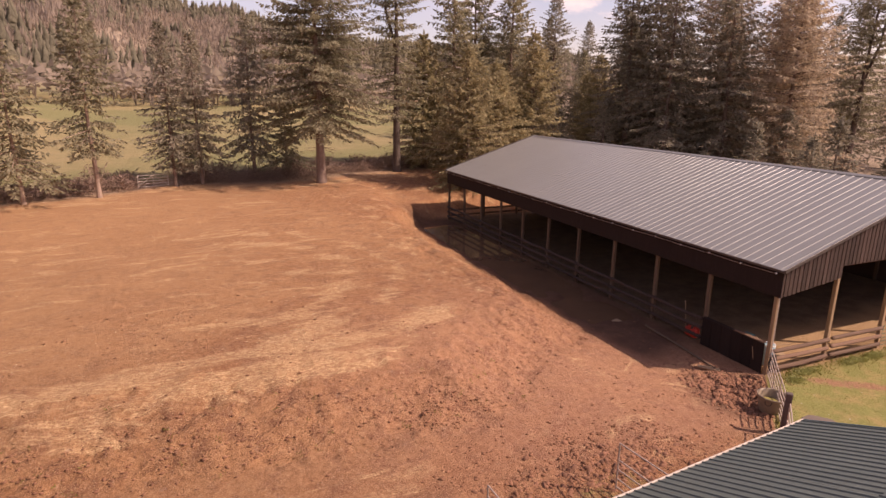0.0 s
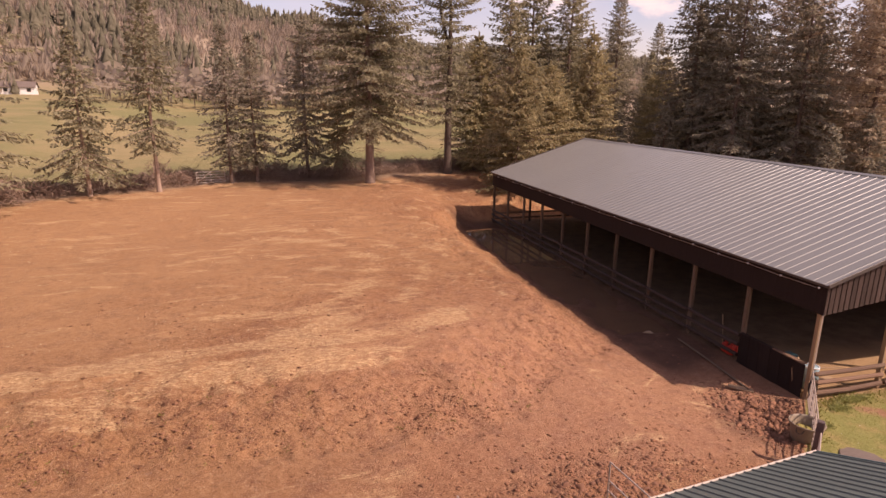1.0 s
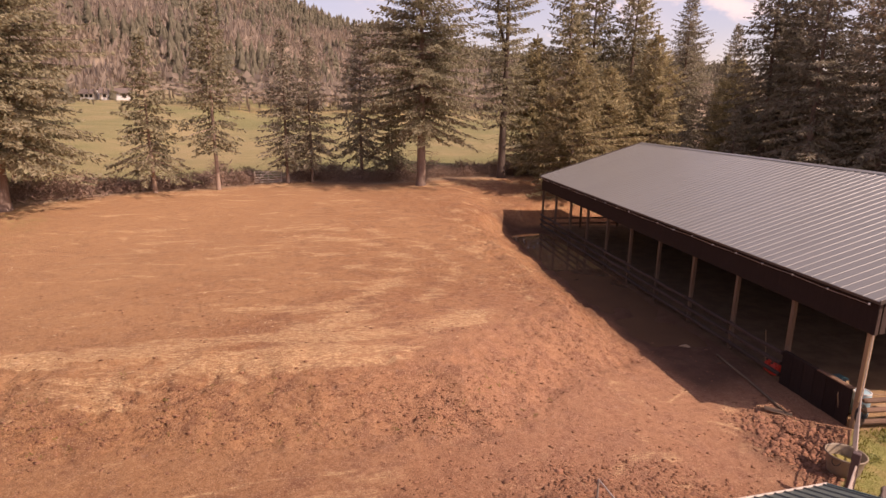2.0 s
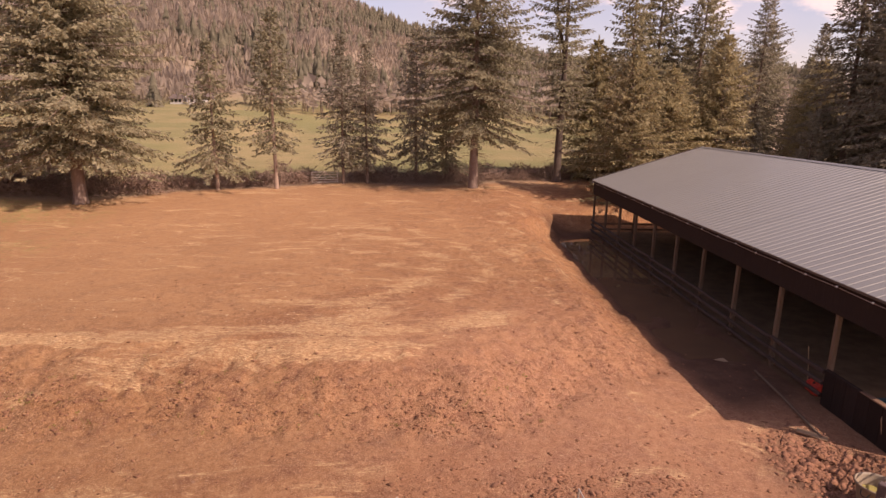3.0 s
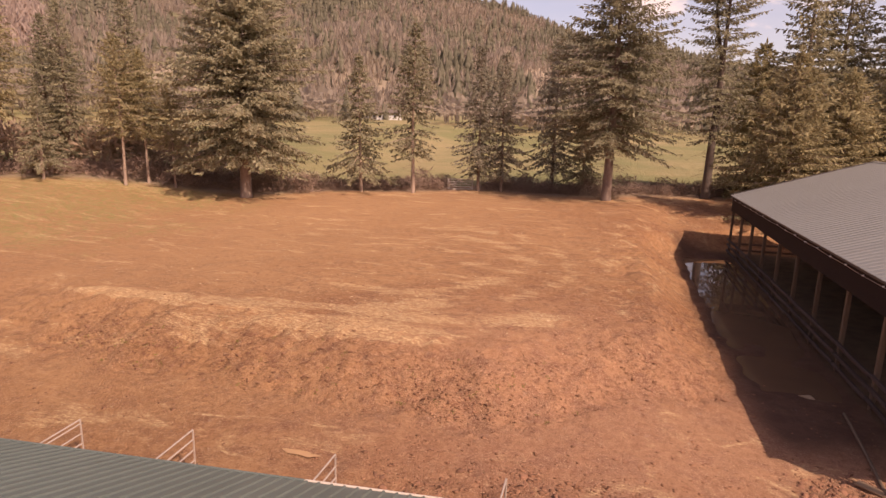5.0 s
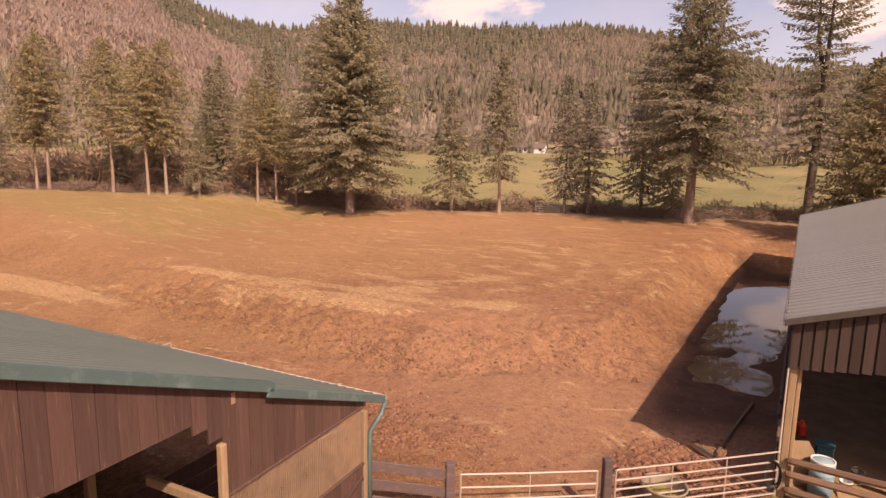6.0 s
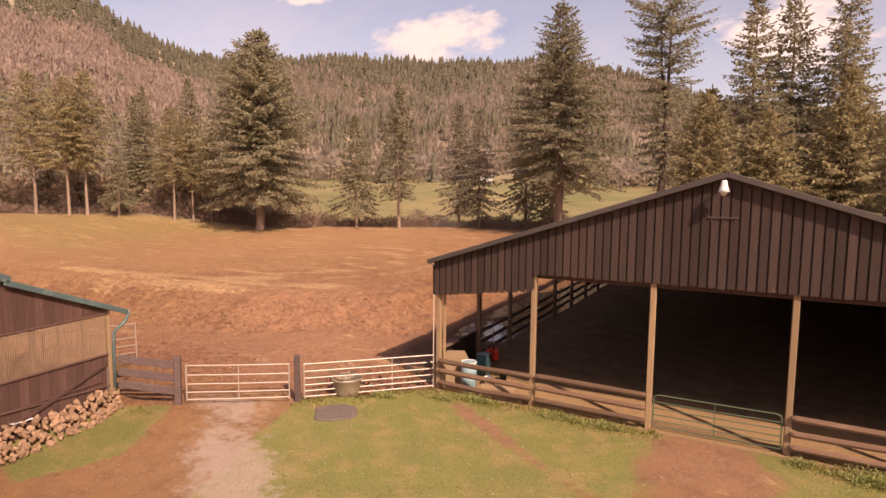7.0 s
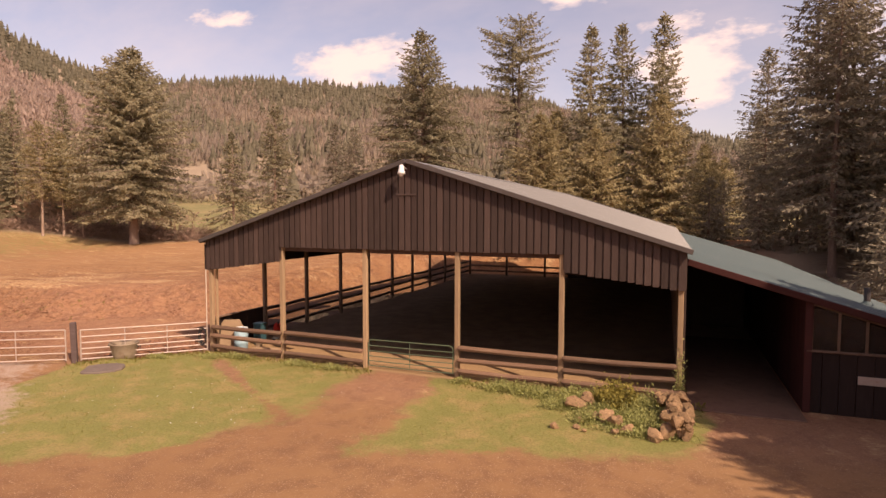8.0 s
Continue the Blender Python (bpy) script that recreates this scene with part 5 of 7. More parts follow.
    for y in (edge_n - 0.10, edge_s + 0.26):
        part("edge_strip", Shape().block((wx + 0.045, y, 1.28), (0.03, 0.06, 0.95)), CONCRETE, st)
    part("wall_batten", Shape().block((wx + 0.042, (edge_n + edge_s) / 2, 1.22), (0.025, edge_n - edge_s - 0.5, 0.05)), OLD_BOARD, st)
    # gutter pipe at the corner
    part("gutter_pipe", Shape().tube([(SX - 0.02, SEAVE_Y + 0.04, SEAVE_Z - 0.08), (SX - 0.03, SEAVE_Y - 0.12, SEAVE_Z - 0.35), (wx + 0.08, edge_n + 0.16, SEAVE_Z - 0.62), (wx + 0.08, edge_n + 0.12, 2.0), (wx + 0.08, edge_n + 0.12, gz(wx, edge_n))], 0.05, 8), TEAL, st, "teal painted downpipe", smooth=True)
    # inner posts, partitions and far walls
    for x in (-11.5, -15.5, -19.5, -23.5):
        for y in (-7.4, -11.0, -15.0):
            squared_post(x, y, 0.0, shed_z(y) - 0.1, st, 0.16)
    for x in (-11.5, -15.5, -19.5, -23.5, WEST_X + 0.2):
        for z in (0.5, 0.9, 1.3):
            part("partition_board", Shape().block((x, -9.2, z + 0.2), (0.04, 3.4, 0.36)), OLD_BOARD, st)
    part("west_wall", Shape().block((WEST_X + 0.1, (SEAVE_Y - 22) / 2, 1.9), (0.06, 14.8, 3.6)), OLD_BOARD, st)
    part("south_wall", Shape().block(((SX + WEST_X) / 2, -21.8, 1.8), (SX - WEST_X - 0.4, 0.06, 3.4)), OLD_BOARD, st)
    for q in range(2):
        part("half_wall", Shape().block((-9.6, -11.0, 0.88 + 0.64 * q), (2.3, 0.05, 0.632)), OLD_BOARD, st, "low boarded half wall inside the opening")
    part("half_wall", Shape().beam((-10.76, -11.0, 1.15), (-11.4, -12.2, 1.0), 0.04, 1.1), OLD_BOARD, st)
    part("cross_rail", Shape().beam((wx - 0.08, -11.27, 3.15), (wx - 1.7, -11.27, 3.15), 0.1, 0.16), POST, st)
    for y in (-7.4, -11.0, -14.9):
        part("roof_beam", Shape().block(((SX + WEST_X) / 2, y, shed_z(y) - 0.2), (SX - WEST_X - 0.3, 0.1, 0.2)), POST, st)
    return st


build_stable()

# pipe panels that part the small runs behind the stable
for k, (px, tz) in enumerate(((-23.25, 1.2), (-19.5, 1.35), (-15.42, 1.4), (-11.25, 1.62))):
    z = gz(px, -4.2)
    tube_gate("run_panel", (px, -4.2, z), (px + 0.1, -7.6, gz(px, -7.6)), [0.2, 0.48, 0.78, 1.08, tz], "white-galvanised pipe panel parting the runs behind the stable", GALV, "run panels", uprights=1, radius=0.022, foot=True)


def rock(size, seed, rough=0.35, mat=None):
    """An angular stone of about that size."""
    bm = bmesh.new()
    bmesh.ops.create_icosphere(bm, subdivisions=2, radius=0.5)
    off = Vector((seed * 7.3, seed * 3.1, seed * 5.7))
    for v in bm.verts:
        n = noise.noise(v.co * 1.7 + off) * rough + noise.noise(v.co * 4.0 + off) * rough * 0.35
        v.co *= 1 + n
        v.co.z *= 0.75
        for ax in (Vector((1, 0.3, 0.5)), Vector((-0.6, 1, 0.2)), Vector((0.2, -1, 0.6)), Vector((-0.3, -0.2, 1)), Vector((-1, -0.5, -0.4)), Vector((0.6, 0.7, -0.7))):
            a = (ax + Vector((math.sin(seed * 3), math.cos(seed * 5), math.sin(seed * 7))) * 0.5).normalized()
            over = v.co.dot(a) - 0.21
            if over > 0:
                v.co -= a * over
    for v in bm.verts:
        v.co *= size
    d = bpy.data.meshes.new("stone")
    bm.to_mesh(d)
    bm.free()
    d.materials.append(mat or STONE)
    return d


STONES = [rock(1.0, 1.0 + k) for k in range(8)]
RUBBLES = [rock(1.0, 11.0 + k, mat=RUBBLE) for k in range(8)]


def rubble_bank():
    bank = thing("rubble_bank", "loose bank of brown field stones along the stable's foot", "rubble", at=SHED_TURN @ Matrix.Translation((-7.35, -9.0, 0.0)))
    for i in range(300):
        t = rng.random()
        y = -7.3 - 4.6 * t
        across = rng.random()
        x = -7.72 + across * (0.42 + 0.2 * t)
        size = 0.19 + 0.19 * rng.random() ** 2
        z = gz(x, y) + (1 - across) ** 1.3 * (0.36 + 0.05 * t) + rng.uniform(-0.10, -0.03)
        part("stone", RUBBLES[i % 8], RUBBLE, bank, at=Matrix.Translation((x + 7.35, y + 9.0, z)) @ Euler(rng.uniform(0, 6.28, 3)).to_matrix().to_4x4() @ Matrix.Diagonal((size, size * 0.85, size * 0.75, 1)))


rubble_bank()
SCRAP = pose(-7.52, -10.1, gz(-7.52, -10.1) + 0.34, 14, 4, 95)
small_finds()


def leaf_cloud(n, spread, size, seed, flat=0.6, up=0.2):
    """Arrays of small folded leaves filling a rounded, uneven crown."""
    r = np.random.default_rng(seed)
    d = r.normal(size=(n, 3))
    d /= np.linalg.norm(d, axis=1)[:, None]
    lump = 0.75 + 0.35 * np.sin(d[:, 0] * 4 + seed) * np.cos(d[:, 1] * 5 - seed) + 0.15 * r.normal(size=n)
    c = d * (r.random(n) ** 0.45 * lump)[:, None] * np.array(spread)
    c[:, 2] = np.abs(c[:, 2])
    a = d + r.normal(size=(n, 3)) * 0.7 + np.array((0, 0, up))
    return kites(c, a, size * r.uniform(0.6, 1.3, n), flat, r)


def kites(centre, axis, length, flat, r):
    """Folded four-cornered leaves at centre, pointing along axis."""
    axis = axis / np.linalg.norm(axis, axis=1)[:, None]
    side = np.cross(axis, r.normal(size=axis.shape))
    side /= np.linalg.norm(side, axis=1)[:, None] + 1e-9
    drop = np.cross(axis, side)
    ln = length[:, None]
    p0, p2 = centre, centre + axis * ln
    m = centre + axis * ln * 0.45
    p1, p3 = m + side * ln * flat * 0.5 - drop * ln * 0.08, m - side * ln * flat * 0.5 - drop * ln * 0.08
    v = np.stack([p0, p1, p2, p3], 1).reshape(-1, 3)
    i = np.arange(len(centre))[:, None] * 4
    return v, np.concatenate([i + np.array([[0, 1, 2]]), i + np.array([[0, 2, 3]])], 1).reshape(-1, 3)


def leaf_mesh(name, mat, *args, **kw):
    v, f = leaf_cloud(*args, **kw)
    return array_mesh(name, v, f, mat)


def boulder(seed):
    """A craggy, weathered boulder with broken faces."""
    bm = bmesh.new()
    bmesh.ops.create_icosphere(bm, subdivisions=3, radius=0.5)
    off = Vector((seed * 5.1, seed * 2.7, seed * 8.3))
    for v in bm.verts:
        k = 1 + 0.50 * noise.noise(v.co * 1.9 + off) + 0.34 * abs(noise.noise(v.co * 4.4 + off)) + 0.20 * noise.noise(v.co * 8.0 + off)
        v.co = Vector((v.co.x * k, v.co.y * k * 0.85, v.co.z * k * 0.72))
        for q in range(7):
            a = Vector((math.sin(seed * 3 + q * 2.1), math.cos(seed * 5 + q * 1.7), 0.8 * math.sin(seed + q * 1.3))).normalized()
            over = v.co.dot(a) - 0.29 - 0.03 * (q % 3)
            if over > 0:
                v.co -= a * over * 0.92
    d = bpy.data.meshes.new("boulder")
    bm.to_mesh(d)
    bm.free()
    d.materials.append(BOULDER)
    return d


BOULDERS = [boulder(1.0 + k) for k in range(7)]


def rock_garden():
    bed = thing("rock_garden", "planted mound of brown boulders at the barn's front corner", "rock garden", at=(16.9, -1.6, 0))
    r = np.random.default_rng(61)
    # the stacked end by the corner post, the dark boulder beside the shrub, and the loose edging between
    spots = [(-1.45, -0.30, 0.66, 0.18), (-1.15, -0.05, 0.60, 0.28), (-0.55, -1.25, 0.50, 0.18), (-0.25, -1.45, 0.52, 0.18), (-0.80, -1.15, 0.36, 0.12), (0.10, -1.75, 0.38, 0.10),
             (1.05, 0.20, 0.62, 0.30), (1.40, -0.05, 0.70, 0.34), (1.50, -0.50, 0.74, 0.36), (1.45, -0.95, 0.74, 0.30), (1.30, -1.35, 0.66, 0.24), (1.05, -1.75, 0.60, 0.18), (0.75, -2.05, 0.48, 0.12), (1.50, -1.60, 0.52, 0.14), (1.20, -0.45, 0.62, 0.58), (1.38, -0.15, 0.50, 0.66), (1.02, 0.02, 0.42, 0.55), (1.25, -0.9, 0.55, 0.52), (1.05, -1.2, 0.42, 0.42)]
    spots += [(r.uniform(-1.9, 1.7), r.uniform(-2.1, 0.5), r.uniform(0.12, 0.32), 0.05) for _ in range(34)]
    # angular rubble packed between the large stones of the stacked end
    spots += [(1.25 + 0.45 * math.sin(k * 2.4) * r.random(), -0.75 + r.uniform(-1.25, 1.05), r.uniform(0.24, 0.46), r.uniform(0.12, 0.62)) for k in range(30)]
    for i, (x, y, size, up) in enumerate(spots):
        part("stone", BOULDERS[i % 7], BOULDER, bed, at=Matrix.Translation((x, y, gz(16.9 + x, -1.6 + y) + up)) @ Euler((0.3 * math.sin(i * 1.3), 0.3 * math.cos(i * 2.7), i * 2.1)).to_matrix().to_4x4() @ Matrix.Diagonal((size * 1.02, size * 0.9, size * 0.9, 1)))
    bush = thing("garden_shrub", "rounded yellow-green shrub among the stones", "shrub", at=(16.55, -1.45, gz(16.55, -1.45)))
    part("foliage", leaf_mesh("foliage", BUSH, 8500, (0.82, 0.7, 0.86), 0.085, 3), BUSH, bush)
    s = Shape()
    for k in range(7):
        t = k * 0.9
        s.tube([(0, 0, -0.05), (0.2 * math.cos(t), 0.2 * math.sin(t), 0.3), (0.5 * math.cos(t), 0.5 * math.sin(t), 0.55)], [0.02, 0.014, 0.006], 5)
    part("stem_tangle", s, TWIG, bush)
    climber = thing("post_climber", "dry leafy vine climbing the barn's corner post", "vine", at=(WIDE + 0.02, -0.14, 0.25))
    part("foliage", leaf_mesh("foliage", WEED, 420, (0.22, 0.12, 1.75), 0.07, 9, flat=0.5), WEED, climber)


rock_garden()


def weeds(x, y, rx, ry, rz, n, seed, label):
    w = thing("weed_clump", label, "weeds", "weeds by the barn front", at=(x, y, gz(x, y) - 0.02))
    part("foliage", leaf_mesh("foliage", WEED, n, (rx, ry, rz), 0.085, seed, flat=0.38, up=0.9), WEED, w)


for i, (x, y, rx, ry, rz) in enumerate(((12.9, -0.75, 1.1, 0.5, 0.34), (14.3, -1.1, 0.9, 0.55, 0.36), (15.2, -0.7, 0.8, 0.5, 0.4), (15.6, -1.5, 0.7, 0.6, 0.3), (16.1, -2.6, 0.8, 0.45, 0.25), (17.3, -2.9, 0.7, 0.45, 0.28), (16.0, -1.2, 0.6, 0.5, 0.45), (17.5, -2.0, 0.6, 0.5, 0.4), (16.5, -0.9, 0.7, 0.4, 0.4), (17.2, -0.75, 0.6, 0.4, 0.3), (13.7, -0.9, 1.0, 0.5, 0.42), (15.0, -1.9, 0.8, 0.5, 0.3), (16.9, -3.3, 0.9, 0.4, 0.22), (17.9, -2.6, 0.6, 0.5, 0.3), (16.2, -2.1, 0.7, 0.5, 0.42), (18.3, -1.7, 0.4, 0.6, 0.25), (17.0, -1.3, 0.7, 0.6, 0.62), (17.9, -2.0, 0.5, 0.5, 0.6), (18.1, -2.7, 0.5, 0.4, 0.4), (17.6, -1.2, 0.5, 0.4, 0.75), (15.4, -1.4, 0.6, 0.4, 0.4), (17.5, -2.5, 0.7, 0.5, 0.36), (15.9, -0.9, 0.7, 0.5, 0.45), (16.3, -1.9, 0.5, 0.5, 0.5), (18.0, -3.2, 0.6, 0.4, 0.2), (15.9, -2.9, 0.6, 0.4, 0.34), (16.7, -3.0, 0.5, 0.35, 0.30), (17.4, -3.45, 0.5, 0.3, 0.26), (17.35, -1.75, 0.55, 0.5, 0.62), (17.75, -3.0, 0.35, 0.3, 0.34), (16.85, -2.35, 0.5, 0.4, 0.40), (17.2, -2.75, 0.45, 0.35, 0.36), (1.7, -0.55, 1.0, 0.3, 0.2), (4.7, -0.6, 0.9, 0.35, 0.2), (6.2, -0.6, 0.8, 0.3, 0.18), (11.3, -0.6, 0.4, 0.3, 0.2), (-1.2, -1.75, 0.6, 0.3, 0.2), (0.6, -0.9, 0.5, 0.35, 0.16))):
    weeds(x, y, rx, ry, rz, int(1300 * rx * ry / 0.5 + 400), 40 + i, "low leafy green weeds along the rails")


# ---- conifers ----
# crown outlines: height within the crown, and share of the widest reach
CONE = ((0.0, 0.60), (0.10, 0.92), (0.20, 1.0), (0.5, 0.68), (0.8, 0.30), (0.94, 0.11), (1.0, 0.03))
DOME = ((0.0, 0.84), (0.12, 1.0), (0.35, 0.97), (0.6, 0.75), (0.8, 0.44), (0.93, 0.16), (1.0, 0.03))
SPIRE = ((0.0, 0.80), (0.15, 1.0), (0.4, 0.84), (0.65, 0.58), (0.85, 0.30), (0.95, 0.12), (1.0, 0.02))
BROOM = ((0.0, 0.55), (0.2, 0.75), (0.5, 0.70), (0.75, 1.0), (0.9, 0.62), (1.0, 0.2))
YOUNG = ((0.0, 1.0), (0.1, 0.95), (0.3, 0.72), (0.6, 0.42), (0.85, 0.17), (1.0, 0.03))


def sprays(centre, axis, length, wide, loose, r):
    """Flat, slightly folded needle sprays that lie along their twigs and face the sky."""
    axis = axis / np.linalg.norm(axis, axis=1)[:, None]
    up = np.array((0, 0, 1.0)) + r.normal(size=axis.shape) * loose
    side = np.cross(axis, up)
    side /= np.linalg.norm(side, axis=1)[:, None] + 1e-9
    drop = np.cross(side, axis)
    ln = length[:, None]
    m = centre + axis * ln * 0.42
    fold = drop * ln * wide * 0.22
    v = np.stack([centre, m + side * ln * wide * 0.5 - fold, centre + axis * ln, m - side * ln * wide * 0.5 - fold], 1).reshape(-1, 3)
    i = np.arange(len(centre))[:, None] * 4
    return v, np.concatenate([i + np.array([[0, 1, 2]]), i + np.array([[0, 2, 3]])], 1).reshape(-1, 3)


def conifer_meshes(high, radius, bare, seed, outline=CONE, gap=0.5, boughs=7, droop=0.2, leaf=0.30, fan=0.26, twig=0.34, missing=0.1, mat=NEEDLE, dead=0.0, bark=BARK, fat=1.0, fork=False, loose=1.25, width=0.38):
    """Trunk, limbs, crown and (where asked) dry lower branches of one conifer: whorls of boughs, each a flat fan of twigs with needle sprays."""
    r = np.random.default_rng(seed)
    lean = r.normal(size=2) * 0.010 * high
    girth = (0.010 * high + 0.07) * fat
    us, rs = zip(*outline)

    def stem(h):
        t = h / high
        return np.array((lean[0] * t * t + 0.05 * math.sin(t * 7 + seed), lean[1] * t * t + 0.05 * math.cos(t * 6 + seed), h))

    trunk = Shape().tube([stem(h) for h in np.concatenate([[-0.3, 0.25], np.linspace(1.0, high * 0.975, 11)])], [girth * k for k in (1.55, 1.12)] + [girth * (1 - 0.95 * k / 10) for k in range(11)], 9)
    if fork:
        # a second leader that leaves the stem half way up
        a, b = stem(high * 0.5), stem(high * 0.9) + np.array((radius * 0.28, radius * 0.12, 0))
        trunk.tube([a, (a + b) / 2 + np.array((radius * 0.1, 0, -high * 0.03)), b], [girth * 0.5, girth * 0.34, 0.03], 7)
    limbs, brush = Shape(), Shape()
    cs, ax, ln = [], [], []
    spin = r.uniform(0, 6.28)
    h = bare * high
    while h < high * 0.985:
        u = (h / high - bare) / (1 - bare)
        spread_here = radius * float(np.interp(u, us, rs))
        n_b = max(3, int(round(boughs * (0.55 + 0.45 * min(1.0, spread_here / 1.2)))))
        spin += 1.1 + r.uniform(-0.4, 0.4)
        for k in range(n_b):
            if r.random() < missing:
                continue
            th = spin + 2 * math.pi * k / n_b + r.normal() * 0.22
            reach = spread_here * r.uniform(0.74, 1.1) * (1.18 if r.random() < 0.1 else 1.0)
            lump = math.sin(th * 2 + h * 0.7 + seed) + math.sin(th * 3 - h * 1.1 + 2 * seed)
            reach *= 1 + 0.12 * lump
            rise = 0.62 * u - droop * (1 - u) * r.uniform(0.6, 1.4)
            start = stem(min(h + r.uniform(-0.5, 0.5) * gap, high * 0.985))
            if fork and u > 0.45 and r.random() < 0.5:
                start = start + np.array((radius * 0.28, radius * 0.12, -0.3)) * min(1.0, (u - 0.4) * 2)
            out = np.array((math.cos(th), math.sin(th), 0.0))
            side = np.array((-out[1], out[0], 0.0))
            bend = r.normal() * 0.12

            def along(s):
                s = np.asarray(s, float)[..., None]
                return start + out * reach * s + side * reach * bend * s * s + np.array((0, 0, 1.0)) * reach * (rise * s - 0.30 * s * s + 0.20 * s ** 3)

            if reach > 1.0 and r.random() < 0.75:
                limbs.tube([along(0.0), along(0.45), along(0.9)] if reach > 2.0 else [along(0.0), along(0.85)], [0.010 + 0.010 * reach, 0.007 + 0.006 * reach, 0.005][: 3 if reach > 2.0 else 2], 3, closed=False)
            n_t = max(3, int(reach / twig))
            s = np.repeat((np.arange(n_t) + r.random(n_t)) / n_t * 0.86 + 0.14, 2)
            sign = np.tile((1.0, -1.0), n_t)
            long2 = np.clip(reach * fan * (1.2 - s), 0.16, 1.5) * r.uniform(0.65, 1.25, 2 * n_t) * np.clip(s / 0.35, 0.45, 1)
            way = out * 0.62 + side * (sign * r.uniform(0.55, 1.0, 2 * n_t))[:, None] + np.array((0, 0, 1.0)) * (-0.10 - 0.38 * r.random(2 * n_t) ** 2 * (1 - 0.6 * u))[:, None]
            way /= np.linalg.norm(way, axis=1)[:, None]
            m = np.maximum(1, np.ceil(long2 / (leaf * 0.86)).astype(int))
            which = np.repeat(np.arange(2 * n_t), m)
            q = np.concatenate([np.arange(k) / k for k in m])
            base = along(s)[which] + way[which] * (long2[which] * q)[:, None]
            base[:, 2] -= 0.25 * long2[which] * q * q
            cs.append(base + r.normal(size=base.shape) * 0.035)
            ax.append(way[which] + r.normal(size=base.shape) * 0.32 + np.array((0, 0, -0.12)))
            ln.append(leaf * r.uniform(0.7, 1.35, len(base)))
            # short sprays that hang below the twigs and stand along the limb
            n_h = max(3, int(1.2 * n_t))
            s = r.uniform(0.12, 0.95, n_h)
            swing = r.normal(size=n_h) * 0.5 * np.clip(reach * fan * (1.2 - s), 0.1, 1.2)
            cs.append(along(s) + side * swing[:, None] + r.normal(size=(n_h, 3)) * 0.05)
            ax.append(np.array((0, 0, -0.75)) + out * 0.55 + side * r.normal(size=(n_h, 1)) * 0.6 + r.normal(size=(n_h, 3)) * 0.25)
            ln.append(leaf * r.uniform(0.9, 1.7, n_h))
            # the bough's own tip
            tip = along(np.linspace(0.8, 1.0, 3))
            cs.append(tip)
            ax.append(np.repeat((out + np.array((0, 0, rise * 0.5 - 0.05)))[None], 3, 0) + r.normal(size=(3, 3)) * 0.15)
            ln.append(np.full(3, leaf * 1.1))
        h += gap * r.uniform(0.75, 1.25) * (1 - 0.45 * u)
    tip = stem(high * 0.97)
    n = 12
    cs.append(tip + r.normal(size=(n, 3)) * np.array((0.06, 0.06, 0.3)))
    ax.append(np.array((0, 0, 1.0)) + r.normal(size=(n, 3)) * 0.35)
    ln.append(np.full(n, leaf * 1.2))
    v, f = sprays(np.concatenate(cs), np.concatenate(ax), np.concatenate(ln), width, loose, r)
    out = [("trunk", trunk.mesh("trunk", bark, True), bark), ("branchwork", limbs.mesh("branchwork", bark), bark), ("crown", array_mesh("crown", v, f, mat), mat)]
    if dead:
        # dry branches on the bare lower stem, drooping, each with a few side twigs
        for _ in range(int(dead * (10 + 3.2 * bare * high))):
            h, th = r.uniform(0.25, 1.12) * bare * high, r.uniform(0, 6.28)
            reach = r.uniform(0.3, 0.75) * min(radius, 4.2) * (0.5 + 0.5 * h / (bare * high))
            o = np.array((math.cos(th), math.sin(th), 0.0))
            sd = np.array((-o[1], o[0], 0.0))
            a, fall = stem(h), r.uniform(0.05, 0.4)
            line = [a + o * reach * q + np.array((0, 0, -fall * reach * q * q + 0.05 * reach * q)) for q in (0, 0.4, 0.75, 1.0)]
            brush.tube(line, [0.010 + 0.008 * reach, 0.008 + 0.004 * reach, 0.007, 0.004], 3, closed=False)
            for q in range(4):
                p = line[1] + (line[3] - line[1]) * r.random()
                e = p + (o * 0.5 + sd * r.choice((-1, 1)) * 0.7 + np.array((0, 0, r.uniform(-0.6, 0.2)))) * reach * r.uniform(0.15, 0.4)
                brush.tube([p, e], [0.007, 0.004], 3, closed=False)
        out.append(("dry_brushwood", brush.mesh("dry_brushwood", DRY_TWIG), DRY_TWIG))
    return out


def plant(meshes, x, y, label, group, turn=0.0, scale=1.0, tall=1.0):
    tree = thing("conifer_tree", label, "tree", group, at=Matrix.Translation((x, y, gz(x, y) - 0.05)) @ Matrix.Rotation(turn, 4, "Z") @ Matrix.Diagonal((scale, scale, scale * tall, 1)))
    for name, data, mat in meshes:
        ob = part(name, data, mat, tree)
        if name in ("dry_brushwood", "branchwork"):
            tagged(ob, kind="stuff")
    return tree


ROW = "conifers along the paddock edge"
big_e = conifer_meshes(24.6, 7.4, 0.19, 11, DOME, gap=0.45, boughs=10, droop=0.20, leaf=0.38, fan=0.24, fat=1.75, dead=0.8, missing=0.08, width=0.42)
plant(big_e, -44.8, 35.2, "tall broad dense conifer with a stout bare foot", ROW, 0.4)
big_a = conifer_meshes(25.4, 7.6, 0.225, 12, CONE, gap=0.52, boughs=8, droop=0.26, leaf=0.37, fan=0.24, fat=1.5, dead=1.6, missing=0.10)
plant(big_a, -9.8, 45.9, "tall conical conifer with low sweeping branches at the paddock corner", ROW, 1.0)
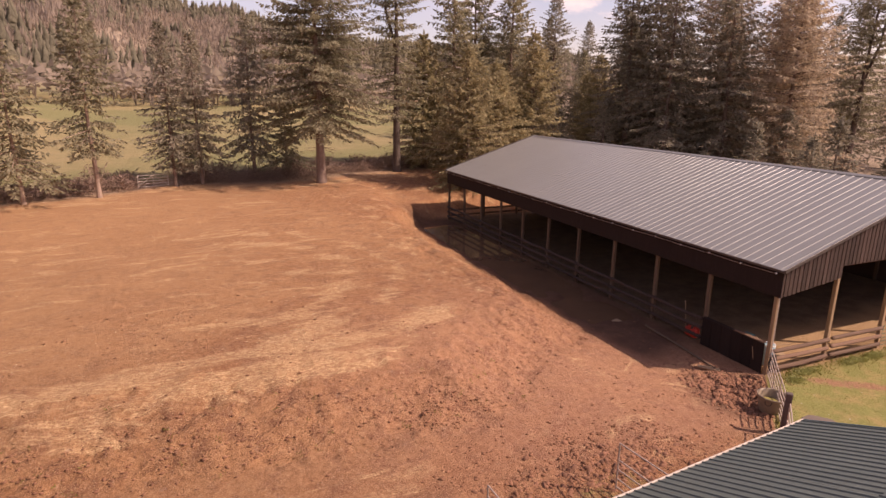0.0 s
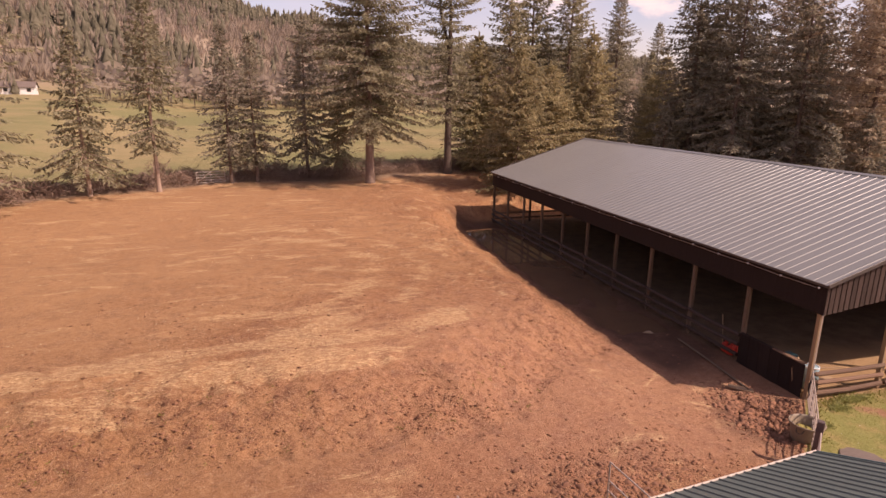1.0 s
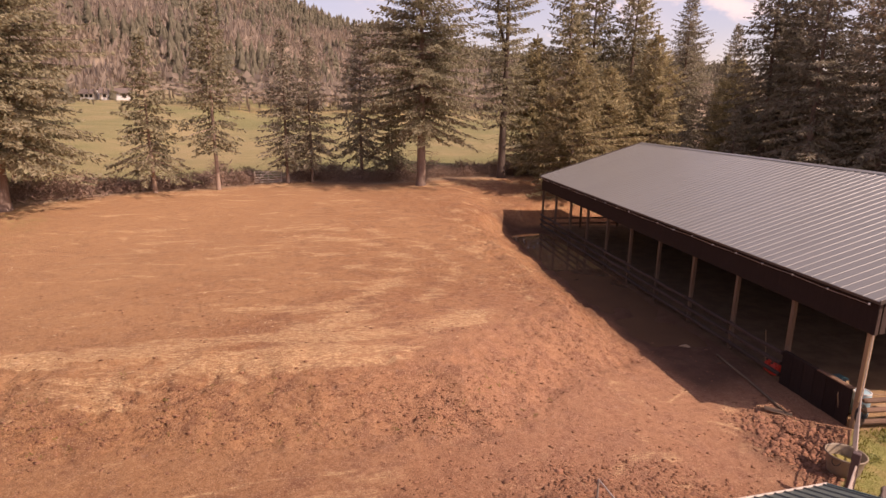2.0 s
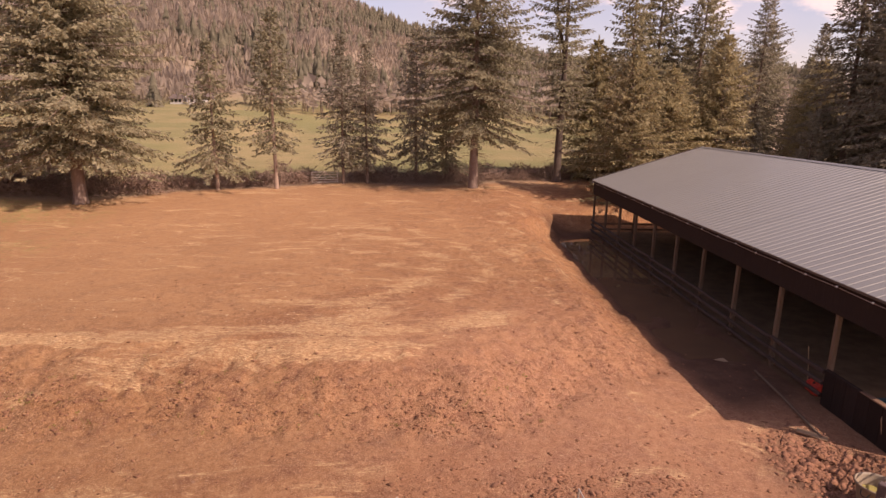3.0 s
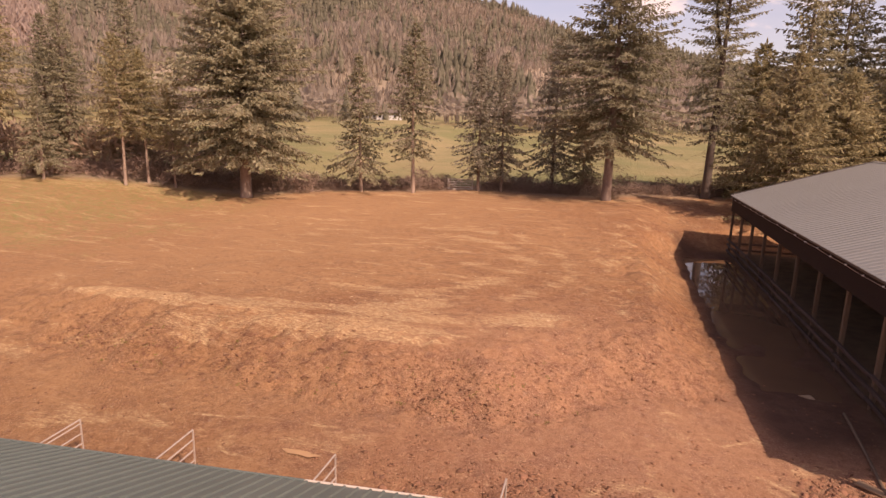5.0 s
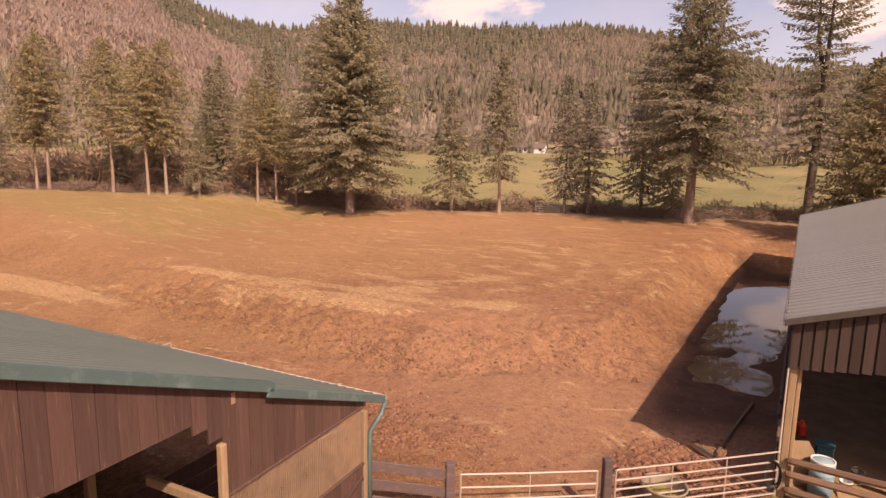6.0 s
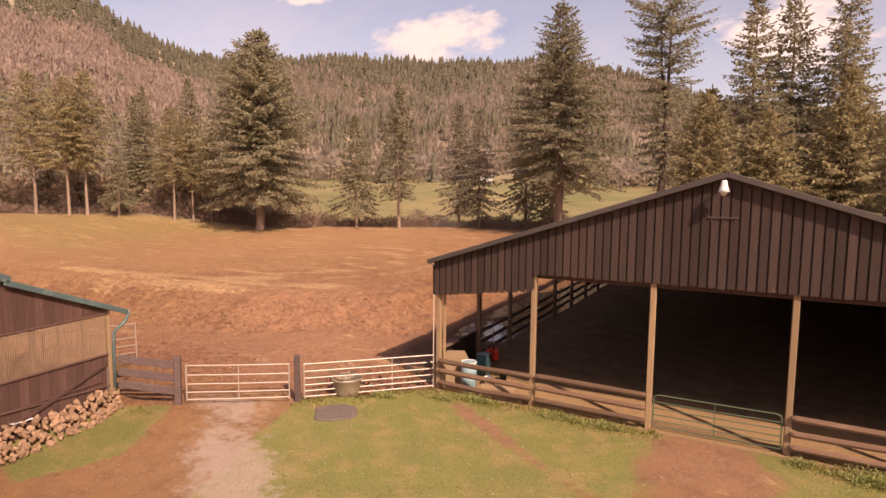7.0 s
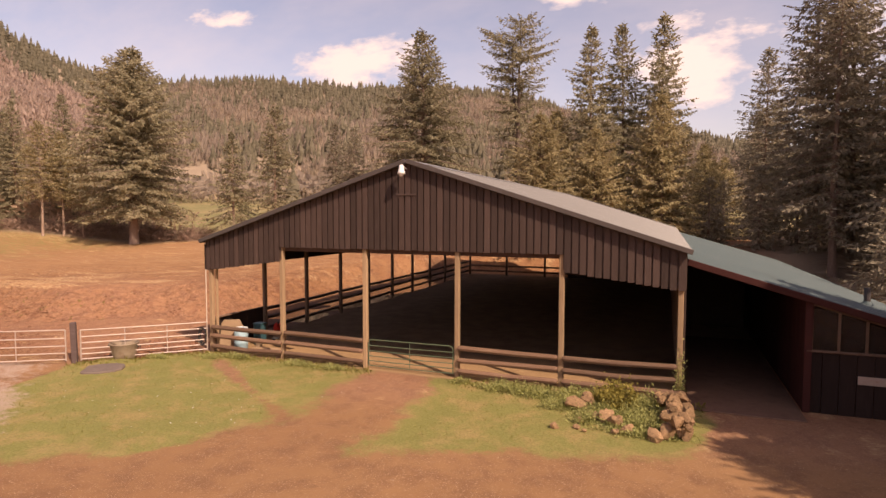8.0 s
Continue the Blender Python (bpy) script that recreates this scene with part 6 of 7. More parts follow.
big_b = conifer_meshes(27.2, 4.9, 0.24, 13, BROOM, gap=0.70, boughs=7, droop=0.12, leaf=0.35, fan=0.26, fat=1.35, missing=0.22, fork=True, dead=1.6, bark=DARK_BARK)
plant(big_b, 0.3, 51.2, "tall open-crowned conifer with a dark visible stem", ROW, 2.2)
slim_c = conifer_meshes(17.9, 3.0, 0.24, 14, SPIRE, gap=0.43, boughs=6, droop=0.22, dead=1.4, leaf=0.33, bark=PALE_BARK, fat=0.85, missing=0.14, width=0.47)
plant(slim_c, -30.3, 44.5, "slender young conifer with a long bare pale stem", ROW, 0.2)
slim_d = conifer_meshes(14.4, 3.9, 0.20, 15, YOUNG, gap=0.43, boughs=6, droop=0.3, dead=1.4, leaf=0.33, bark=PALE_BARK, fat=0.9, missing=0.16, width=0.47)
plant(slim_d, -35.7, 42.8, "small spreading conifer with a bare pale stem", ROW, 0.9)
full_f = conifer_meshes(16.0, 3.1, 0.14, 16, CONE, gap=0.41, boughs=6, droop=0.35, dead=1.2, leaf=0.33, mat=DARK_NEEDLE, fat=0.8)
plant(full_f, -24.0, 49.2, "medium conifer with branches nearly to the ground beside the field gate", ROW, 0.4)
plant(full_f, -21.5, 49.8, "medium dark conifer standing close to its neighbour", ROW, 2.6, 0.96)
dark_g = conifer_meshes(17.2, 3.5, 0.18, 17, SPIRE, gap=0.47, boughs=6, droop=0.42, dead=1.0, missing=0.18, leaf=0.35, mat=DARK_NEEDLE, fat=0.85)
plant(dark_g, -16.0, 52.2, "dark sparse conifer with drooping branches", ROW, 1.7)
plant(slim_d, -12.6, 51.6, "thin young conifer under its taller neighbours", ROW, 2.0, 0.72)
bushy = conifer_meshes(17.0, 4.8, 0.03, 18, DOME, twig=0.40, gap=0.48, boughs=8, droop=0.10, leaf=0.41, fan=0.26, mat=OLIVE_NEEDLE, missing=0.06)
shrubby = conifer_meshes(8.0, 2.7, 0.03, 28, CONE, gap=0.43, boughs=6, droop=0.15, leaf=0.33, mat=DARK_NEEDLE)
plant(bushy, 5.3, 42.0, "bushy olive conifer branched to the ground behind the barn", ROW, 0.0, 0.86)
plant(bushy, 4.6, 54.0, "bushy olive conifer branched to the ground behind the barn", ROW, 2.0, 0.95)
plant(bushy, 10.5, 45.5, "bushy olive conifer branched to the ground behind the barn", ROW, 4.0, 0.84, 0.9)
plant(bushy, 17.2, 48.5, "bushy olive conifer branched to the ground behind the barn", ROW, 5.2, 0.88, 1.1)
spire = conifer_meshes(26.4, 4.6, 0.10, 19, SPIRE, gap=0.56, boughs=6, droop=0.3, leaf=0.36, missing=0.10, width=0.46)
for i, (x, y, s) in enumerate(((8.9, 54.0, 0.99), (12.5, 55.8, 1.0), (16.8, 54.0, 1.0))):
    plant(spire, x, y, "tall narrow spire-like conifer, one of three together", ROW, i * 2.1, s)
# the thin row running off along the paddock's upper edge
thin = conifer_meshes(18.5, 3.8, 0.36, 20, DOME, gap=0.45, boughs=6, droop=0.2, dead=1.8, leaf=0.35, mat=OLIVE_NEEDLE, bark=PALE_BARK, fat=0.8)
for i, (x, y, s, m) in enumerate(((-52.4, 34.1, 0.62, thin), (-55.2, 33.5, 0.72, thin), (-55.9, 31.3, 0.78, thin), (-62.8, 28.3, 0.62, slim_d), (-67.1, 26.8, 1.0, thin), (-68.4, 25.2, 0.96, thin), (-74.6, 24.4, 1.02, thin), (-83.0, 20.9, 1.06, thin), (-84.6, 20.2, 0.95, thin), (-90.0, 18.0, 0.62, dark_g), (-76.0, 31.0, 0.62, spire), (-66.5, 35.0, 0.66, spire), (-61.0, 38.0, 0.70, spire), (-70.5, 36.0, 0.62, spire), (-82.0, 30.0, 0.66, spire), (-97.0, 17.0, 0.75, dark_g))):
    plant(m, x, y, "slim conifer with a bare pale lower stem in the upper row" if i < 9 else "dark conifer behind the upper row", ROW, i * 1.37, s)

# the wood behind and beside the barn
WOOD = "conifers of the wood beside the barn"
dense = conifer_meshes(25.0, 4.7, 0.14, 21, SPIRE, gap=0.60, boughs=7, droop=0.3, dead=1.0, leaf=0.37, twig=0.42, mat=DARK_NEEDLE, width=0.40)
feathery = conifer_meshes(25.0, 5.6, 0.07, 33, DOME, gap=0.55, boughs=8, droop=0.16, dead=1.0, leaf=0.36, twig=0.42, fan=0.25, mat=BROWN_NEEDLE, missing=0.14, loose=1.1)
woods = [dense, spire, big_b, dark_g, bushy]
r_wood = np.random.default_rng(5)
spots = []
for _ in range(900):
    x, y = r_wood.uniform(21, 78), r_wood.uniform(30, 92)
    if y < 47 - 0.0 * x and x < 31 or y < 62 - 0.55 * (x - 20) or (x - 26) * 0.2 + 96 < y:
        continue
    if all((x - a) ** 2 + (y - b) ** 2 > 6.2 ** 2 for a, b in spots):
        spots.append((x, y))
    if len(spots) == 34:
        break
for i, (x, y) in enumerate(spots):
    k = int(r_wood.choice(5, p=(0.42, 0.2, 0.12, 0.14, 0.12)))
    s = r_wood.uniform(0.7, 1.05) * (1.0, 0.92, 0.95, 1.15, 0.9)[k]
    plant(woods[k], x, y, ("dense dark conifer of the wood", "narrow spire of a conifer in the wood", "open-crowned tall conifer of the wood", "sparse dark conifer of the wood", "bushy conifer at the wood's foot")[k], WOOD, r_wood.uniform(0, 6.28), s)
for i, (x, y, s) in enumerate(((31.5, 41.0, 1.1), (36.5, 37.0, 1.12), (41.5, 32.5, 1.08), (60.0, 37.0, 1.0), (34.0, 46.0, 1.15), (40.0, 42.0, 1.12), (47.0, 38.5, 1.1))):
    brown = i in (2, 5, 6)
    plant(feathery if brown else (dense, dense, spire, big_b)[i % 4], x, y, "tall feathery brown-needled conifer at the wood's near edge" if brown else "tall dark conifer at the wood's near edge", WOOD, i * 1.9, s)
plant(dense, 31.5, 48.5, "tall dark conifer at the wood's near edge", WOOD, 0.7, 1.14)


# dark undergrowth of young trees beyond the lean-to
for i, (x, y, s) in enumerate(((30.0, 14.0, 0.9), (34.0, 13.0, 1.0), (31.0, 21.5, 1.0), (36.0, 22.5, 1.2), (32.5, 29.0, 1.1), (38.5, 30.0, 1.3), (41.5, 19.5, 1.3), (22.0, 50.0, 0.9), (26.5, 46.5, 1.0), (30.5, 51.0, 1.1), (24.0, 57.5, 0.9), (33.5, 45.5, 1.0), (36.5, 51.5, 1.2), (28.0, 60.0, 1.0), (18.5, 54.5, 0.8), (40.0, 46.0, 1.2), (44.0, 41.0, 1.2), (48.0, 35.0, 1.2), (37.0, 40.0, 1.1))):
    plant(shrubby, x, y, "young conifer branched to the ground at the wood's edge", WOOD, i * 2.3, s)


# out-of-view trees beside the yard whose shade falls on the lean-to's apron
# the last six, farther off, are added only to block sky light
for i, (x, y, s) in enumerate(((29.4, -4.8, 0.79), (29.0, -1.4, 0.72), (30.4, -10.4, 0.76), (30.4, -7.4, 0.82), (33.5, -12.0, 1.3), (35.0, -4.0, 1.6), (27.6, -5.6, 1.1), (28.2, -8.0, 1.1), (27.4, -3.4, 1.05), (52.0, -8.0, 1.0), (50.0, -24.0, 1.0), (58.0, -16.0, 1.05), (41.0, -9.0, 0.85), (46.0, -17.0, 0.95), (44.0, 3.0, 0.8))):
    plant(bushy if i < 4 else shrubby if i < 9 else dark_g, x, y, "out-of-view conifer placed to shade the yard", WOOD, i * 1.3, s)


# ---- hedge of brambles, field gate, far house ----
def twig_bush(seed, n, spread):
    r = np.random.default_rng(seed)
    base = r.normal(size=(n, 3)) * np.array((spread * 0.42, spread * 0.32, 0.0))
    base[:, 2] = r.random(n) * 1.15 * np.exp(-(base[:, 0] ** 2 + base[:, 1] ** 2) / spread ** 2)
    a = r.normal(size=(n, 3)) * np.array((1.0, 1.0, 0.8)) + np.array((0, 0, 0.25))
    return kites(base, a, r.uniform(0.16, 0.56, n), 0.11, r)


BRAMBLES = [array_mesh("cane_tangle", *twig_bush(70 + k, 560, 1.9), TWIG) for k in range(3)]
r_hedge = np.random.default_rng(8)
count = 0
for x in np.arange(-92, 14, 2.1):
    for row in (1.2, 3.0, 4.8):
        if -28.5 < x < -24.2:
            continue
        px, py = x + r_hedge.uniform(-0.7, 0.7), float(hedge_y(x)) + row + r_hedge.uniform(-0.7, 0.7)
        b = thing("bramble_bush", "tangled leafless brown bramble along the paddock edge", "bush", "hedge brambles", at=Matrix.Translation((px, py, gz(px, py) - 0.05)) @ Matrix.Rotation(r_hedge.uniform(0, 6.28), 4, "Z") @ Matrix.Diagonal((*(r_hedge.uniform(0.9, 1.5, 2)), r_hedge.uniform(0.6, 1.1) * (1.9 if r_hedge.random() < 0.2 else 1.15) * (1.35 if -64 < x < -41 else 1.0), 1)))
        tagged(part("cane_tangle", BRAMBLES[count % 3], TWIG, b), kind="stuff")
        count += 1

fg = (-27.4, 48.6)
tube_gate("pasture_gate", (*fg, gz(*fg)), (-24.7, 49.4, gz(-24.7, 49.4)), [0.15, 0.42, 0.68, 0.95, 1.25], "pale braced farm gate leading into the far pasture", WHITE_TRIM, uprights=2, radius=0.035, brace=True)


def far_house(x, y, turn, w, d, h, label):
    z = gz(x, y)
    house = thing("farm_house", label, "house", "far houses", at=pose(x, y, z, 0, 0, turn))
    s = Shape().block((0, 0, h / 2 - 0.4), (w, d, h + 0.8), edge=0.05)
    s.add([(-w / 2, -d / 2, h), (-w / 2, d / 2, h), (-w / 2, 0, h + d * 0.3), (w / 2, -d / 2, h), (w / 2, d / 2, h), (w / 2, 0, h + d * 0.3)], [(0, 2, 1), (3, 4, 5)])
    part("wall", s, WHITE, house)
    for q in (-1, 1):
        part("roof", Shape().add([(-w / 2 - 0.5, q * (d / 2 + 0.5), h - 0.3), (w / 2 + 0.5, q * (d / 2 + 0.5), h - 0.3), (w / 2 + 0.5, 0, h + d * 0.3 + 0.1), (-w / 2 - 0.5, 0, h + d * 0.3 + 0.1), (-w / 2 - 0.5, q * (d / 2 + 0.5), h - 0.45), (w / 2 + 0.5, q * (d / 2 + 0.5), h - 0.45)], [(0, 1, 2, 3), (0, 4, 5, 1)]), CONCRETE, house)
    for k in range(3):
        win = part("window", Shape().block((-w / 3 + k * w / 3, -d / 2 - 0.03, h * 0.55), (1.4, 0.08, 1.3)), FRAME_WOOD, house)
        part("pane", Shape().block((-w / 3 + k * w / 3, -d / 2 - 0.08, h * 0.55), (1.2, 0.03, 1.1)), BLACK, win)


far_house(-112.5, 248, 8, 11, 6, 2.9, "long low white farm house under the hills")
far_house(-123.5, 251, -14, 6, 5, 2.6, "small white outbuilding beside the far house")


# ---- forest on the hills ----
def far_conifer(tiers=4, seed=2, sides=8):
    """A small slim conifer, one metre high: ragged drooping skirts of boughs, one above another."""
    r = np.random.default_rng(seed)
    verts, faces = [], []
    for k in range(tiers):
        t = k / tiers
        rim, top = 0.06 + 0.80 * t, min(1.0, 0.36 + 0.76 * t)
        reach = 0.20 * (1 - t) ** 0.85 + 0.015
        n = len(verts)
        verts.append((r.normal() * 0.008, r.normal() * 0.008, top))
        for q in range(sides):
            th = (q + 0.4 * k + r.uniform(-0.25, 0.25)) * 2 * math.pi / sides
            far = reach * (1.25 if q % 2 else 0.72) * r.uniform(0.8, 1.2)
            verts.append((far * math.cos(th), far * math.sin(th), rim + r.uniform(-0.03, 0.03) - (0.03 if q % 2 else -0.02)))
        faces += [(n, n + 1 + q, n + 1 + (q + 1) % sides) for q in range(sides)]
    n = len(verts)
    verts += [(0.0, 0.0, 0.93)] + [(0.14 * math.cos(q * 1.05), 0.14 * math.sin(q * 1.05), 0.0) for q in range(6)]
    faces += [(n, n + 1 + q, n + 1 + (q + 1) % 6) for q in range(6)]
    return np.array(verts), np.array(faces)


def far_bare(n=12):
    """A small leafless crown, one metre high: a stem and a haze of fine twig fans."""
    r = np.random.default_rng(3)
    d = r.normal(size=(n, 3)) * np.array((1, 1, 0.8)) + np.array((0, 0, 0.25))
    d /= np.linalg.norm(d, axis=1)[:, None]
    c = np.array((0, 0, 0.52)) + d * r.uniform(0.08, 0.34, (n, 1))
    size = r.uniform(0.16, 0.32, n) * (14 / n) ** 0.4
    if n < 30:
        v, f = sprays(c, d * np.array((1, 1, 0.5)) + np.array((0, 0, 0.15)), size, 0.85, 0.55, r)
    else:
        v, f = kites(c, d + np.array((0, 0, 0.5)), size, 0.35, r)
    s, sf = kites(np.zeros((2, 3)), np.array(((0.0, 0.02, 1.0), (0.02, 0.0, 1.0))), np.array((0.6, 0.6)), 0.05, r)
    return np.concatenate([v, s]), np.concatenate([f, sf + len(v)])


def far_alder(n=16, spread=0.16, seed=12):
    """A leafless alder clump, one metre high: upright twigs fanning out of a few stems."""
    r = np.random.default_rng(seed)
    base = np.concatenate([r.normal(size=(n, 2)) * spread, r.uniform(0.0, 0.45, (n, 1))], 1)
    way = np.concatenate([r.normal(size=(n, 2)) * 0.22, np.ones((n, 1))], 1)
    return kites(base, way, r.uniform(0.35, 0.58, n), 0.19, r)


def forest(name, template, x, y, high, wide, mat, label):
    v, f = template
    r = np.random.default_rng(len(x))
    turn = r.uniform(0, 6.28, len(x))
    c, s = np.cos(turn)[:, None], np.sin(turn)[:, None]
    px = (v[None, :, 0] * c - v[None, :, 1] * s) * (high * wide)[:, None] + x[:, None]
    py = (v[None, :, 0] * s + v[None, :, 1] * c) * (high * wide)[:, None] + y[:, None]
    pz = v[None, :, 2] * high[:, None] + (ground_z(x, y) - 0.4)[:, None]
    verts = np.stack([px, py, pz], 2).reshape(-1, 3)
    faces = (f[None] + (np.arange(len(x)) * len(v))[:, None, None]).reshape(-1, 3)
    return tagged(new(name, array_mesh(name, verts, faces, mat)), label, "forest", kind="stuff")


r_hill = np.random.default_rng(17)
n_hill = 24000
az = np.radians(r_hill.uniform(-82, 34, n_hill))
rad = np.sqrt(r_hill.uniform(285.0 ** 2, 930.0 ** 2, n_hill))
hx, hy = rad * np.sin(az), rad * np.cos(az) - 18
kind_map = value_noise(hx, hy, 75, 41) * 0.6 + value_noise(hx, hy, 28, 42) * 0.4
left_bare = step(-47, -53, np.degrees(az)) * step(450, 510, rad) * step(790, 720, rad) - 0.5 * step(-48, -56, np.degrees(az)) * step(770, 820, rad)
open_spot = (value_noise(hx, hy, 60, 43) > 0.80) & (rad < 380)
near_open = (rad < 330) & (value_noise(hx, hy, 45, 44) > 0.45)
slope_open = (np.degrees(az) > -14) & (rad < 560) & (r_hill.random(n_hill) < 0.6 * step(-16, -8, np.degrees(az)))
keep = ~open_spot & ~near_open & ~slope_open
is_bare = (kind_map + 0.45 * left_bare - 0.12 * step(760, 860, rad) + 0.12 * step(560, 420, rad) + 0.13 * step(-52, -40, np.degrees(az)) * step(840, 700, rad) + r_hill.normal(size=n_hill) * 0.12) > 0.578
con, bare_sel = keep & ~is_bare, keep & is_bare
alder = bare_sel & (left_bare > 0.4)
bare_sel = bare_sel & ~alder
for nearer in (False, True):
    some = con & ((rad < 440) == nearer)
    forest("hill_conifers", far_conifer(9, 4, 9) if nearer else far_conifer(), hx[some], hy[some], 7 + 13 * r_hill.random(some.sum()) ** 1.5, r_hill.uniform(0.8, 1.2 if nearer else 1.4, some.sum()), FAR_NEEDLE, "dark conifers on the lower slopes" if nearer else "dark conifers covering the hills behind the pasture")
forest("hill_bare_trees", far_alder(14, 0.20, 14), hx[bare_sel], hy[bare_sel], r_hill.uniform(7, 13, bare_sel.sum()), r_hill.uniform(0.9, 1.5, bare_sel.sum()), FAR_BARE, "leafless pinkish-brown trees on the hillside")

forest("hill_alders", far_alder(), hx[alder], hy[alder], r_hill.uniform(9, 14, alder.sum()), r_hill.uniform(1.1, 1.7, alder.sum()), FAR_ALDER, "dense pinkish leafless alders on the bare slope")

# bare thicket behind the upper row
n_t = 260
tx = r_hill.uniform(-118, -49, n_t)
ty = hedge_y(tx) + r_hill.uniform(4.0, 16.0, n_t) + 4 * step(-60, -100, tx)
forest("thicket", far_bare(90), tx, ty, r_hill.uniform(3.0, 6.5, n_t) * (0.75 + 0.25 * step(-52, -60, tx)), r_hill.uniform(1.0, 1.5, n_t), THICKET, "leafless brown thicket behind the upper row of trees")

# scattered trees on the pasture's far side
n_f = 420
az = np.radians(r_hill.uniform(-80, 12, n_f))
rad = r_hill.uniform(215, 300, n_f)
fx, fy = rad * np.sin(az), rad * np.cos(az) - 18
clear = (np.abs(np.degrees(az) + 22.5) > 4.5) | (rad > 296)
fx, fy, n_f = fx[clear], fy[clear], int(clear.sum())
sel = value_noise(fx, fy, 50, 51) > 0.6
forest("pasture_edge_trees", far_conifer(10, 5, 9), fx[sel], fy[sel], r_hill.uniform(7, 16, sel.sum()), r_hill.uniform(0.9, 1.4, sel.sum()), FAR_NEEDLE, "conifers at the pasture's far edge")
forest("pasture_edge_bare_trees", far_bare(), fx[~sel], fy[~sel], r_hill.uniform(7, 14, (~sel).sum()), r_hill.uniform(1.0, 1.5, (~sel).sum()), FAR_BARE, "leafless trees at the pasture's far edge")


# ---- loose stuff on the ground ----
def scatter_clods():
    r = np.random.default_rng(23)
    n = 90000
    x, y = r.uniform(-32, -0.5, n), r.uniform(-5.5, 14, n)
    d = bank_depth(x, y)
    want = np.exp(-((d - 1.6) / 1.3) ** 2) * (0.35 + 0.65 * value_noise(x, y, 4.0, 63)) * (1 - 0.5 * step(-14, -9, x)) + 1.3 * np.exp(-(((x + 2.6) / 1.5) ** 2 + ((y + 1.4) / 2.0) ** 2)) + 0.7 * np.exp(-(((x + 10.5) / 4.0) ** 2 + ((y + 2.6) / 1.4) ** 2)) + 0.03 + 0.03 * step(-17, -11, x) * step(5.0, 2.0, y)
    want *= 0.35 + 1.3 * value_noise(x, y, 1.6, 61) ** 2
    ok = (r.random(n) < want) & (y > np.minimum(0.99 * x + 0.15, 9.0) * (x > -8) - 9.0 * (x <= -8))
    x, y = x[ok], y[ok]
    base = np.array(((1, 0, 0), (0, 1, 0), (-1, 0, 0), (0, -1, 0), (0.1, 0.1, 0.9), (0, 0, -0.7)), float)
    faces = np.array(((0, 1, 4), (1, 2, 4), (2, 3, 4), (3, 0, 4), (1, 0, 5), (2, 1, 5), (3, 2, 5), (0, 3, 5)))
    k = len(x)
    jit = base[None] * r.uniform(0.55, 1.3, (k, 6, 1)) + r.normal(size=(k, 6, 3)) * 0.18
    size = ((0.019 + 0.065 * r.random(k) ** 4) * (1 + 0.9 * np.exp(-(((x + 2.6) / 1.6) ** 2 + ((y + 1.2) / 2.0) ** 2))))[:, None, None]
    verts = jit * size * np.array((1.35, 1.1, 0.5)) + np.stack([x, y, ground_z(x, y)], 1)[:, None, :]
    f = (faces[None] + (np.arange(k) * 6)[:, None, None]).reshape(-1, 3)
    tagged(new("dirt_clods", array_mesh("dirt_clods", verts.reshape(-1, 3), f, CLOD)), "trampled red-brown clods of earth on the bank and mud", "clods", kind="stuff")


def mud_lumps():
    """Hoof-churned lumps of wet mud by the barn corner and behind the stable."""
    r = np.random.default_rng(53)
    spots = np.concatenate([r.normal(size=(1500, 2)) * (0.75, 0.95) + (-2.6, -0.7), r.normal(size=(420, 2)) * (1.7, 0.5) + (-10.9, -3.2)])
    spots = spots[spots[:, 1] > 0.99 * spots[:, 0] + 0.3 - 20 * (spots[:, 0] < -8)]
    x, y = spots[:, 0], spots[:, 1]
    k = len(x)
    t = np.arange(6) * math.pi / 3
    ring = np.stack([np.cos(t), np.sin(t), np.zeros(6) - 0.25], 1)
    base = np.concatenate([ring, ring * np.array((0.62, 0.62, 0)) + np.array((0, 0, 0.42)), ((0.08, 0.05, 0.6),)])
    faces = np.array([(j, (j + 1) % 6, 6 + (j + 1) % 6) for j in range(6)] + [(j, 6 + (j + 1) % 6, 6 + j) for j in range(6)] + [(6 + j, 6 + (j + 1) % 6, 12) for j in range(6)])
    jit = base[None] * r.uniform(0.65, 1.3, (k, 13, 1)) + r.normal(size=(k, 13, 3)) * 0.17
    turn = r.uniform(0, 6.28, k)
    c, s = np.cos(turn)[:, None], np.sin(turn)[:, None]
    size = 0.030 + 0.095 * r.random(k) ** 3
    px, py = jit[:, :, 0] * 1.35, jit[:, :, 1]
    verts = np.stack([(px * c - py * s) * size[:, None] + x[:, None], (px * s + py * c) * size[:, None] + y[:, None], jit[:, :, 2] * size[:, None] + ground_z(x, y)[:, None]], 2)
    f = (faces[None] + (np.arange(k) * 13)[:, None, None]).reshape(-1, 3)
    tagged(new("mud_lumps", array_mesh("mud_lumps", verts.reshape(-1, 3), f, MUD)), "dark churned lumps of wet mud trampled by hooves", "mud", kind="stuff")


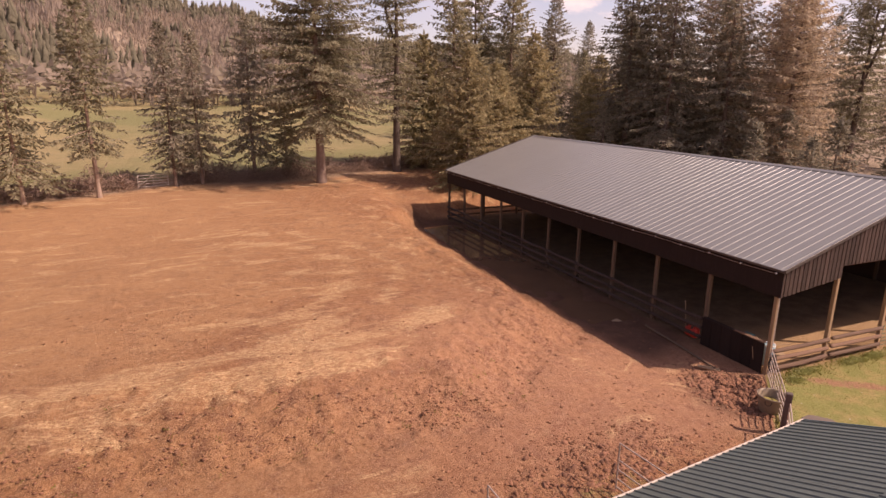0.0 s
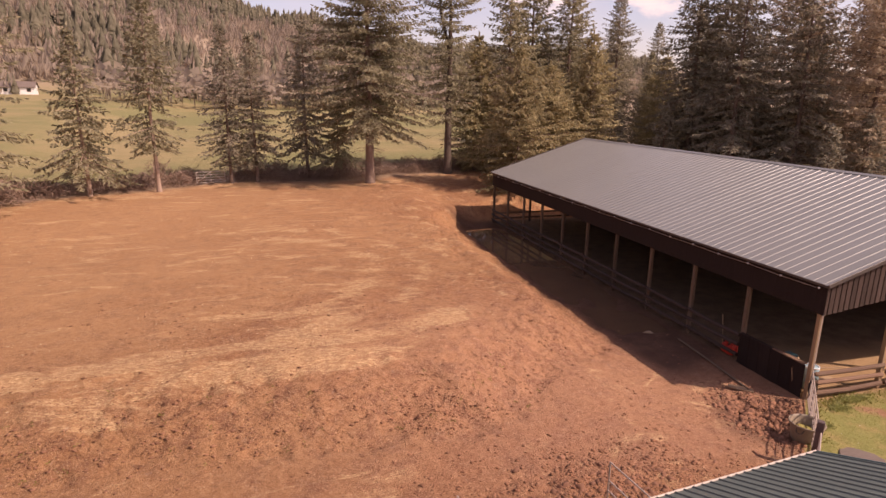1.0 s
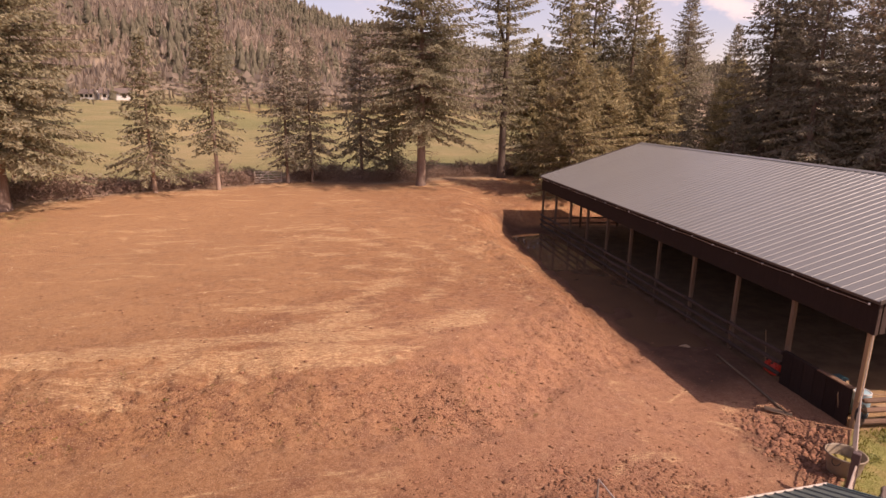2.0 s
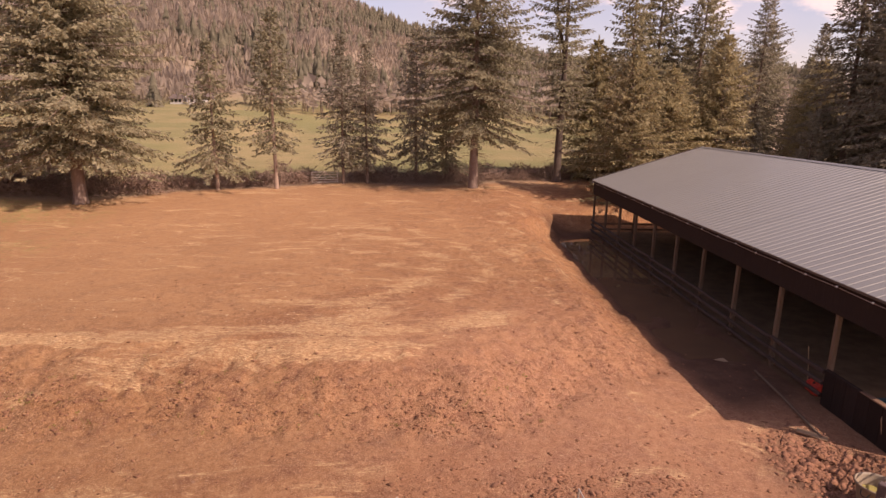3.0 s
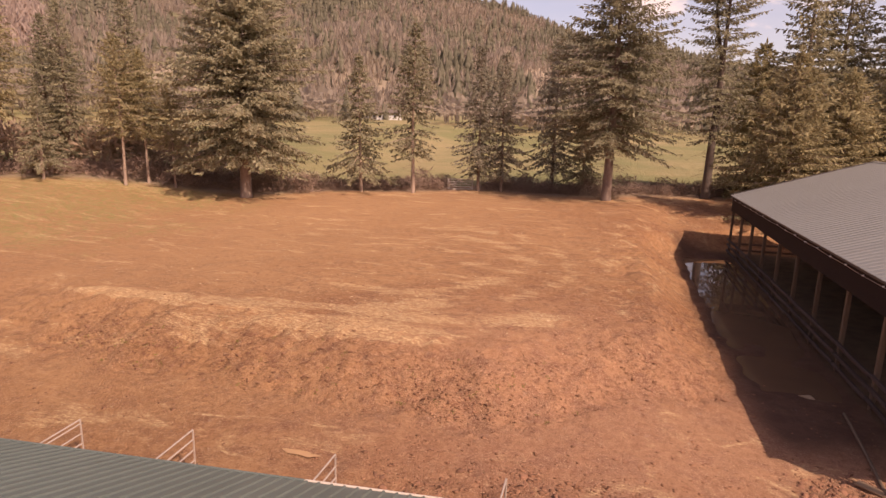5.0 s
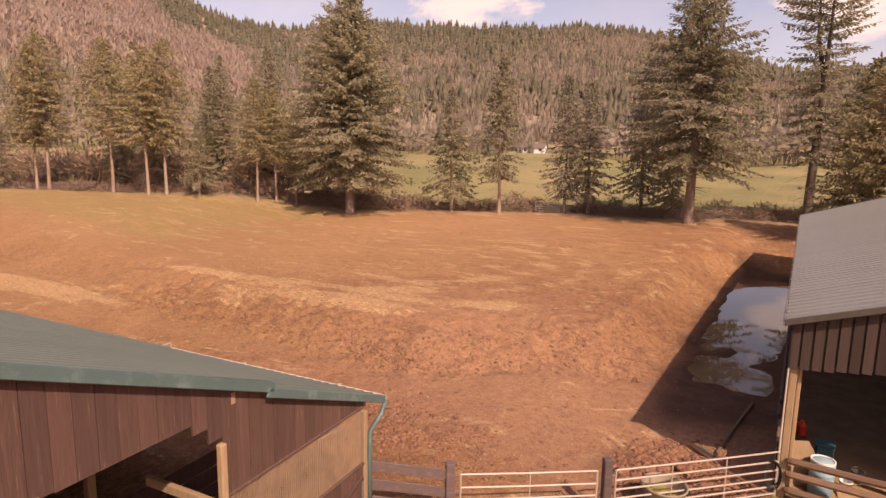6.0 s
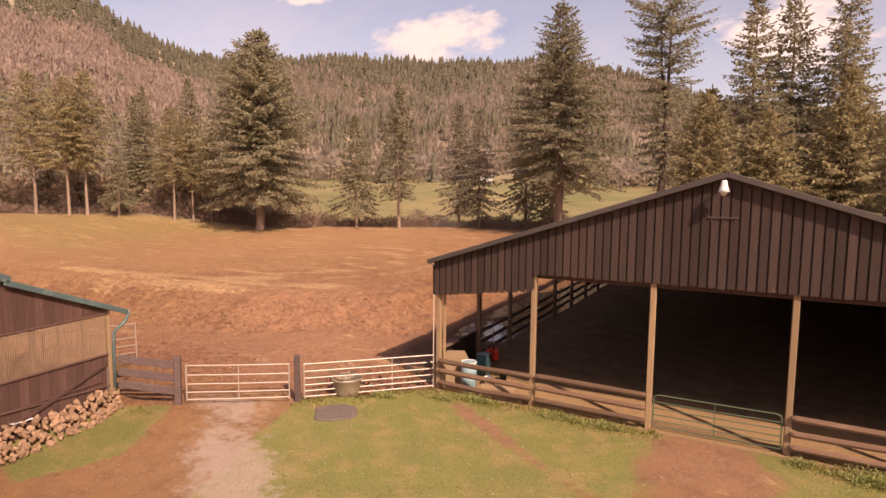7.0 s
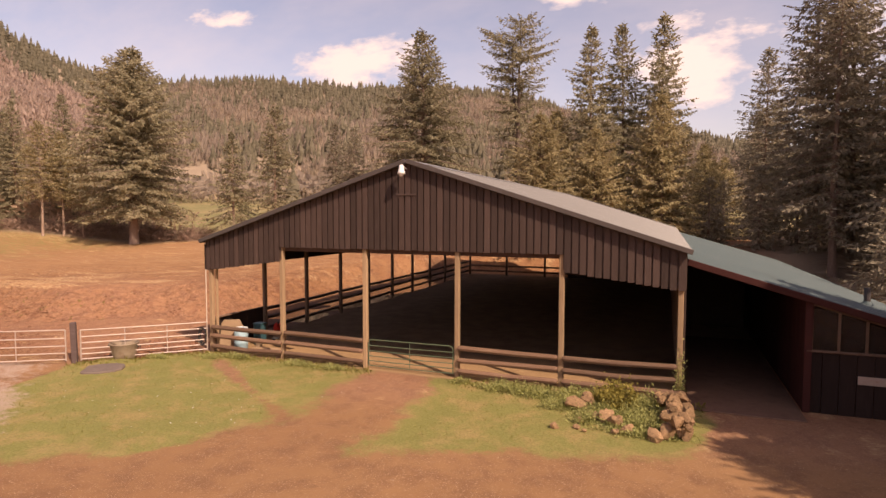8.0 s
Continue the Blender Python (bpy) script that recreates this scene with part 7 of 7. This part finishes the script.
def scatter_straw():
    r = np.random.default_rng(29)
    n = 30000
    x, y = r.uniform(-36, -4, n), r.uniform(-4, 30, n)
    want = np.exp(-((y - 4.4 - 0.17 * (x + 20)) / 1.0) ** 2) * 0.22 * step(-12, -20, x) + 0.3 * np.exp(-(((x + 25.5) / 2.5) ** 2 + ((y + 2.2) / 0.8) ** 2)) + 0.6 * np.exp(-(((x + 17.6) / 1.1) ** 2 + ((y - 9.0) / 0.9) ** 2)) + 0.5 * np.exp(-(((x + 12.4) / 1.2) ** 2 + ((y - 8.0) / 0.8) ** 2)) + 0.06 * step(2, 6, bank_depth(x, y))
    want *= step(0.4, 0.75, value_noise(x * 0.4, y, 1.1, 71)) * 1.6
    ok = r.random(n) < want
    x, y = x[ok], y[ok]
    k = len(x)
    a = np.stack([r.normal(size=k), r.normal(size=k), r.normal(size=k) * 0.15], 1)
    v, f = kites(np.stack([x, y, ground_z(x, y) + 0.02], 1), a, r.uniform(0.06, 0.19, k), 0.14, r)
    tagged(new("straw_litter", array_mesh("straw_litter", v, f, STRAW)), "pale trampled straw strewn in bands over the soil", "straw", kind="stuff")


def scatter_grass():
    r = np.random.default_rng(31)
    n = 52000
    x, y = r.uniform(-8, 19, n), r.uniform(-10, 0.2, n)
    g_yard = step(-3.7, -3.2, x + 0.35 * (y + 3.5)) * (y < np.minimum(0.93 * x, 0.0) - 0.1) * step(-0.6, 0.8, y + 9.0 - 0.40 * (x - 5.3))
    lane = np.abs(x - 9.3) * np.interp(y, [-10, -5, 0], [0.55, 0.75, 1.0])
    g_yard = g_yard * step(1.2, 2.0, lane) + (x < -5.6) * (x > -7.1) * (y < -6.9) * (y > -9.6)
    edge = 0.35 + 0.65 * np.exp(-((y - np.minimum(0.93 * x, 0.0) + 0.7) / 0.8) ** 2)
    ok = r.random(n) < g_yard * edge * (0.3 + 0.9 * value_noise(x, y, 1.2, 81))
    x, y = x[ok], y[ok]
    k = len(x)
    a = np.stack([r.normal(size=k) * 0.5, r.normal(size=k) * 0.5, np.ones(k)], 1)
    tallness = r.uniform(0.025, 0.07, k) * (1 + 1.8 * np.exp(-((y - np.minimum(0.93 * x, 0.0) + 0.4) / 0.5) ** 2))
    v, f = kites(np.stack([x, y, ground_z(x, y) - 0.01], 1), a, tallness, 0.3, r)
    tagged(new("yard_grass", array_mesh("yard_grass", v, f, BLADE)), "short worn yellow-green grass in the yard", "grass", kind="stuff")


def scatter_bank_tufts():
    r = np.random.default_rng(37)
    n = 220
    x, y = r.uniform(-32, -9, n), r.uniform(-1, 5, n)
    ok = (r.random(n) < np.exp(-((bank_depth(x, y) - 1.8) / 1.3) ** 2)) & (value_noise(x, y, 2.2, 91) > 0.45)
    x, y = np.repeat(x[ok], 9), np.repeat(y[ok], 9)
    x, y = x + r.normal(size=len(x)) * 0.06, y + r.normal(size=len(x)) * 0.06
    a = np.stack([r.normal(size=len(x)) * 0.8, r.normal(size=len(x)) * 0.8, np.ones(len(x))], 1)
    v, f = kites(np.stack([x, y, ground_z(x, y) - 0.01], 1), a, r.uniform(0.05, 0.12, len(x)), 0.3, r)
    tagged(new("bank_tufts", array_mesh("bank_tufts", v, f, BLADE)), "small green weed tufts on the trampled bank", "weeds", kind="stuff")


def scatter_flowers():
    r = np.random.default_rng(41)
    n = 110
    x, y = r.uniform(-5.5, 8.5, n), r.uniform(-8.5, -1.5, n)
    ok = (x + 0.35 * (y + 3.5) > -3.0) & (y < np.minimum(0.93 * x, 0.0) - 0.4) & (value_noise(x, y, 1.5, 95) > 0.4)
    x, y = np.repeat(x[ok], 3), np.repeat(y[ok], 3)
    k = len(x)
    a = np.stack([r.normal(size=k), r.normal(size=k), 0.3 * np.ones(k)], 1)
    v, f = kites(np.stack([x, y, ground_z(x, y) + 0.05], 1), a, r.uniform(0.014, 0.028, k), 0.7, r)
    tagged(new("yard_flowers", array_mesh("yard_flowers", v, f, WHITE)), "tiny white flowers scattered in the yard grass", "flowers", kind="stuff")


scatter_flowers()
scatter_bank_tufts()
scatter_clods()
mud_lumps()
scatter_straw()
scatter_grass()
